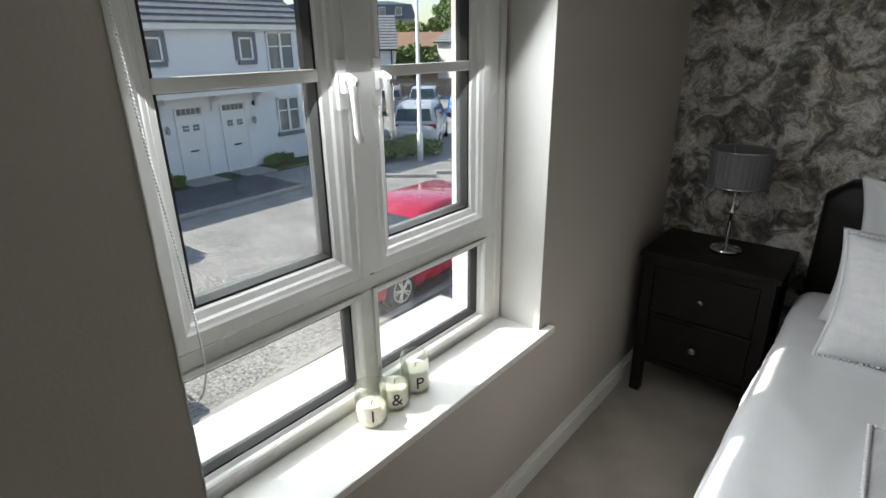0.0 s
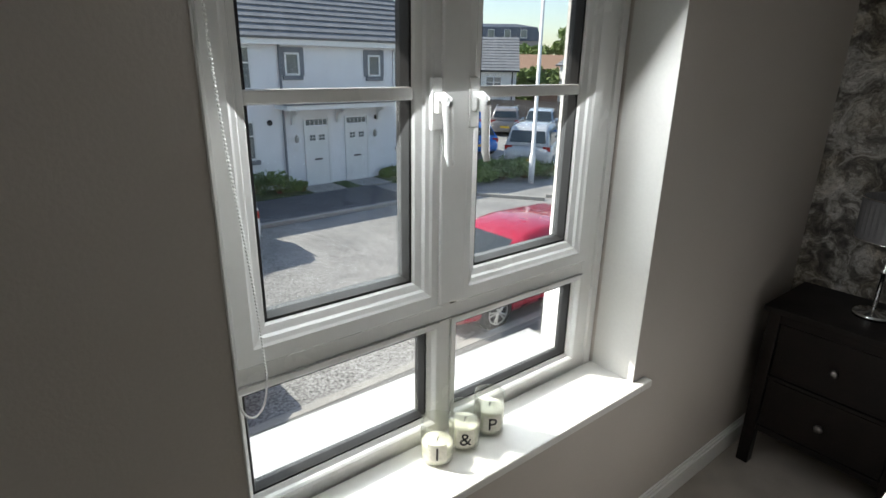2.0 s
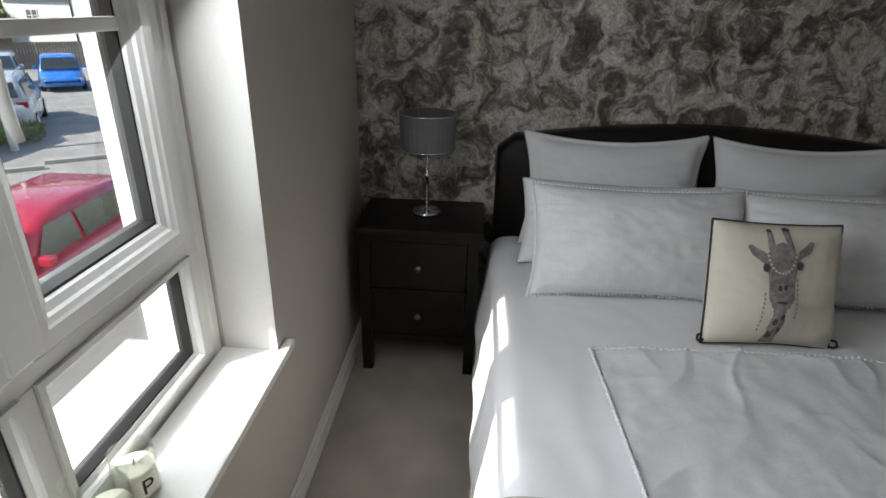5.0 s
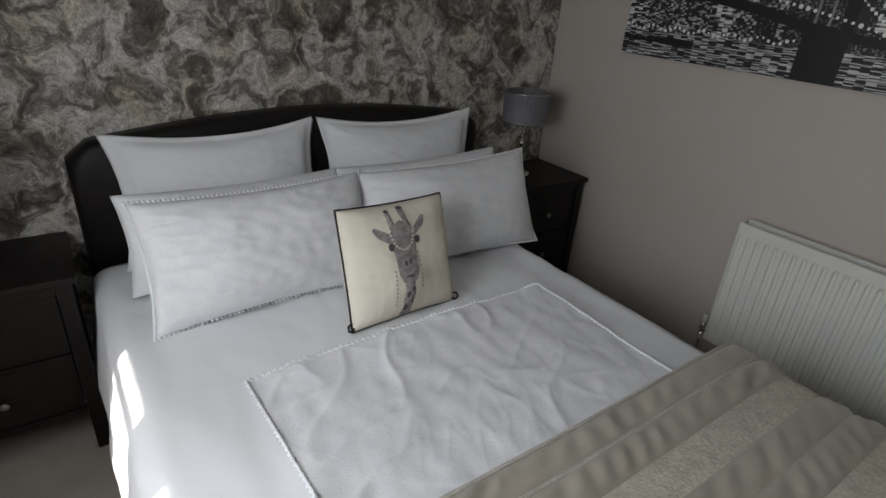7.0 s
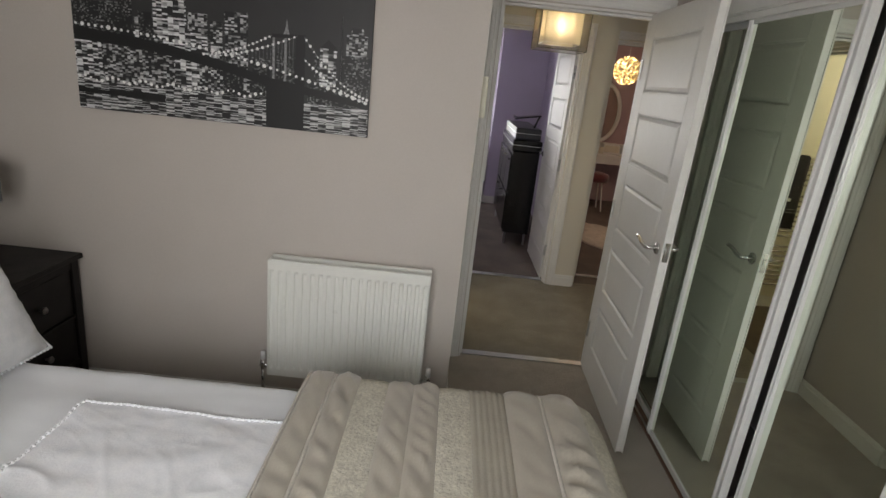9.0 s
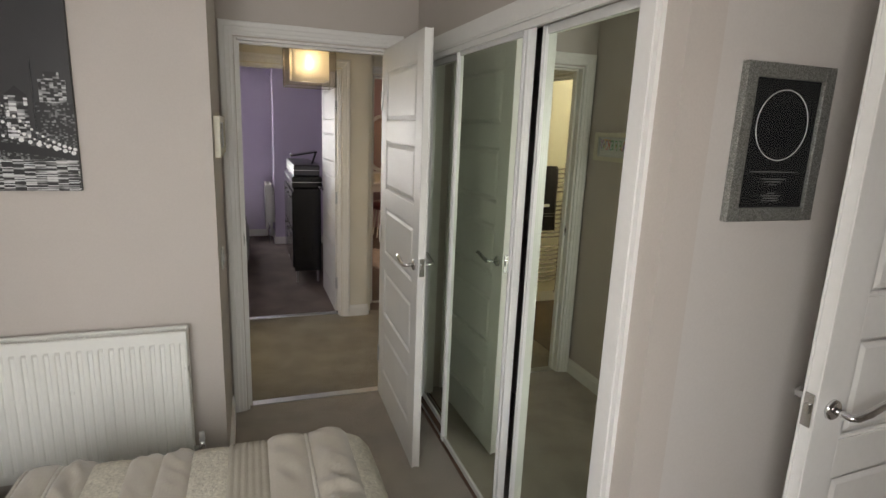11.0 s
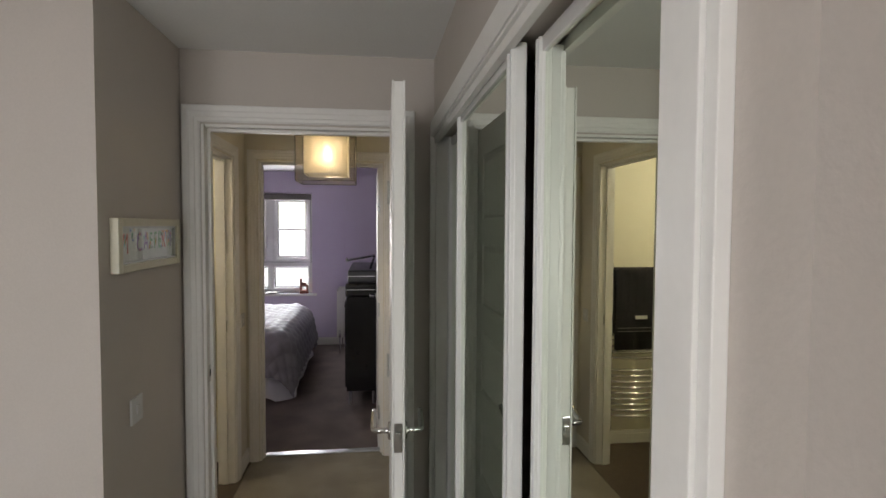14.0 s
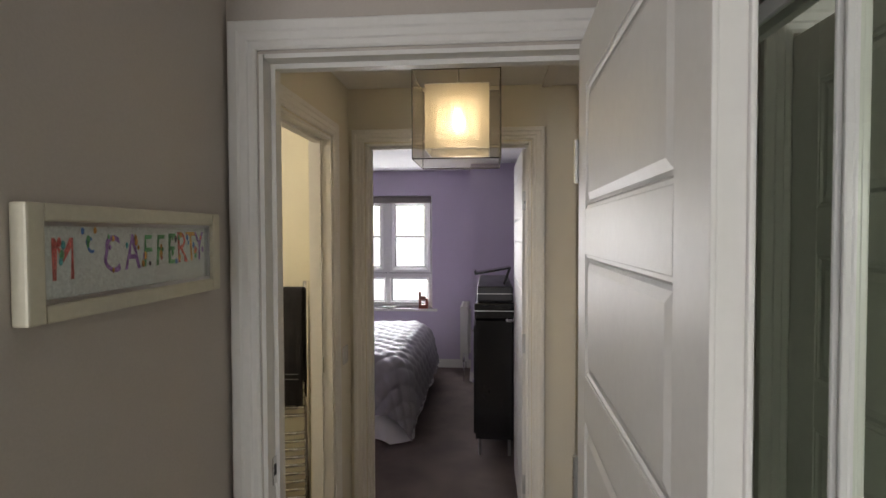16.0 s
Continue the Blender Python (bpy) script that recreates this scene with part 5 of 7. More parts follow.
# ---- small framed name picture and switches ----
M_OLIVE = mat("cream_painted_frame", (0.66, 0.63, 0.50), (0.62, 0.59, 0.47), 8, 0.45, 0.0003, 80, fine=0.03)
sp = thing("framed_name_picture", "cream framed strip picture of colourful decorated letters", "picture", (3.27, -2.12, 1.56))
spm = Matrix.Translation((-3.27, 2.12, -1.56))
A0, A1, B0, B1, FY = 3.005, 3.53, 1.478, 1.648, -2.121
for nm, a in (("frame_side", (A0, A0 + 0.032, B0, B1)), ("frame_side", (A1 - 0.032, A1, B0, B1)), ("frame_rail", (A0 + 0.032, A1 - 0.032, B0, B0 + 0.026)), ("frame_rail", (A0 + 0.032, A1 - 0.032, B1 - 0.026, B1))):
    boxes(nm, [(a[0], a[1], FY - 0.026, FY, a[2], a[3])], M_OLIVE, sp, bevel=0.004, m=spm)
for a in ((A0 + 0.032, A0 + 0.038, B0 + 0.026, B1 - 0.026), (A1 - 0.038, A1 - 0.032, B0 + 0.026, B1 - 0.026), (A0 + 0.038, A1 - 0.038, B0 + 0.026, B0 + 0.032), (A0 + 0.038, A1 - 0.038, B1 - 0.032, B1 - 0.026)):
    boxes("inner_slip", [(a[0], a[1], FY - 0.018, FY - 0.004, a[2], a[3])], M_STEEL, sp, "silver inner slip", m=spm)
boxes("mount", [(A0 + 0.036, A1 - 0.036, FY - 0.008, FY - 0.002, B0 + 0.03, B1 - 0.03)], mat("white_card", (0.82, 0.82, 0.8), None, 8, 0.8), sp, m=spm)
COL = [mat("letter_" + n, c, tuple(min(1, v * 1.6 + 0.08) for v in c), 60, 0.7, fine=0.4, bump_scale=220) for n, c in (("red", (0.5, 0.08, 0.07)), ("blue", (0.06, 0.16, 0.42)), ("green", (0.10, 0.32, 0.14)), ("orange", (0.6, 0.28, 0.06)), ("violet", (0.26, 0.12, 0.36)), ("teal", (0.06, 0.32, 0.34)), ("black", (0.03, 0.03, 0.04)))]
INNER = A1 - A0 - 0.072
for i, (ch, size, up, u, cols) in enumerate((("M", 0.082, 0.000, 0.105, (0, 5)), ("c", 0.050, 0.038, 0.225, (1, 2)), ("C", 0.080, 0.004, 0.34, (4, 3)), ("A", 0.080, 0.006, 0.455, (4, 3)), ("F", 0.076, 0.008, 0.55, (2, 3)), ("F", 0.076, 0.008, 0.635, (2, 3)), ("E", 0.078, 0.009, 0.72, (2, 2)), ("R", 0.080, 0.010, 0.80, (0, 3)), ("T", 0.078, 0.012, 0.875, (3, 1)), ("Y", 0.078, 0.012, 0.945, (4, 0)))):
    cu = bpy.data.curves.new("letter", "FONT")
    cu.body, cu.size, cu.extrude, cu.align_x = ch, size * 1.12, 0.0003, "CENTER"
    tmp = new("letter_tmp", cu)
    me = bpy.data.meshes.new_from_object(tmp.evaluated_get(bpy.context.evaluated_depsgraph_get()))
    bpy.data.objects.remove(tmp)
    cx = A0 + 0.036 + INNER * u
    for v in me.vertices:
        v.co = spm @ Vector((cx + v.co.x * 0.70 + 0.0025 * math.sin(v.co.y * 160 + i), FY - 0.0086 - v.co.z, 1.536 + up + v.co.y))
    me.materials.append(COL[cols[0]])
    ob = new("letter", me)
    ob.parent = sp
    # small painted ornaments growing out of the strokes
    for k in range(4):
        bm = bmesh.new()
        q = 0.0022 + 0.0028 * rnd.random()
        lathe(bm, [(q, -0.0006), (q * 0.8, 0.0006)], n=8, m=spm @ Matrix.Translation((cx + rnd.uniform(-0.016, 0.016), FY - 0.0092 - 0.0002 * k, 1.538 + up + rnd.random() * size * 0.72)) @ Matrix.Rotation(radians(90), 4, "X") @ Matrix.Scale(1.8, 4, (0, 1, 0)))
        part("ornament_mark", bm, COL[cols[1] if k % 2 else (i + k) % 7], sp)
boxes("picture_glass", [(A0 + 0.034, A1 - 0.034, FY - 0.0155, FY - 0.0145, B0 + 0.028, B1 - 0.028)], M_GLASS, sp, m=spm).visible_shadow = False


def switch(label, m):
    root = thing("light_switch", label, "switch")
    root.matrix_world = m
    boxes("plate", [(-0.043, 0.043, -0.008, 0, -0.043, 0.043)], M_UPVC, root, bevel=0.003)
    boxes("rocker", [(-0.010, 0.010, -0.0125, -0.007, -0.015, 0.015)], M_UPVC, root, bevel=0.002)
    return root


switch("white square light switch beside the bedroom door", pose(3.157, -2.1215, 1.02))
switch("white square light switch in the hall", pose(4.98, HY - 0.0015, 1.0))

# ---- things on the window sill ----
M_WAX = mat("cream_wax", (0.80, 0.78, 0.64), (0.76, 0.74, 0.6), 12, 0.5, 0.0004, 60, fine=0.03)
M_CANDLEGLASS = glass("candle_glass", (0.96, 0.97, 0.95))


def candle(letter, m, level):
    root = thing("jar_candle", "cream wax candle in a clear glass lettered " + letter, "candle", group="lettered candles on the sill")
    root.matrix_world = m
    bm = bmesh.new()
    lathe(bm, [(0.030, 0.0), (0.0345, 0.003), (0.036, 0.04), (0.036, 0.097), (0.0345, 0.097), (0.0345, 0.04), (0.033, 0.006), (0.001, 0.006)], n=32, cap=False)
    part("glass", bm, M_CANDLEGLASS, root, "clear glass tumbler", smooth=True)
    bm = bmesh.new()
    lathe(bm, [(0.0325, 0.007), (0.0338, 0.02), (0.0338, level - 0.002), (0.031, level), (0.002, level - 0.002)], n=32)
    part("wax", bm, M_WAX, root, smooth=True)
    bm = bmesh.new()
    tube(bm, [(0, 0, level - 0.004), (0.001, 0, level + 0.006), (0.003, 0, level + 0.010)], 0.001, 5)
    part("wick", bm, M_BLACK, root, "blackened wick")
    lab = []
    bm = bmesh.new()
    loops = [[Vector((0.0364 * math.sin(a), -0.0364 * math.cos(a), z)) for a in [radians(-34 + 68 * i / 10) for i in range(11)]] for z in (0.016, 0.058)]
    rings(bm, loops, False, False)
    part("label", bm, mat("cream_label_paper", (0.82, 0.80, 0.70), None, 8, 0.7), root, "cream paper label")
    cu = bpy.data.curves.new("letter", "FONT")
    cu.body, cu.size, cu.extrude, cu.align_x = letter, 0.044, 0.0004, "CENTER"
    tmp = new("letter_tmp", cu)
    me = bpy.data.meshes.new_from_object(tmp.evaluated_get(bpy.context.evaluated_depsgraph_get()))
    bpy.data.objects.remove(tmp)
    for v in me.vertices:
        a = v.co.x / 0.037
        z, out = v.co.y + 0.022, 0.0370 + v.co.z
        v.co = (out * math.sin(a), -out * math.cos(a), z)
    me.materials.append(M_BLACK)
    ob = new("letter", me)
    ob.parent = root
    ob["label"] = "black serif letter on the label"
    return root


_big = Matrix.Scale(1.13, 4)
candle("I", pose(-0.094, -1.849, WZ0, 0, 0, 52) @ _big, 0.045)
candle("&", pose(-0.096, -1.762, WZ0, 0, 0, 55) @ _big, 0.060)
candle("P", pose(-0.102, -1.672, WZ0, 0, 0, 60) @ _big, 0.064)

chain = thing("blind_chain", "white bead pull chain of the window blind", "blind chain", (-0.09, -2.27, 1.3))
bm = bmesh.new()
def chain_pt(t):
    # down one side, a round loop at the bottom, up the other
    if t < 0.48:
        k = t / 0.48
        return Vector((-0.085, -2.302 + 0.054 * k + 0.004 * math.sin(k * 9), 2.02 - 1.02 * k))
    if t < 0.6:
        a = math.pi * (t - 0.48) / 0.12
        return Vector((-0.085 + 0.008 * (1 - math.cos(a)), -2.248 - 0.028 * (1 - math.cos(a)), 1.0 - 0.06 * math.sin(a)))
    return Vector((-0.069, -2.304 - 0.006 * (t - 0.6) / 0.4, 1.0 + 1.02 * (t - 0.6) / 0.4))
for i in range(330):
    p = chain_pt(i / 330) - Vector((-0.09, -2.27, 1.3))
    lathe(bm, [(0.0007, -0.0026), (0.0024, -0.001), (0.0024, 0.001), (0.0007, 0.0026)], tuple(p), 5)
tagged(part("bead_string", bm, M_UPVC, chain, "white plastic beads", smooth=True), kind="stuff")
bm = bmesh.new()
tube(bm, [chain_pt(i / 80) - Vector((-0.09, -2.27, 1.3)) for i in range(81)], 0.0006, 4)
part("cord", bm, M_UPVC, chain)
bl = thing("roller_blind", "grey roller blind rolled up at the window head", "blind", (-0.07, -1.74, 2.02))
bm = bmesh.new()
tube(bm, [(0, -0.565, 0), (0, 0.565, 0)], 0.022, 20)
part("roll", bm, mat("grey_blind_cloth", (0.25, 0.24, 0.23), None, 6, 0.8), bl, smooth=True)

# ---- hall pendant ----
pend = thing("pendant_lamp", "cube pendant lamp with sheer grey outer and cream inner shades, lit", "lamp", (4.4, -2.645, 2.02))
M_VOILE_G = gauze("grey_voile", (0.20, 0.18, 0.15), 0.45)
M_VOILE_C = gauze("cream_voile", (0.85, 0.78, 0.62), 0.35)
M_VOILE_I = gauze("inner_cream_voile", (0.9, 0.84, 0.70), 0.40)
for nm, s, zz, mm, wr in (("outer_shade", 0.155, 0.155, M_VOILE_G, M_BLACK), ("middle_shade", 0.115, 0.115, M_VOILE_C, M_STEEL), ("inner_shade", 0.075, 0.08, M_VOILE_I, M_STEEL)):
    bm = bmesh.new()
    c = [(-s, -s), (s, -s), (s, s), (-s, s)]
    for (x0, y0), (x1, y1) in zip(c, c[1:] + c[:1]):
        bm.faces.new([bm.verts.new(p) for p in ((x0, y0, -zz), (x1, y1, -zz), (x1, y1, zz), (x0, y0, zz))])
    sh = part(nm, bm, mm, pend)
    bm = bmesh.new()
    for z in (-zz, zz):
        tube(bm, [(*p, z) for p in c + c[:1]], 0.0022, 5)
    if s > 0.15:
        for p in c:
            tube(bm, [(*p, -zz), (*p, zz)], 0.0018, 5)
    part("wire_frame", bm, wr, sh)
bm = bmesh.new()
lathe(bm, [(0.004, -0.045), (0.022, -0.03), (0.03, -0.005), (0.024, 0.02), (0.014, 0.04), (0.014, 0.055)], n=16)
part("bulb", bm, glow("warm_bulb", (1.0, 0.84, 0.56), 5.0), pend, "glowing warm bulb", smooth=True).visible_shadow = False
bm = bmesh.new()
tube(bm, [(0, 0, 0.05), (0, 0, ZC - 2.02)], 0.003, 6)
lathe(bm, [(0.018, 0.05), (0.018, 0.10), (0.006, 0.105)], n=12)
lathe(bm, [(0.045, ZC - 2.02 - 0.025), (0.05, ZC - 2.02)], n=20)
part("flex", bm, M_UPVC, pend, "white flex and ceiling rose")
for nm, lb, cat, p, r in (("smoke_alarm", "white round smoke alarm on the hall ceiling", "smoke alarm", (4.15, -2.35, ZC), 0.055),):
    t = thing(nm, lb, cat, p)
    bm = bmesh.new()
    lathe(bm, [(0.02, -0.035), (r * 0.9, -0.03), (r, -0.012), (r, 0)], n=20)
    part("body", bm, M_UPVC, t, smooth=False)
hatch = thing("loft_hatch", "white painted loft hatch in the hall ceiling", "hatch", (4.95, -3.35, ZC))
boxes("hatch_panel", [(-0.25, 0.25, -0.28, 0.28, -0.006, 0.0)], M_CEIL, hatch)
boxes("hatch_trim", [(-0.3, -0.252, -0.33, 0.33, -0.014, 0), (0.252, 0.3, -0.33, 0.33, -0.014, 0), (-0.252, 0.252, -0.33, -0.282, -0.014, 0), (-0.252, 0.252, 0.282, 0.33, -0.014, 0)], M_GLOSS, hatch)

# strike plates on the frames
for p, ax in (((FX + 0.035, DY1 - 0.008, 1.0), "y"), ((BX1 - 0.008, HY + 0.05, 1.0), "x")):
    t = thing("strike_plate", "chrome latch strike plate on the door lining", "strike plate", p)
    bm = bmesh.new()
    if ax == "y":
        box(bm, -0.012, 0.012, -0.002, 0.001, -0.035, 0.035)
    else:
        box(bm, -0.002, 0.001, -0.012, 0.012, -0.035, 0.035)
    part("plate", bm, M_CHROME, t, bevel=0.0005)
    bm = bmesh.new()
    if ax == "y":
        box(bm, -0.006, 0.006, -0.003, -0.0021, -0.012, 0.016)
    else:
        box(bm, -0.003, -0.0021, -0.006, 0.006, -0.012, 0.016)
    part("slot", bm, M_BLACK, t)

# ---- bathroom: towel rail ----
tr = thing("towel_rail", "tall chrome ladder towel radiator on the bathroom wall", "towel rail", (5.06, -1.60, 0))
for y in (-0.22, 0.22):
    bm = bmesh.new()
    tube(bm, [(0, y, 0.18), (0, y, 1.36)], 0.016, 10)
    part("upright", bm, M_CHROME, tr, smooth=True)
for i in range(26):
    z = 0.24 + 0.042 * i + (0.05 if i > 8 else 0) + (0.05 if i > 17 else 0)
    if z > 1.33:
        break
    bm = bmesh.new()
    tube(bm, [(-0.002 - 0.045 * math.sin(math.pi * k / 8), -0.22 + 0.44 * k / 8, z) for k in range(9)], 0.009, 8)
    part("bar", bm, M_CHROME, tr, smooth=True)
for y in (-0.22, 0.22):
    bm = bmesh.new()
    tube(bm, [(0, y, 0.18), (0, y, 0.12), (0.04, y, 0.10)], 0.009, 8)
    lathe(bm, [(0.014, 0.12), (0.016, 0.15), (0.014, 0.18)], (0, y, 0), 10)
    part("valve", bm, M_CHROME, tr, "chrome towel rail valve", smooth=True)
M_TOWEL = mat("charcoal_towelling", (0.022, 0.021, 0.024), (0.016, 0.015, 0.018), 6, 0.95, 0.003, 350, fine=0.4)
tw = thing("towel", "charcoal towel with two pale stripes hung over the towel rail", "towel", (4.99, -1.66, 1.3))
bm = bmesh.new()
loops = []
for z, x in ((-0.56, -0.022), (-0.3, -0.02), (-0.05, -0.022), (0.02, -0.012), (0.035, 0.02), (0.02, 0.05), (-0.3, 0.052), (-0.45, 0.052)):
    loops.append([Vector((x + 0.006 * math.sin(q * 2.1 + z * 6), -0.168 + 0.318 * q / 16, z)) for q in range(17)])
rings(bm, loops, False, False)
tob = part("cloth", bm, M_TOWEL, tw, smooth=True)
_m = tob.modifiers.new("thick", "SOLIDIFY")
_m.thickness = 0.008
for z, h, mm in ((-0.40, 0.003, M_GREYP), (-0.425, 0.003, M_GREYP)):
    boxes("stripe", [(-0.032, -0.0285, -0.15, 0.15, z, z + h)], mm, tw)
boxes("emblem_bar", [(-0.034, -0.0295, -0.02, 0.07, -0.335, -0.31)], M_LAMPP, tw, "small pale emblem")


# ---- lilac bedroom ----
pw = casement_window("window_lilac", "white upvc casement window with bright daylight behind", PWX + 0.12, PWY0, PWY1, PWZ0, PWZ1, 1.10, -1.52, 1, 1.56)
setting(boxes("window_sill_lilac", [(PWX - 0.03, PWX + 0.13, PWY0 - 0.06, PWY1 + 0.06, PWZ0 - 0.03, PWZ0)], M_GLOSS, bevel=0.003), "white painted window board", "window sill")
lb = thing("roller_blind", "grey roller blind rolled up at the lilac room window", "blind", (PWX + 0.05, (PWY0 + PWY1) / 2, PWZ1 - 0.06))
boxes("roll", [(-0.03, 0.03, -0.55, 0.55, -0.03, 0.05)], mat("taupe_blind_cloth", (0.2, 0.18, 0.17), None, 6, 0.8), lb, bevel=0.012)
orn = thing("heart_ornament", "red brown wooden block ornament with a cut-out heart", "ornament", (PWX + 0.02, -1.97, PWZ0))
M_REDWOOD = mat("red_brown_wood", (0.22, 0.05, 0.025), (0.16, 0.035, 0.02), 14, 0.5)
boxes("block_foot", [(-0.03, 0.03, -0.055, 0.055, 0, 0.045)], M_REDWOOD, orn, bevel=0.003)
boxes("block_side", [(-0.03, 0.03, -0.055, -0.027, 0.045, 0.12), (-0.03, 0.03, 0.027, 0.055, 0.045, 0.2)], M_REDWOOD, orn, bevel=0.003)
boxes("block_top", [(-0.03, 0.03, -0.027, 0.027, 0.10, 0.15)], M_REDWOOD, orn, bevel=0.003)
dish = thing("trinket_dish", "small pale dish on the lilac room window board", "dish", (PWX + 0.03, -1.55, PWZ0))
bm = bmesh.new()
lathe(bm, [(0.05, 0), (0.09, 0.02), (0.085, 0.022), (0.045, 0.008)], n=20)
part("bowl", bm, M_UPVC, dish, smooth=True)

M_QUILT = mat("pale_quilted_satin", (0.34, 0.33, 0.355), (0.28, 0.27, 0.29), 4, 0.4, 0.0005, 200, fine=0.04)
lbed = thing("lilac_room_bed", "bed with grey quilted bedspread and white duvet beneath", "bed", (7.0, -1.2, 0))
lbm = Matrix.Translation((-7.0, 1.2, 0))
bm = bmesh.new()
def quilt(s, t):
    return 0.02 + 0.028 * abs(math.sin(math.pi * (s + t) / 0.17) * math.sin(math.pi * (s - t) / 0.17)) ** 0.45 + 0.012 * fbm(s * 2, t * 2, 50)
drape(bm, 6.40, 8.34, -2.14, -0.2, 0.61, 0.20, 0.17, (1, 1), True, -2.14 - 0.30, -0.2, 150, 150, quilt, flare=0.22)
bmesh.ops.transform(bm, matrix=lbm, verts=bm.verts)
part("bedspread", bm, M_QUILT, lbed, "grey quilted satin bedspread", smooth=True)
bm = bmesh.new()
drape(bm, 6.47, 8.27, -2.07, -0.2, 0.50, 0.16, 0.30, (1, 1), True, -2.46, -0.2, 90, 90, lambda s, t: 0.006 + 0.03 * fbm(s * 3.5, t * 3.5, 70), flare=0.30)
bmesh.ops.transform(bm, matrix=lbm, verts=bm.verts)
part("duvet", bm, M_LINEN, lbed, "white duvet hanging below the bedspread", smooth=True)
boxes("base", [(6.58, 8.2, -1.98, -0.2, 0.06, 0.45)], M_DARKWOOD, lbed, m=lbm)

M_BLACKGLOSS = mat("black_gloss_lacquer", (0.010, 0.010, 0.011), (0.014, 0.013, 0.014), 6, 0.15, 0, 60, fine=0.1)
cab = thing("drawer_cabinet", "tall black gloss cabinet on slim metal legs", "cabinet", (6.85, -2.80, 0))
boxes("body", [(-0.65, 0.65, -0.13, 0.14, 0.13, 0.98)], M_BLACKGLOSS, cab, bevel=0.004)
for i in range(2):
    for j in range(3):
        dr = boxes("drawer_front", [(-0.62 + 0.42 * j, -0.62 + 0.42 * j + 0.40, 0.141, 0.155, 0.16 + 0.4 * i, 0.54 + 0.4 * i)], M_BLACKGLOSS, cab, bevel=0.003)
        boxes("pull", [(-0.47 + 0.42 * j, -0.37 + 0.42 * j, 0.156, 0.17, 0.47 + 0.4 * i, 0.485 + 0.4 * i)], M_CHROME, dr, "chrome bar pull")
for x in (-0.6, 0.6):
    for y in (-0.1, 0.11):
        bm = bmesh.new()
        lathe(bm, [(0.011, 0), (0.013, 0.13)], (x, y, 0), 10)
        part("leg", bm, M_STEEL, cab, "slim metal leg")
for nm, lb_, z0, z1, sx, sy, mm in (("black_case", "black hard case lying on the cabinet", 0.981, 1.10, 0.6, 0.15, M_BLACKGLOSS), ("closed_laptop_case", "dark grey flat case stacked on the black case", 1.101, 1.215, 0.55, 0.13, mat("dark_grey_plastic", (0.03, 0.03, 0.035), None, 10, 0.35))):
    t = thing(nm, lb_, "case", (6.83, -2.80, z0))
    boxes("shell", [(-sx, sx, -sy, sy, 0, z1 - z0)], mm, t, bevel=0.014)
    boxes("seam", [(-sx - 0.001, sx + 0.001, -sy - 0.001, sy + 0.001, (z1 - z0) * 0.52, (z1 - z0) * 0.56)], M_STEEL, t)
st = thing("tablet_stand", "black folding stand leaning on top of the cabinet", "stand", (6.45, -2.82, 1.216))
bm = bmesh.new()
tube(bm, [(0.0, -0.05, 0.0), (0.0, -0.09, 0.12)], 0.010, 8)
part("upright", bm, M_BLACK, st)
boxes("tray", [(-0.09, 0.09, -0.13, 0.13, 0.0, 0.014)], M_BLACKGLOSS, st, bevel=0.004, m=Matrix.Translation((0, 0.03, 0.10)) @ Matrix.Rotation(radians(-10), 4, "X"))
boxes("lip", [(-0.09, 0.09, 0.13, 0.14, 0.0, 0.03)], M_BLACKGLOSS, st, m=Matrix.Translation((0, 0.03, 0.10)) @ Matrix.Rotation(radians(-10), 4, "X"))
lr = radiator("white radiator in the lilac room beside the window", pose(8.50, -2.44, 0.2, 0, 0, 180), 0.5, 0.6, 14)

# ---- pink room ----
van = thing("dressing_table", "white dressing table with oval mirror and small drawers", "dressing table", (9.0, -4.3, 0))
boxes("tabletop", [(-0.22, 0.28, -0.65, 0.65, 0.74, 0.78)], M_GLOSS, van, bevel=0.006)
boxes("apron", [(-0.19, 0.27, -0.6, 0.6, 0.64, 0.74)], M_GLOSS, van)
for x in (-0.18, 0.22):
    for y in (-0.6, 0.58):
        bm = bmesh.new()
        tube(bm, [(x, y, 0), (x * 0.95, y * 0.99, 0.4), (x, y, 0.66)], [0.016, 0.022, 0.03], 8)
        part("leg", bm, M_GLOSS, van)
for k in range(4):
    y = -0.45 + 0.30 * k
    bx = boxes("small_drawer", [(0.0, 0.26, y - 0.13, y + 0.13, 0.78, 0.92)], M_GLOSS, van, bevel=0.003)
    boxes("drawer_face", [(-0.008, 0.0, y - 0.11, y + 0.11, 0.80, 0.90)], M_CREAM, bx, bevel=0.002)
bm = bmesh.new()
tube(bm, [(0.2, 0.05 + 0.27 * math.cos(2 * math.pi * i / 40), 1.36 + 0.42 * math.sin(2 * math.pi * i / 40)) for i in range(41)], 0.03, 8, False)
part("mirror_frame", bm, M_GLOSS, van, "white oval mirror frame", smooth=True)
bm = bmesh.new()
bm.faces.new([bm.verts.new((0.205, 0.05 + 0.26 * math.cos(2 * math.pi * i / 40), 1.36 + 0.41 * math.sin(2 * math.pi * i / 40))) for i in range(40)])
part("mirror", bm, M_MIRROR, van, "oval mirror glass")
for k, (y, h) in enumerate(((0.28, 0.10), (0.20, 0.10), (0.12, 0.10), (0.04, 0.10))):
    t = thing("letter_block", "small cream letter block on the dressing table", "ornament", (8.86, -4.3 + y, 0.78), "letter blocks")
    boxes("block", [(-0.02, 0.02, -0.032, 0.032, 0, h)], M_CREAM, t, bevel=0.003)
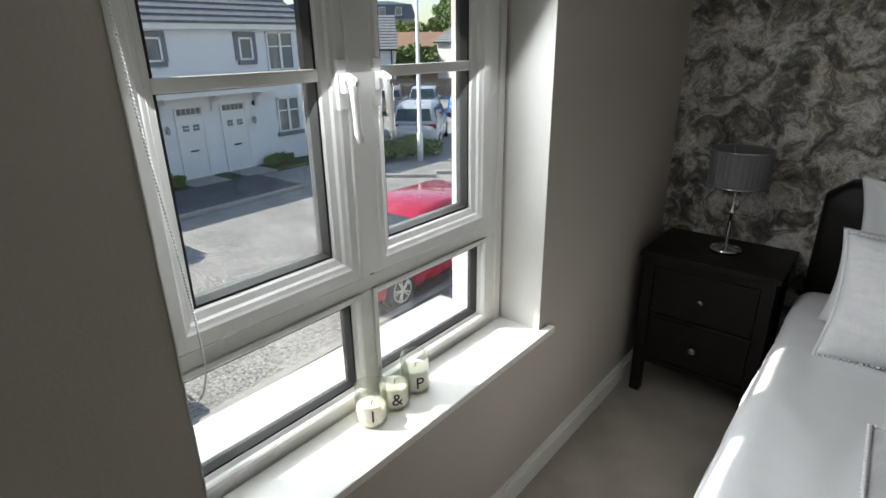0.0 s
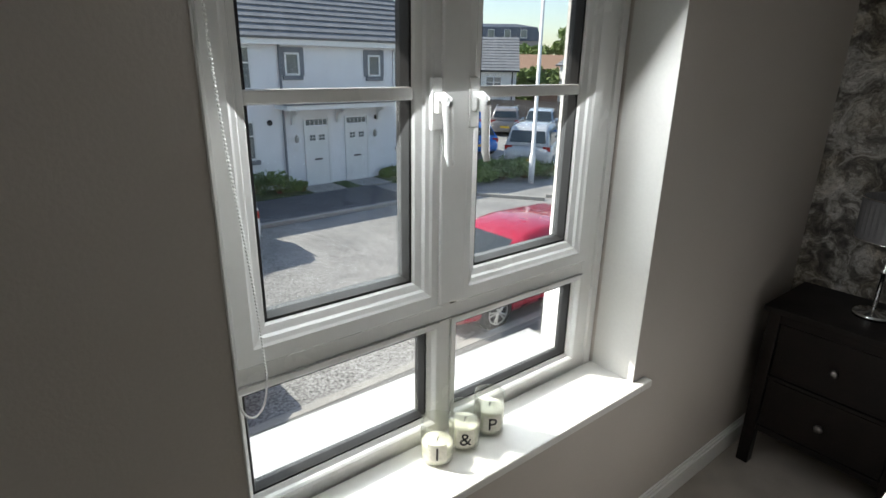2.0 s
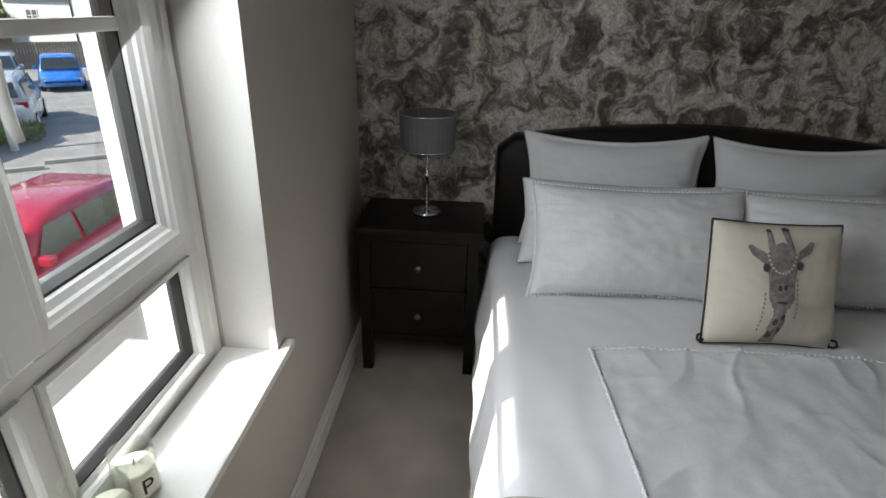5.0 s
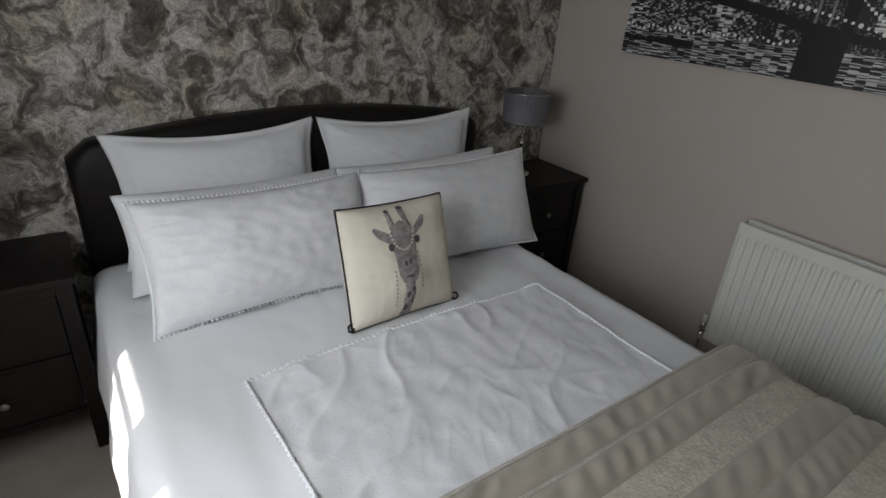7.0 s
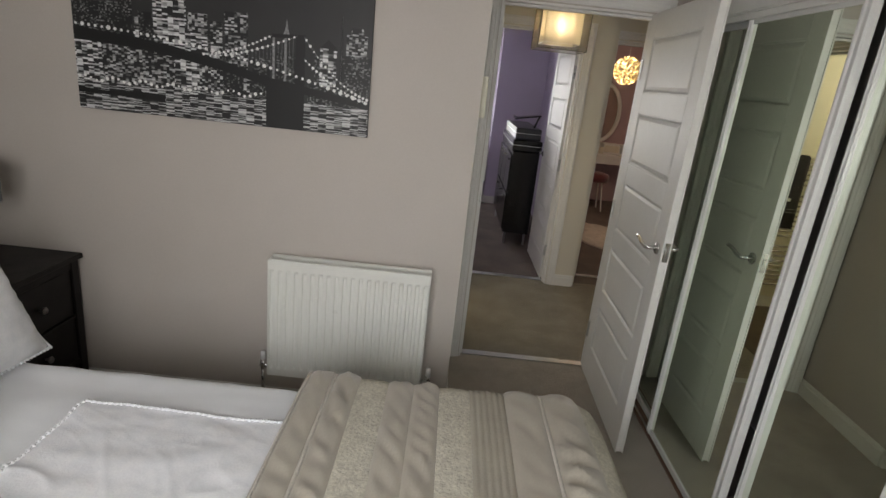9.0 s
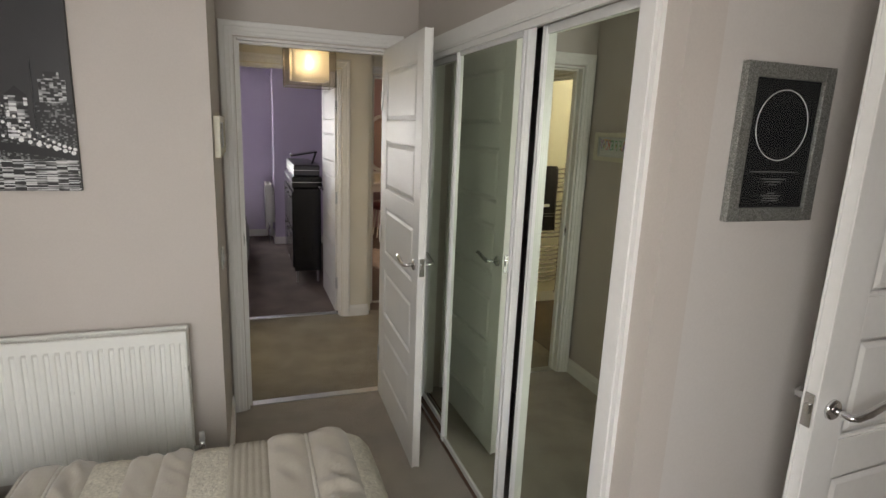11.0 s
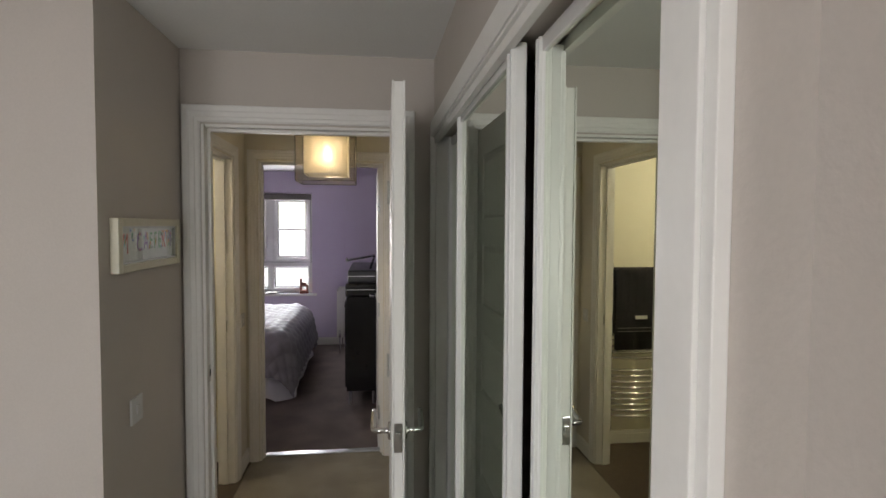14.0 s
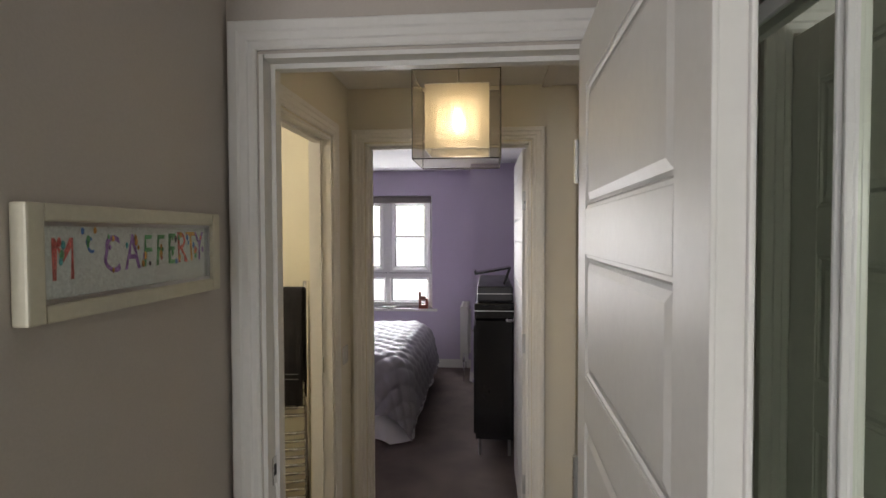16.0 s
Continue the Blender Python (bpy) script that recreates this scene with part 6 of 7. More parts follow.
stl = thing("stool", "stool with dusky red velvet seat and thin pale legs", "stool", (8.55, -4.15, 0))
bm = bmesh.new()
lathe(bm, [(0.19, 0.42), (0.21, 0.45), (0.20, 0.52), (0.12, 0.545), (0.01, 0.55)], n=24)
part("seat", bm, mat("dusky_red_velvet", (0.14, 0.03, 0.035), (0.11, 0.022, 0.028), 8, 0.8, sheen=0.5), stl, smooth=True)
for k in range(4):
    a = math.pi / 4 + k * math.pi / 2
    bm = bmesh.new()
    tube(bm, [(0.2 * math.cos(a), 0.2 * math.sin(a), 0), (0.13 * math.cos(a), 0.13 * math.sin(a), 0.44)], 0.011, 8)
    part("leg", bm, M_GLOSS, stl)
rug = thing("sheepskin_rug", "cream sheepskin rug on the pink room carpet", "rug", (7.0, -3.85, 0))
bm = bmesh.new()
nr = 40
lp = []
for f, z in ((1.0, 0.004), (0.97, 0.03), (0.7, 0.045), (0.35, 0.05), (0.02, 0.05)):
    lp.append([Vector((f * (0.55 + 0.06 * math.sin(5 * a) + 0.03 * math.sin(11 * a)) * math.cos(a), f * (0.35 + 0.04 * math.sin(4 * a + 1)) * math.sin(a), z + 0.012 * fbm(math.cos(a) * f * 5, math.sin(a) * f * 5, 3))) for a in [2 * math.pi * i / nr for i in range(nr)]])
rings(bm, lp)
part("pile", bm, mat("sheepskin_wool", (0.62, 0.56, 0.50), (0.5, 0.45, 0.4), 16, 0.95, 0.012, 90, fine=0.2), rug, smooth=True)
pp = thing("feather_pendant", "round cream feather pendant lamp, lit, in the pink room", "lamp", (7.0, -3.87, 1.90))
bm = bmesh.new()
fr = random.Random(7)
for i in range(330):
    zc = 2 * (i + 0.5) / 330 - 1
    a = i * 2.39996
    n_ = Vector((math.sqrt(1 - zc * zc) * math.cos(a), math.sqrt(1 - zc * zc) * math.sin(a), zc))
    u = n_.orthogonal().normalized()
    u = Matrix.Rotation(fr.random() * 6.28, 3, n_) @ u
    w = n_.cross(u)
    c = n_ * 0.115
    vs = [bm.verts.new(c + u * p + w * q + n_ * o) for p, q, o in ((-0.012, 0, 0), (-0.006, 0.014, 0.012), (0.022, 0.012, 0.03), (0.034, 0, 0.038), (0.022, -0.012, 0.03), (-0.006, -0.014, 0.012))]
    bm.faces.new(vs)
M_FEATHER = mat("cream_feather", (0.80, 0.72, 0.50), None, 20, 0.8)
_f = tagged(part("feathers", bm, M_FEATHER, pp), kind="stuff")
pp.children[-1].visible_shadow = False
bm = bmesh.new()
bmesh.ops.create_uvsphere(bm, u_segments=12, v_segments=8, radius=0.1)
part("globe", bm, glow("warm_globe", (1.0, 0.80, 0.48), 1.0), pp, "glowing warm globe", smooth=True).visible_shadow = False
bm = bmesh.new()
tube(bm, [(0, 0, 0.12), (0, 0, ZC - 1.90)], 0.003, 6)
part("flex", bm, M_UPVC, pp)


# ---- outside: our own facade and eaves ----
GZ = -2.95
M_RENDER = mat("white_roughcast", (0.72, 0.71, 0.68), (0.66, 0.65, 0.62), 5, 0.9, 0.006, 90, fine=0.12)
setting(boxes("facade_west", [(-0.375, -0.2, -9, WY0, GZ, 2.5), (-0.375, -0.2, WY1, 6, GZ, 2.5), (-0.375, -0.2, WY0, WY1, GZ, WZ0 - 0.08), (-0.375, -0.2, WY0, WY1, WZ1, 2.5)], M_RENDER), "white roughcast outer wall of the house", "wall")
setting(boxes("eaves", [(-0.90, -0.375, -9, 6, 2.38, 2.55)], M_UPVC), "white boarded eaves of the house", "roof")
setting(boxes("roof_over", [(-0.92, 9.6, -9, 6, 2.551, 2.7)], mat("dark_roof_cover", (0.06, 0.06, 0.065), None, 4, 0.8)), "dark roof cover above the rooms", "roof")
setting(boxes("facade_lower", [(-0.2, 9.5, -9, -8.9, GZ, 2.5), (-0.2, 9.5, 5.9, 6, GZ, 2.5), (9.42, 9.6, -8.9, -2.4, GZ, 2.5), (9.42, 9.6, -0.8, 5.9, GZ, 2.5)], M_RENDER), "white roughcast outer walls of the house", "wall")

# ---- ground ----
# all that follows stands on the street, which lies at a slight angle to the house
bpy.context.view_layer.update()
_house = set(scene.objects)
M_ASPH = mat("grey_asphalt", (0.30, 0.29, 0.275), (0.22, 0.215, 0.205), 1.2, 0.9, 0.012, 26, fine=0.6)
M_PAVE = mat("dark_asphalt_path", (0.10, 0.10, 0.105), (0.08, 0.08, 0.085), 1.5, 0.9, 0.004, 60, fine=0.25)
M_SLAB = mat("pale_concrete_slab", (0.36, 0.34, 0.31), (0.30, 0.29, 0.265), 3, 0.9, 0.003, 60, fine=0.2)
M_GRASS = mat("mown_grass", (0.055, 0.085, 0.022), (0.075, 0.095, 0.03), 3, 0.95, 0.02, 60, fine=0.5)
setting(boxes("ground", [(-600, 600, -600, 600, GZ - 0.3, GZ)], M_ASPH), "grey worn asphalt road surface", "road")
setting(boxes("pavement_far", [(-14.9, -12.45, -40, 7.6, GZ, GZ + 0.06)], M_PAVE), "dark asphalt pavement before the terrace", "pavement")
setting(boxes("verge", [(-16.0, -14.9, -40, 5.4, GZ, GZ + 0.08), (-16.0, -14.9, 8.4, 10.6, GZ, GZ + 0.08), (-16, -14.9, 6.7, 7.2, GZ, GZ + 0.07)], M_GRASS), "rough grass strip at the house front", "grass")
slabs = setting(boxes("door_paths", [(-16.0, -14.9, 5.42, 6.68, GZ, GZ + 0.03), (-16.0, -14.9, 7.22, 8.38, GZ, GZ + 0.03)], M_SLAB), "pale concrete slab paths to the doors", "path")
sm_ = bpy.data.meshes.new("slab")
bm = bmesh.new()
box(bm, -0.265, 0.265, -0.20, 0.20, 0, 0.035)
bm.to_mesh(sm_)
bm.free()
sm_.materials.append(M_SLAB)
for x in (-15.7, -15.15):
    for y in (5.64, 6.05, 6.46, 7.44, 7.85, 8.22):
        o = new("slab", sm_)
        o.parent = slabs
        o.location = (x, y, GZ + 0.03)
kb = setting(boxes("kerb_far", [(-12.45, -12.30, -40, 7.6, GZ, GZ + 0.11)], M_SLAB, bevel=0.015), "pale concrete kerb along the road", "kerb")
setting(boxes("kerb_corner", [(-12.3, -9.4, 9.1, 9.25, GZ, GZ + 0.11), (-9.4, 4, 9.6, 9.75, GZ, GZ + 0.11)], M_SLAB, bevel=0.015, m=Matrix.Translation((-12.3, 9.1, 0)) @ Matrix.Rotation(radians(35), 4, "Z") @ Matrix.Translation((12.3, -9.1, 0))), "pale concrete kerb at the parking bay", "kerb")
setting(boxes("kerb_near", [(-4.62, -4.47, -40, 30, GZ, GZ + 0.11)], M_SLAB, bevel=0.015), "pale concrete kerb below the window", "kerb")
setting(boxes("pavement_near", [(-4.47, -0.375, -40, 30, GZ, GZ + 0.10)], mat("pale_paving", (0.22, 0.215, 0.20), (0.18, 0.175, 0.165), 1.5, 0.9, 0.003, 60, fine=0.15)), "pale paved footpath below the window", "pavement")

# ---- terrace opposite ----
M_GREYR = mat("pale_grey_render", (0.76, 0.76, 0.77), (0.71, 0.71, 0.72), 2, 0.9, 0.003, 90, fine=0.06)
M_SLATE = mat("grey_roof_tile", (0.20, 0.205, 0.215), (0.16, 0.165, 0.175), 3, 0.7, 0.002, 60, fine=0.15)
M_BAND = mat("dark_grey_surround", (0.20, 0.21, 0.225), None, 4, 0.8)
M_LEAD = mat("lead_grey_canopy", (0.12, 0.13, 0.15), None, 4, 0.5)
M_DGLASS = mat("dark_window_glass", (0.10, 0.12, 0.125), (0.16, 0.18, 0.18), 1.5, 0.05, spec=0.8)


def facade_window(parent, x, y0, y1, z0, z1, surround=False, cross=True, out=1):
    """A window on a wall that faces +x."""
    w = boxes("window", [(x + 0.001, x + 0.012, y0, y1, z0, z1)], M_DGLASS, parent, "window glass with pale blind behind")
    fr_ = [(y0, y0 + 0.06, z0, z1), (y1 - 0.06, y1, z0, z1), (y0, y1, z0, z0 + 0.06), (y0, y1, z1 - 0.06, z1)]
    if cross:
        ym = (y0 + y1) / 2
        fr_ += [(ym - 0.045, ym + 0.045, z0, z1)]
        zt = z0 + (z1 - z0) * 0.62
        fr_ += [(y0, y1, zt - 0.02, zt + 0.02)]
    for f in fr_:
        boxes("frame_bar", [(x + 0.0125, x + 0.05, *f)], M_UPVC, w)
    boxes("sill", [(x + 0.001, x + 0.10, y0 - 0.08, y1 + 0.08, z0 - 0.14, z0 - 0.002)], M_BAND, w)
    if surround:
        for f in ((y0 - 0.16, y0 - 0.002, z0 - 0.002, z1 + 0.16), (y1 + 0.002, y1 + 0.16, z0 - 0.002, z1 + 0.16), (y0 - 0.002, y1 + 0.002, z1 + 0.002, z1 + 0.16)):
            boxes("surround", [(x + 0.001, x + 0.03, *f)], M_BAND, w)


def tiled_roof(parent, x0, z0, x1, z1, y0, y1, courses, material):
    """A slope of lapped tile courses from the eave (x0, z0) to the ridge (x1, z1)."""
    for i in range(courses):
        a, b = i / courses, (i + 1) / courses
        p0, p1 = Vector((x0 + (x1 - x0) * a, 0, z0 + (z1 - z0) * a)), Vector((x0 + (x1 - x0) * b, 0, z0 + (z1 - z0) * b))
        n_ = Vector((z1 - z0, 0, -(x1 - x0))).normalized()
        if n_.z < 0:
            n_ = -n_
        bm = bmesh.new()
        q = [p0 + n_ * 0.075, p1 + n_ * 0.03, p1 - n_ * 0.02, p0 - n_ * 0.01]
        rings(bm, [[Vector((c.x, y0, c.z)) for c in q], [Vector((c.x, y1, c.z)) for c in q]])
        part("tile_course", bm, material, parent)


HX = -16.0
ter = thing("terrace_house", "pale grey rendered terrace of houses with grey tiled roof", "house", (HX, 3, GZ))
tm = Matrix.Translation((-HX, -3, -GZ))
def hb(name, b, material, label="", parent=None, bevel=0):
    ob = boxes(name, [b], material, parent or ter, label, bevel)
    ob.matrix_parent_inverse = tm if parent is None else Matrix.Identity(4)
    return ob
wall = hb("wall", (HX - 8, HX, -4.4, 10.6, GZ, 1.62), M_GREYR, "pale grey rendered wall")
fas = hb("fascia", (HX, HX + 0.32, -4.5, 10.7, 1.55, 1.74), M_UPVC, "white eaves board")
rf = new("roof")
rf.parent, rf.matrix_parent_inverse = ter, tm
tiled_roof(rf, HX + 0.38, 1.72, HX - 4.0, 4.6, -4.6, 10.8, 15, M_SLATE)
tiled_roof(rf, HX - 8.3, 1.72, HX - 4.0, 4.6, -4.6, 10.8, 3, M_SLATE)
wp = new("windows")
wp.parent, wp.matrix_parent_inverse = ter, tm
facade_window(wp, HX, 5.22, 5.72, 0.66, 1.34, True, False)
facade_window(wp, HX, 8.25, 8.75, 0.62, 1.32, True, False)
facade_window(wp, HX, 2.85, 4.15, 0.25, 1.5)
facade_window(wp, HX, 2.85, 4.10, -1.86, -0.66)
facade_window(wp, HX, 9.45, 10.4, -1.86, -0.66)
facade_window(wp, HX, 9.3, 10.4, 0.25, 1.5)
facade_window(wp, HX, -0.6, 0.7, 0.25, 1.5)
dp = new("front_doors")
dp.parent, dp.matrix_parent_inverse = ter, tm
for y0, y1 in ((5.80, 6.60), (7.32, 8.14)):
    d = boxes("front_door", [(HX + 0.001, HX + 0.03, y0, y1, GZ + 0.04, -0.95)], M_UPVC, dp, "white front door")
    for a, b in ((y0 + 0.12, y0 + 0.34), (y1 - 0.34, y1 - 0.12)):
        boxes("door_panel", [(HX + 0.03, HX + 0.04, a, b, GZ + 0.25, GZ + 0.85)], M_UPVC, d, bevel=0.004)
        boxes("door_panel", [(HX + 0.03, HX + 0.04, a, b, GZ + 0.98, GZ + 1.38)], M_UPVC, d, bevel=0.004)
        for k in range(2):
            for l in range(2):
                boxes("door_light", [(HX + 0.03, HX + 0.036, a + 0.11 * k, a + 0.11 * k + 0.095, GZ + 1.55 + 0.1 * l, GZ + 1.63 + 0.1 * l)], M_DGLASS, d)
    boxes("letter_plate", [(HX + 0.03, HX + 0.045, (y0 + y1) / 2 - 0.14, (y0 + y1) / 2 + 0.14, GZ + 0.9, GZ + 0.95)], M_BLACK, d)
    boxes("frame", [(HX + 0.001, HX + 0.05, y0 - 0.07, y0, GZ, -0.68), (HX + 0.001, HX + 0.05, y1, y1 + 0.07, GZ, -0.68)], M_UPVC, d)
    for k in range(5):
        boxes("fanlight", [(HX + 0.005, HX + 0.02, y0 + 0.02 + 0.155 * k, y0 + 0.15 + 0.155 * k, -0.90, -0.72)], M_DGLASS, d)
can = new("door_canopy")
can.parent, can.matrix_parent_inverse = ter, tm
bm = bmesh.new()
rings(bm, [[Vector(p) for p in ((HX + 0.001, 4.75, 0.10), (HX + 0.95, 4.75, -0.14), (HX + 0.95, 4.75, -0.18), (HX + 0.001, 4.75, -0.14))], [Vector(p) for p in ((HX + 0.001, 9.25, 0.10), (HX + 0.95, 9.25, -0.14), (HX + 0.95, 9.25, -0.18), (HX + 0.001, 9.25, -0.14))]])
part("canopy_roof", bm, M_LEAD, can, "lead grey sloping canopy")
for k in range(9):
    bm = bmesh.new()
    y = 4.85 + 0.53 * k
    tube(bm, [(HX + 0.01, y, 0.115), (HX + 0.94, y, -0.125)], 0.018, 5)
    part("roll_seam", bm, M_LEAD, can)
boxes("canopy_board", [(HX + 0.001, HX + 0.9, 4.8, 9.2, -0.33, -0.19)], M_UPVC, can)
for y in (5.35, 7.0, 8.6):
    bm = bmesh.new()
    rings(bm, [[Vector((HX + p, y + s, z)) for p, z in ((0.001, -0.34), (0.45, -0.34), (0.42, -0.44), (0.18, -0.55), (0.08, -0.85), (0.001, -0.85))] for s in (-0.05, 0.05)])
    part("bracket", bm, M_UPVC, can, "white shaped bracket")
for y, z in ((5.2, -0.75), (9.15, -0.75)):
    bm = bmesh.new()
    tube(bm, [(HX, y - 0.6, z), (HX + 0.03, y - 0.6, z)], 0.09, 14)
    part("vent", bm, M_BLACK, can, "round dark wall vent")
for y in (5.42, 8.42):
    bm = bmesh.new()
    lathe(bm, [(0.03, 0), (0.06, 0.03), (0.07, 0.16), (0.05, 0.2), (0.01, 0.26)], (HX + 0.12, y, -1.42), 10)
    part("wall_lantern", bm, M_SLAB, can, "small wall lantern")
    boxes("number_plate", [(HX + 0.001, HX + 0.01, y - 0.09, y + 0.09, -1.72, -1.56)], M_UPVC, can)
bm = bmesh.new()
tube(bm, [(HX + 0.06, 5.05, 1.6), (HX + 0.06, 5.05, GZ)], 0.04, 8)
tube(bm, [(HX + 0.06, 1.7, 1.6), (HX + 0.06, 1.7, GZ)], 0.04, 8)
part("downpipe", bm, M_BAND, can)
# unseen taller block, added along the row so that its gable shades the road
tb = thing("tall_house", "unseen tall rendered block added to shade the road", "house", (-20, -9, GZ))
o = boxes("wall", [(-4, 4, -10, 4.2, 0, 7.7)], M_GREYR, tb)
bm = bmesh.new()
rings(bm, [[Vector((-4.3, -10.2, 7.95)), Vector((4.3, -10.2, 7.95)), Vector((0, -10.2, 11.2))], [Vector((-4.3, 4.4, 7.95)), Vector((4.3, 4.4, 7.95)), Vector((0, 4.4, 11.2))]])
part("roof", bm, M_SLATE, tb)


# ---- cars ----
M_TYRE = mat("black_rubber", (0.015, 0.015, 0.015), None, 8, 0.8)
M_CARGLASS = mat("tinted_car_glass", (0.03, 0.04, 0.045), (0.02, 0.028, 0.03), 2, 0.04, spec=0.8)
M_TAIL = mat("red_tail_lamp", (0.35, 0.012, 0.012), None, 8, 0.2)
M_PLATE = mat("yellow_number_plate", (0.75, 0.48, 0.03), None, 8, 0.5)


def section(x, hw, z0, z1, r=0.12, top=1.0):
    """A rounded car cross-section at x."""
    pts = []
    hh = (z1 - z0)
    for y, z in ((-hw * 0.92, z0), (-hw, z0 + r), (-hw, z0 + hh * 0.55), (-hw * 0.985, z1 - r * 0.8), (-hw * 0.90 * top, z1 - 0.01), (-hw * 0.5 * top, z1 + 0.01), (hw * 0.5 * top, z1 + 0.01), (hw * 0.90 * top, z1 - 0.01), (hw * 0.985, z1 - r * 0.8), (hw, z0 + hh * 0.55), (hw, z0 + r), (hw * 0.92, z0)):
        pts.append(Vector((x, y, z)))
    return pts


def car(label, m, paint, L=4.3, W=1.8, H=1.5, belt=0.92, kind="hatch", rim=None, plate=None):
    root = thing("parked_car", label, "car", group="parked cars")
    root.matrix_world = m
    h, w = L / 2, W / 2
    bm = bmesh.new()
    hood = belt - 0.04
    rings(bm, [section(-h, w * 0.78, 0.42, belt - 0.22), section(-h + 0.06, w * 0.9, 0.3, belt - 0.08), section(-h + 0.3, w * 0.98, 0.22, belt), section(-h * 0.5, w, 0.2, belt + 0.02), section(h * 0.25, w, 0.2, belt + 0.0), section(h * 0.45, w, 0.2, hood), section(h - 0.45, w * 0.95, 0.22, hood - 0.1), section(h - 0.1, w * 0.85, 0.26, hood - 0.25), section(h, w * 0.7, 0.4, hood - 0.36)])
    part("body", bm, paint, root, smooth=True)
    bm = bmesh.new()
    tail = {"hatch": (-h + 0.10, -h + 0.55), "suv": (-h + 0.06, -h + 0.35)}[kind]
    st_ = [(tail[0], belt - 0.02, 0.92, belt + 0.02), (tail[1] - 0.1, belt, 0.93, H - 0.16), (tail[1] + 0.1, belt, 0.93, H - 0.03), (-0.1, belt, 0.94, H), (0.35, belt, 0.94, H - 0.04), (0.62, belt, 0.94, H - 0.16), (h * 0.62, hood - 0.02, 0.93, hood + 0.0)]
    loops = []
    for x, z0, k, z1 in st_:
        a = w * k
        b = a * (0.80 if z1 - z0 > 0.2 else 0.92)
        loops.append([Vector(p) for p in ((x, -a, z0 - 0.02), (x, -(a * 0.4 + b * 0.6), z0 + (z1 - z0) * 0.6), (x, -b, z1 - 0.03), (x, -b * 0.8, z1), (x, b * 0.8, z1), (x, b, z1 - 0.03), (x, a * 0.4 + b * 0.6, z0 + (z1 - z0) * 0.6), (x, a, z0 - 0.02))])
    rings(bm, loops)
    part("cabin", bm, paint, root, smooth=True)
    # glazing panels set just proud of the cabin
    for s in (-1, 1):
        for x0, x1, x2, x3 in ((-0.02, 0.5, 0.86, -0.02), (tail[1] + 0.02, tail[1] + 0.12, -0.1, -0.1)):
            bm = bmesh.new()
            zb, zt = belt + 0.04, H - 0.14
            yb, yt = w * 0.935 + 0.006, w * 0.80 + 0.02
            q = [(x0, s * yb, zb), (x2, s * yb, zb), (x1 if x0 == -0.02 else x3, s * yt, zt), (x0 if x0 == -0.02 else x1, s * yt, zt)]
            bm.faces.new([bm.verts.new(p) for p in q])
            part("side_window", bm, M_CARGLASS, root)
    for nm, q in (("windscreen", ((h * 0.60, -w * 0.82, hood + 0.02), (h * 0.60, w * 0.82, hood + 0.02), (0.66, w * 0.70, H - 0.15), (0.66, -w * 0.70, H - 0.15))), ("rear_window", ((tail[0] + 0.02, w * 0.74, belt + 0.06), (tail[0] + 0.02, -w * 0.74, belt + 0.06), (tail[1] - 0.14, -w * 0.66, H - 0.18), (tail[1] - 0.14, w * 0.66, H - 0.18)))):
        bm = bmesh.new()
        off = Vector((0.05, 0, 0.06)) if nm == "windscreen" else Vector((-0.05, 0, 0.03))
        bm.faces.new([bm.verts.new(Vector(p) + off) for p in q])
        part(nm, bm, M_CARGLASS, root)
    for x in (-h + 0.82, h - 0.85):
        for s in (-1, 1):
            bm = bmesh.new()
            R = 0.33
            rot = Matrix.Translation((x, s * (w - 0.10), R)) @ Matrix.Rotation(radians(90), 4, "X")
            lathe(bm, [(R * 0.62, -0.11), (R * 0.95, -0.11), (R, -0.06), (R, 0.06), (R * 0.95, 0.11), (R * 0.62, 0.11)], n=24, m=rot)
            wh = part("wheel", bm, M_TYRE, root, "black tyre", smooth=False)
            bm = bmesh.new()
            for k in range(5):
                a = 2 * math.pi * k / 5
                for d in (-0.16, 0.16):
                    tube(bm, [Vector((x, s * (w + 0.012), R)), Vector((x + 0.2 * math.cos(a + d), s * (w + 0.004), R + 0.2 * math.sin(a + d)))], 0.018, 5)
            tube(bm, [Vector((x + 0.205 * math.cos(2 * math.pi * k / 20), s * (w + 0.002), R + 0.205 * math.sin(2 * math.pi * k / 20))) for k in range(21)], 0.016, 5, False)
            part("rim", bm, rim or M_STEEL, wh, "spoked alloy rim")
    for s in (-1, 1):
        bm = bmesh.new()
        box(bm, -h - 0.005 + 0.05, -h + 0.16, min(s * w * 0.62, s * w * 0.93), max(s * w * 0.62, s * w * 0.93), belt - 0.22, belt - 0.04)
        part("tail_lamp", bm, M_TAIL, root, bevel=0.03)
        bm = bmesh.new()
        box(bm, h - 0.22, h - 0.07, min(s * w * 0.55, s * w * 0.86), max(s * w * 0.55, s * w * 0.86), hood - 0.36, hood - 0.24)
        part("headlamp", bm, M_CHROME, root, "clear headlamp", bevel=0.03)
        bm = bmesh.new()
        box(bm, 0.78, 0.92, min(s * w * 0.98, s * (w + 0.16)), max(s * w * 0.98, s * (w + 0.16)), belt + 0.02, belt + 0.15)
        part("door_mirror", bm, paint, root, bevel=0.03)
    boxes("number_plate", [(-h - 0.012, -h + 0.02, -0.26, 0.26, 0.5, 0.61)], M_PLATE, root)
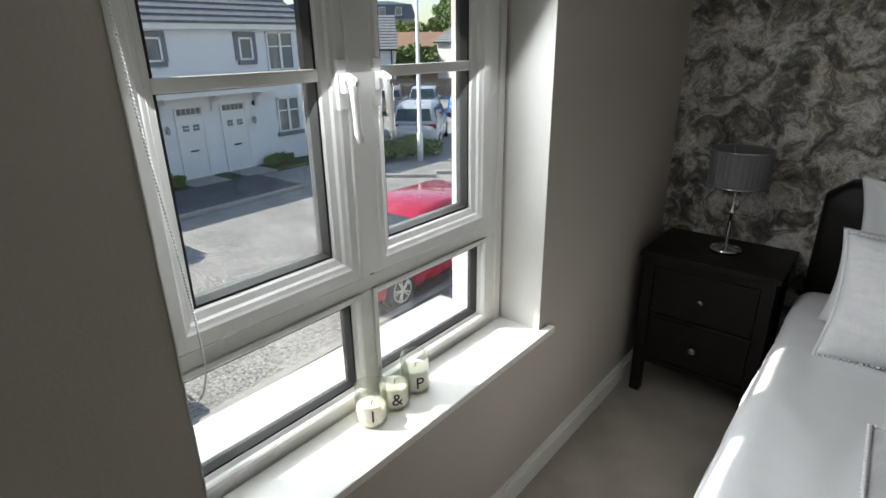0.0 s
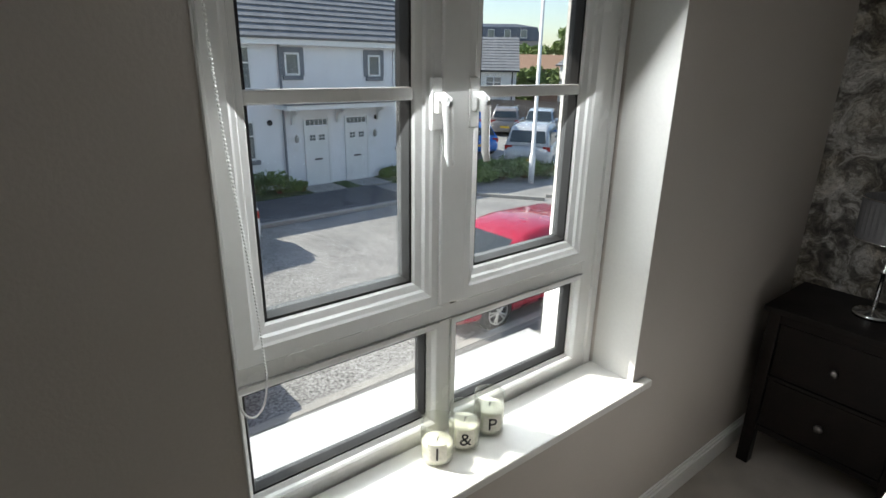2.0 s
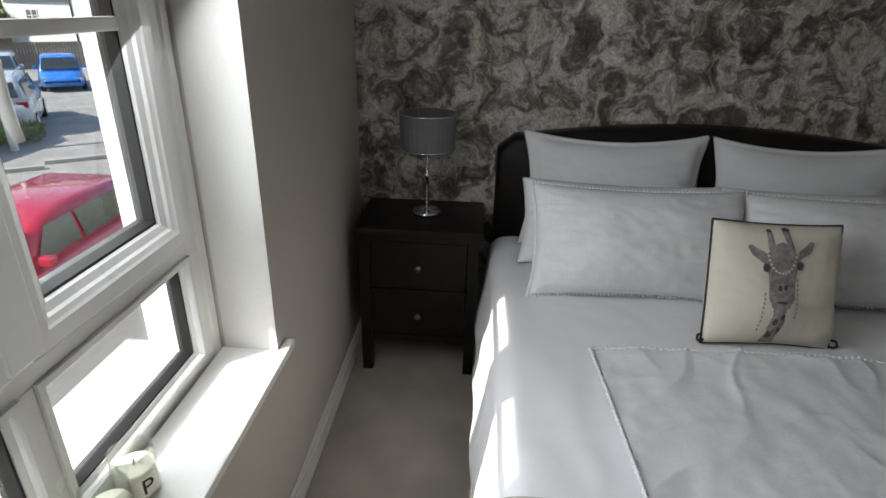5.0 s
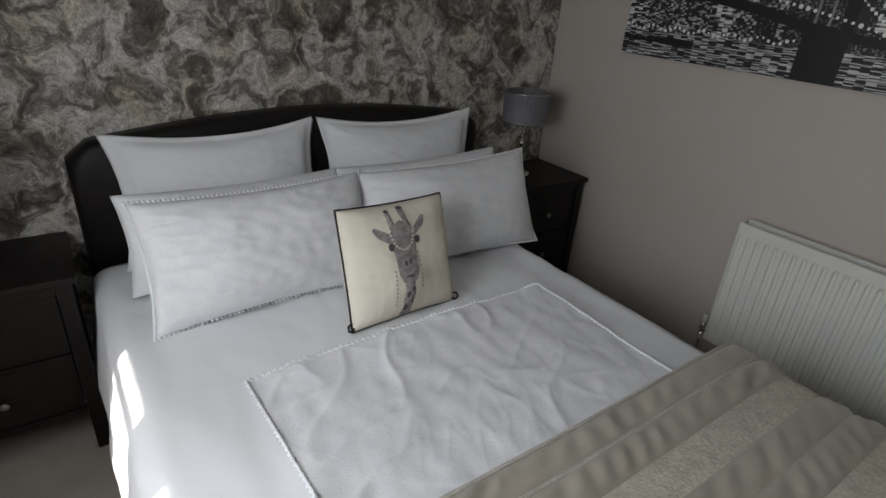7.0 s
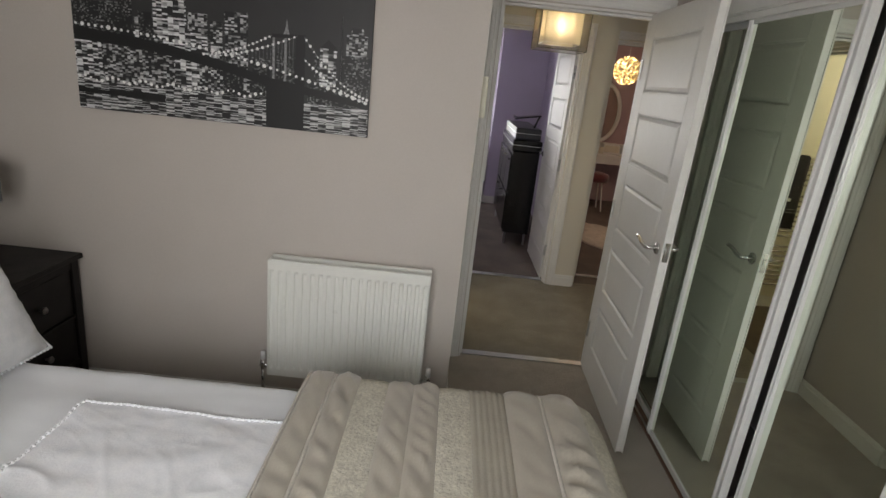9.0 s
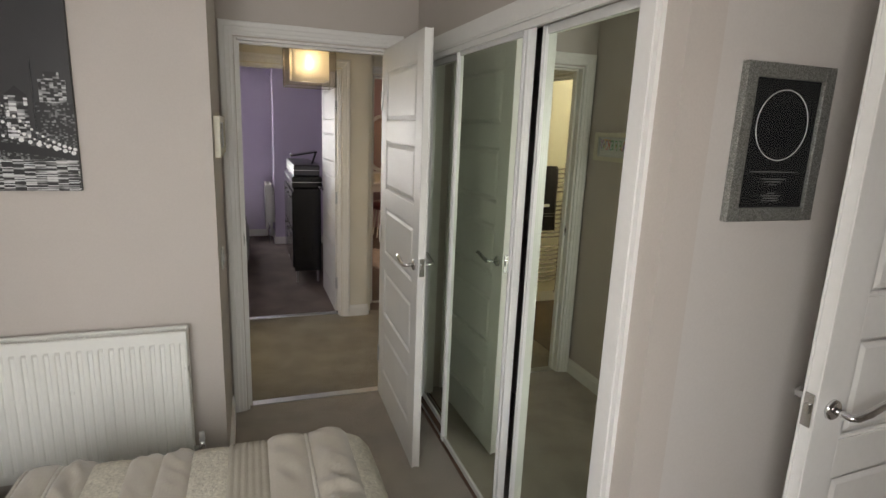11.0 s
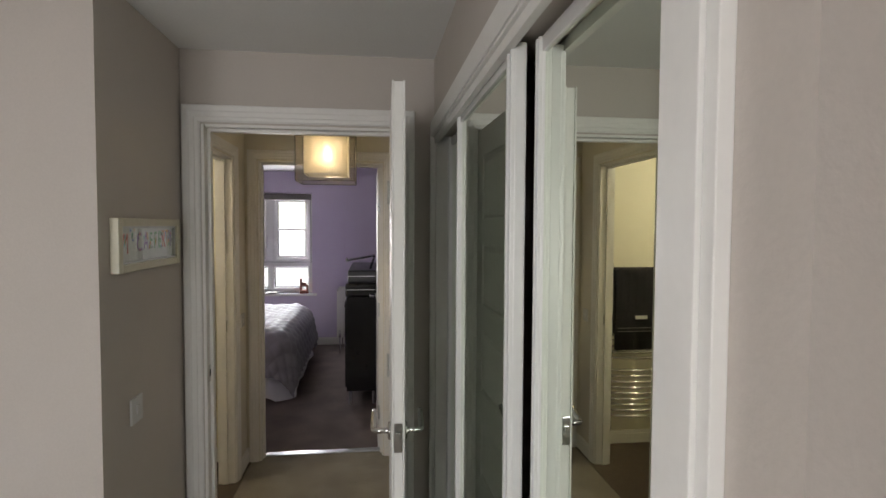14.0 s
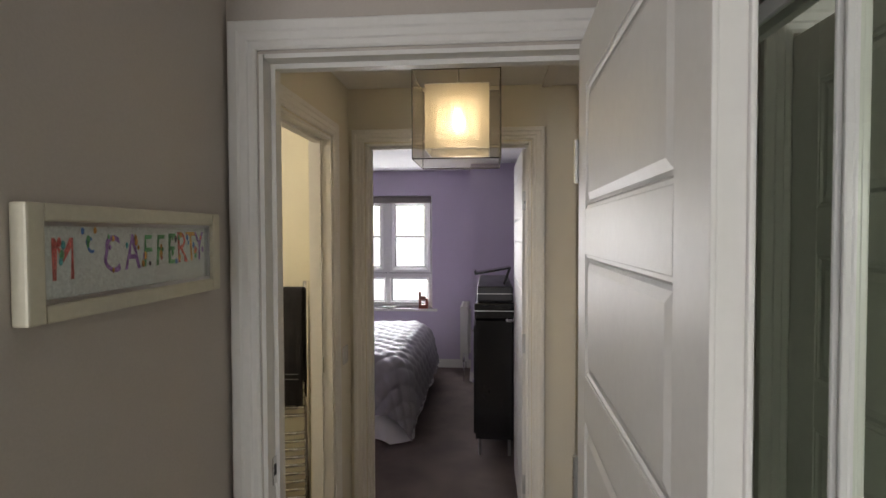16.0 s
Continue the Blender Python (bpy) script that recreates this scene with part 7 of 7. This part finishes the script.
    if kind == "suv":
        for s in (-1, 1):
            bm = bmesh.new()
            tube(bm, [(tail[1] + 0.2, s * w * 0.68, H + 0.01), (tail[1] + 0.3, s * w * 0.68, H + 0.06), (0.2, s * w * 0.68, H + 0.06), (0.35, s * w * 0.68, H)], 0.018, 6)
            part("roof_rail", bm, M_STEEL, root)
    return root


def paint(name, c):
    return mat(name, c, tuple(v * 0.9 for v in c), 3, 0.28, coat=0.8, fine=0.03)


P_RED, P_WHITE, P_SILVER, P_BLUE, P_BRONZE, P_PALE = paint("red_car_paint", (0.42, 0.012, 0.04)), paint("white_car_paint", (0.78, 0.79, 0.8)), paint("silver_car_paint", (0.45, 0.47, 0.5)), paint("blue_car_paint", (0.02, 0.17, 0.60)), paint("bronze_car_paint", (0.22, 0.20, 0.19)), paint("pale_blue_car_paint", (0.42, 0.48, 0.54))
car("white parked car by the far kerb", pose(-11.45, -0.35, GZ, 0, 0, -90), P_WHITE, 4.6, 1.85, 1.62, 1.0, "suv")
car("red parked hatchback below the window", pose(-5.55, 4.55, GZ, 0, 0, -90), P_RED, 4.2, 1.75, 1.46, 0.90)
car("red parked car with red edged wheels below the window", pose(-5.75, -2.45, GZ, 0, 0, 90), P_RED, 4.1, 1.75, 1.46, 0.90, rim=mat("red_rim_edge", (0.3, 0.02, 0.02), None, 8, 0.4))
car("silver parked off-road car behind the hedge", pose(-14.5, 15.6, GZ, 0, 0, 122), P_SILVER, 4.7, 1.9, 1.8, 1.12, "suv")
car("blue parked hatchback beside the silver car", pose(-19.0, 15.6, GZ, 0, 0, 160), P_BLUE, 4.2, 1.8, 1.45, 0.9)
car("bronze parked car in the far row", pose(-23.0, 22.8, GZ, 0, 0, 130), P_BRONZE, 4.3, 1.8, 1.6, 1.0, "suv")
car("pale blue parked car in the far row", pose(-21.0, 23.6, GZ, 0, 0, -55), P_PALE, 4.3, 1.8, 1.55, 0.95)
car("blue parked car in the far row", pose(-25.3, 22.0, GZ, 0, 0, 130), P_BLUE, 4.2, 1.8, 1.5, 0.92)
car("blue parked car at the end of the far row", pose(-18.6, 24.4, GZ, 0, 0, -55), P_BLUE, 4.2, 1.8, 1.5, 0.92)


# ---- lamp post, fence, hedges, trees, far buildings ----
lp_ = thing("street_lamp", "tall pale grey street lamp post at the parking bay", "street lamp", (-12.0, 12.5, GZ))
bm = bmesh.new()
tube(bm, [(0, 0, 0), (0, 0, 1.0), (0, 0, 1.02), (0, 0, 6.2)], [0.11, 0.11, 0.075, 0.055], 12)
part("post", bm, M_UPVC, lp_, smooth=True)
bm = bmesh.new()
box(bm, -0.6, 0.05, -0.1, 0.1, 6.15, 6.27)
part("lantern", bm, M_BAND, lp_, bevel=0.03)

M_LEAF = [mat("leaf_green_a", (0.13, 0.20, 0.05), (0.17, 0.23, 0.07), 4, 0.7, fine=0.3), mat("leaf_green_b", (0.10, 0.16, 0.05), (0.14, 0.19, 0.07), 4, 0.7, fine=0.3), mat("leaf_yellow_green", (0.17, 0.22, 0.06), (0.13, 0.18, 0.05), 4, 0.7, fine=0.3)]


def leaves(bm, centre, rad, n, size, rg):
    for _ in range(n):
        d = Vector((rg.gauss(0, 1), rg.gauss(0, 1), rg.gauss(0, 1))).normalized() * (rg.random() ** 0.4)
        c = Vector(centre) + Vector((d.x * rad[0], d.y * rad[1], d.z * rad[2]))
        u = Vector((rg.gauss(0, 1), rg.gauss(0, 1), rg.gauss(0, 1))).normalized()
        v = u.orthogonal().normalized()
        s = size * (0.6 + 0.8 * rg.random())
        bm.faces.new([bm.verts.new(c + u * a * s + v * b * s) for a, b in ((-1, 0), (-0.2, 0.5), (1, 0), (-0.2, -0.5))])


def shrub(name, label, p, rad, n, size, mi, seed):
    t = thing(name, label, "shrub", p)
    rg = random.Random(seed)
    bm = bmesh.new()
    for k in range(7):
        a = rg.random() * 6.28
        tube(bm, [(0, 0, 0), (rad[0] * 0.5 * math.cos(a), rad[1] * 0.5 * math.sin(a), rad[2])], [0.02, 0.006], 5)
    part("stems", bm, M_REDWOOD, t)
    bm = bmesh.new()
    for k in range(9):
        c = (rg.uniform(-0.7, 0.7) * rad[0], rg.uniform(-0.7, 0.7) * rad[1], rad[2] * rg.uniform(0.6, 1.2))
        leaves(bm, c, (rad[0] * 0.45, rad[1] * 0.45, rad[2] * 0.6), n // 9, size, rg)
    tagged(part("leaves", bm, M_LEAF[mi], t), kind="stuff")
    return t


for k, (x, y) in enumerate(((-13.2, 11.2), (-13.0, 12.1), (-12.8, 13.0), (-12.5, 13.9), (-13.9, 12.3), (-13.6, 13.4))):
    shrub("hedge_shrub", "low green hedge shrub by the parking bay", (x, y, GZ), (0.7, 0.7, 0.42), 900, 0.07, k % 2, 20 + k)
for k, (x, y, r) in enumerate(((-15.4, 3.6, 0.6), (-15.4, 4.5, 0.6), (-15.2, 2.6, 0.5), (-15.3, 5.2, 0.35), (-15.6, 9.2, 0.35), (-15.6, 8.8, 0.3))):
    shrub("front_garden_shrub", "straggly green shrub before the terrace", (x, y, GZ), (r, r, r * 0.8), 700, 0.05, (k + 1) % 2, 40 + k)


def tree(p, h, r, mi, seed):
    t = thing("tree", "leafy green tree behind the houses", "tree", p, "trees behind the houses")
    rg = random.Random(seed)
    bm = bmesh.new()
    tube(bm, [(0, 0, 0), (0.1, 0, h * 0.3), (0.0, 0.1, h * 0.6), (0.1, 0, h * 0.9)], [0.28, 0.2, 0.12, 0.04], 8)
    for k in range(8):
        a, z = rg.random() * 6.28, h * rg.uniform(0.25, 0.75)
        tube(bm, [(0, 0, z), (r * 0.4 * math.cos(a), r * 0.4 * math.sin(a), z + h * 0.1), (r * 0.8 * math.cos(a), r * 0.8 * math.sin(a), z + h * 0.18)], [0.09, 0.05, 0.02], 5)
    part("trunk", bm, mat("grey_bark", (0.09, 0.075, 0.06), None, 8, 0.9) if "grey_bark" not in bpy.data.materials else bpy.data.materials["grey_bark"], t)
    bm = bmesh.new()
    for k in range(22):
        a, q = rg.random() * 6.28, rg.random() ** 0.5
        z = h * rg.uniform(0.3, 1.0)
        k_ = r * (1.0 - 0.55 * abs(z / h - 0.5))
        leaves(bm, (k_ * q * math.cos(a), k_ * q * math.sin(a), z), (r * 0.3, r * 0.3, r * 0.24), 150, 0.22, rg)
    tagged(part("crown", bm, M_LEAF[mi], t), kind="stuff")


for k, (x, y, h, r, mi) in enumerate(((-46, 44, 5.2, 2.4, 0), (-50, 52, 6.0, 2.8, 0), (-46, 53, 6.5, 2.8, 2), (-54, 48, 5.6, 2.6, 1), (-46, 60, 8.6, 3.4, 0), (-38, 52, 8.0, 3.0, 1), (-36, 35.5, 4.2, 2.0, 2), (-34, 38, 3.8, 2.0, 2), (-40, 60, 10, 4, 0), (-60, 46, 5.5, 2.6, 0))):
    tree((x, y, GZ), h, r, mi, 60 + k)


def plain_house(name, label, p, rot, w, d, eave, ridge, wmat, rmat, wins):
    t = thing(name, label, "house")
    t.matrix_world = pose(*p, 0, 0, rot)
    boxes("wall", [(-d, 0, -w / 2, w / 2, 0, eave)], wmat, t)
    r = new("roof")
    r.parent = t
    tiled_roof(r, 0.3, eave - 0.05, -d / 2, ridge, -w / 2 - 0.2, w / 2 + 0.2, 12, rmat)
    tiled_roof(r, -d - 0.3, eave - 0.05, -d / 2, ridge, -w / 2 - 0.2, w / 2 + 0.2, 3, rmat)
    bm = bmesh.new()
    rings(bm, [[Vector((0, y, eave)), Vector((-d, y, eave)), Vector((-d / 2, y, ridge))] for y in (-w / 2, w / 2)])
    part("gable", bm, wmat, t)
    boxes("gutter", [(0.3, 0.38, -w / 2 - 0.2, w / 2 + 0.2, eave - 0.12, eave - 0.02)], M_BLACK, t)
    bm = bmesh.new()
    tube(bm, [(0.06, w / 2 - 0.3, 0), (0.06, w / 2 - 0.3, eave - 0.1)], 0.05, 6)
    part("downpipe", bm, M_BLACK, t)
    q = new("windows")
    q.parent = t
    for y0, y1, z0, z1 in wins:
        facade_window(q, 0.0, y0, y1, z0, z1)
    return t


plain_house("detached_house", "white rendered house with grey tiled roof beyond the car park", (-31.2, 27.2, GZ), -45, 7.0, 7, 3.55, 6.0, M_RENDER, M_SLATE, [(1.2, 2.4, 2.0, 3.1), (1.0, 2.6, 0.3, 1.5), (-1.5, -0.3, 2.0, 3.1)])
plain_house("corner_house", "white rendered house at the edge of the view", (-29.2, 38.6, GZ), -100, 6, 7, 4.0, 6.2, M_RENDER, M_SLATE, [(-1.2, -0.2, 2.0, 3.1)])
bb = thing("brown_building", "brown clad building with shallow pitched roof", "building")
bb.matrix_world = pose(-39.0, 42.5, GZ, 0, 0, -42)
M_BROWN = mat("brown_cladding", (0.16, 0.10, 0.075), (0.13, 0.08, 0.06), 3, 0.8)
boxes("wall", [(-8, 0, -1.2, 9, 0, 3.6)], M_BROWN, bb)
bm = bmesh.new()
rings(bm, [[Vector((0.3, y, 3.55)), Vector((-8.3, y, 3.55)), Vector((-4, y, 5.0))] for y in (-1.5, 9.3)])
part("roof", bm, mat("orange_brown_roof", (0.28, 0.17, 0.11), None, 3, 0.8), bb)
boxes("lean_to", [(-4, 0, -3.2, -1.2, 0, 2.9)], M_BROWN, bb)
fl = thing("apartment_building", "distant grey apartment block with dark mansard roof", "building")
fl.matrix_world = pose(-75.5, 76.0, GZ, 0, 0, -44)
boxes("wall", [(-12, 0, -16, 7, 0, 8.0)], mat("pinkish_grey_render", (0.33, 0.30, 0.30), None, 2, 0.9), fl)
bm = bmesh.new()
rings(bm, [[Vector((0.4, -16.4, 8.0)), Vector((0.4, 7.4, 8.0)), Vector((-12.4, 7.4, 8.0)), Vector((-12.4, -16.4, 8.0))], [Vector((-0.4, -15.6, 10.4)), Vector((-0.4, 6.6, 10.4)), Vector((-11.6, 6.6, 10.4)), Vector((-11.6, -15.6, 10.4))], [Vector((-5, -12, 11.2)), Vector((-5, 3, 11.2)), Vector((-7, 3, 11.2)), Vector((-7, -12, 11.2))]])
part("mansard_roof", bm, mat("blue_grey_slate", (0.07, 0.085, 0.11), None, 3, 0.7), fl)
fq = new("windows")
fq.parent = fl
for k in range(7):
    for z in (2.2, 5.4, 8.5):
        facade_window(fq, 0.02 if z < 8 else 0.22, -14.5 + 3.0 * k, -13.3 + 3.0 * k, z, z + 1.4, cross=False)
fence = thing("fence", "weathered timber fence behind the car park", "fence", (-27.4, 28.4, GZ))
fence.rotation_euler = (0, 0, radians(42))
M_FENCE = mat("weathered_timber", (0.20, 0.16, 0.13), (0.15, 0.12, 0.10), 6, 0.9)
me_ = bpy.data.meshes.new("board")
bm = bmesh.new()
box(bm, -0.07, 0.07, -0.012, 0.012, 0, 1.5)
bm.to_mesh(me_)
bm.free()
me_.materials.append(M_FENCE)
for k in range(90):
    o = new("board", me_)
    o.parent = fence
    o.location = (-7 + 0.155 * k, 0, 0)
for z in (0.4, 1.2):
    boxes("rail", [(-7, 7, 0.013, 0.06, z, z + 0.09)], M_FENCE, fence)
shed = thing("shed", "small pale shed with a dark roof beyond the fence", "shed", (-31.5, 29.5, GZ))
shed.rotation_euler = (0, 0, radians(45))
boxes("wall", [(-1, 1, -1, 1, 0, 1.7)], M_RENDER, shed)
bm = bmesh.new()
rings(bm, [[Vector((-1.2, y, 1.65)), Vector((1.2, y, 1.65)), Vector((0, y, 2.4))] for y in (-1.2, 1.2)])
part("roof", bm, M_SLATE, shed)

STREET = Matrix.Translation((0.78, -2.55, 0.4)) @ Matrix.Rotation(radians(2.0), 4, "Z") @ Matrix.Translation((-0.78, 2.55, 0))
bpy.context.view_layer.update()
for ob in [o for o in scene.objects if o.parent is None and o not in _house]:
    ob.matrix_world = STREET @ ob.matrix_world
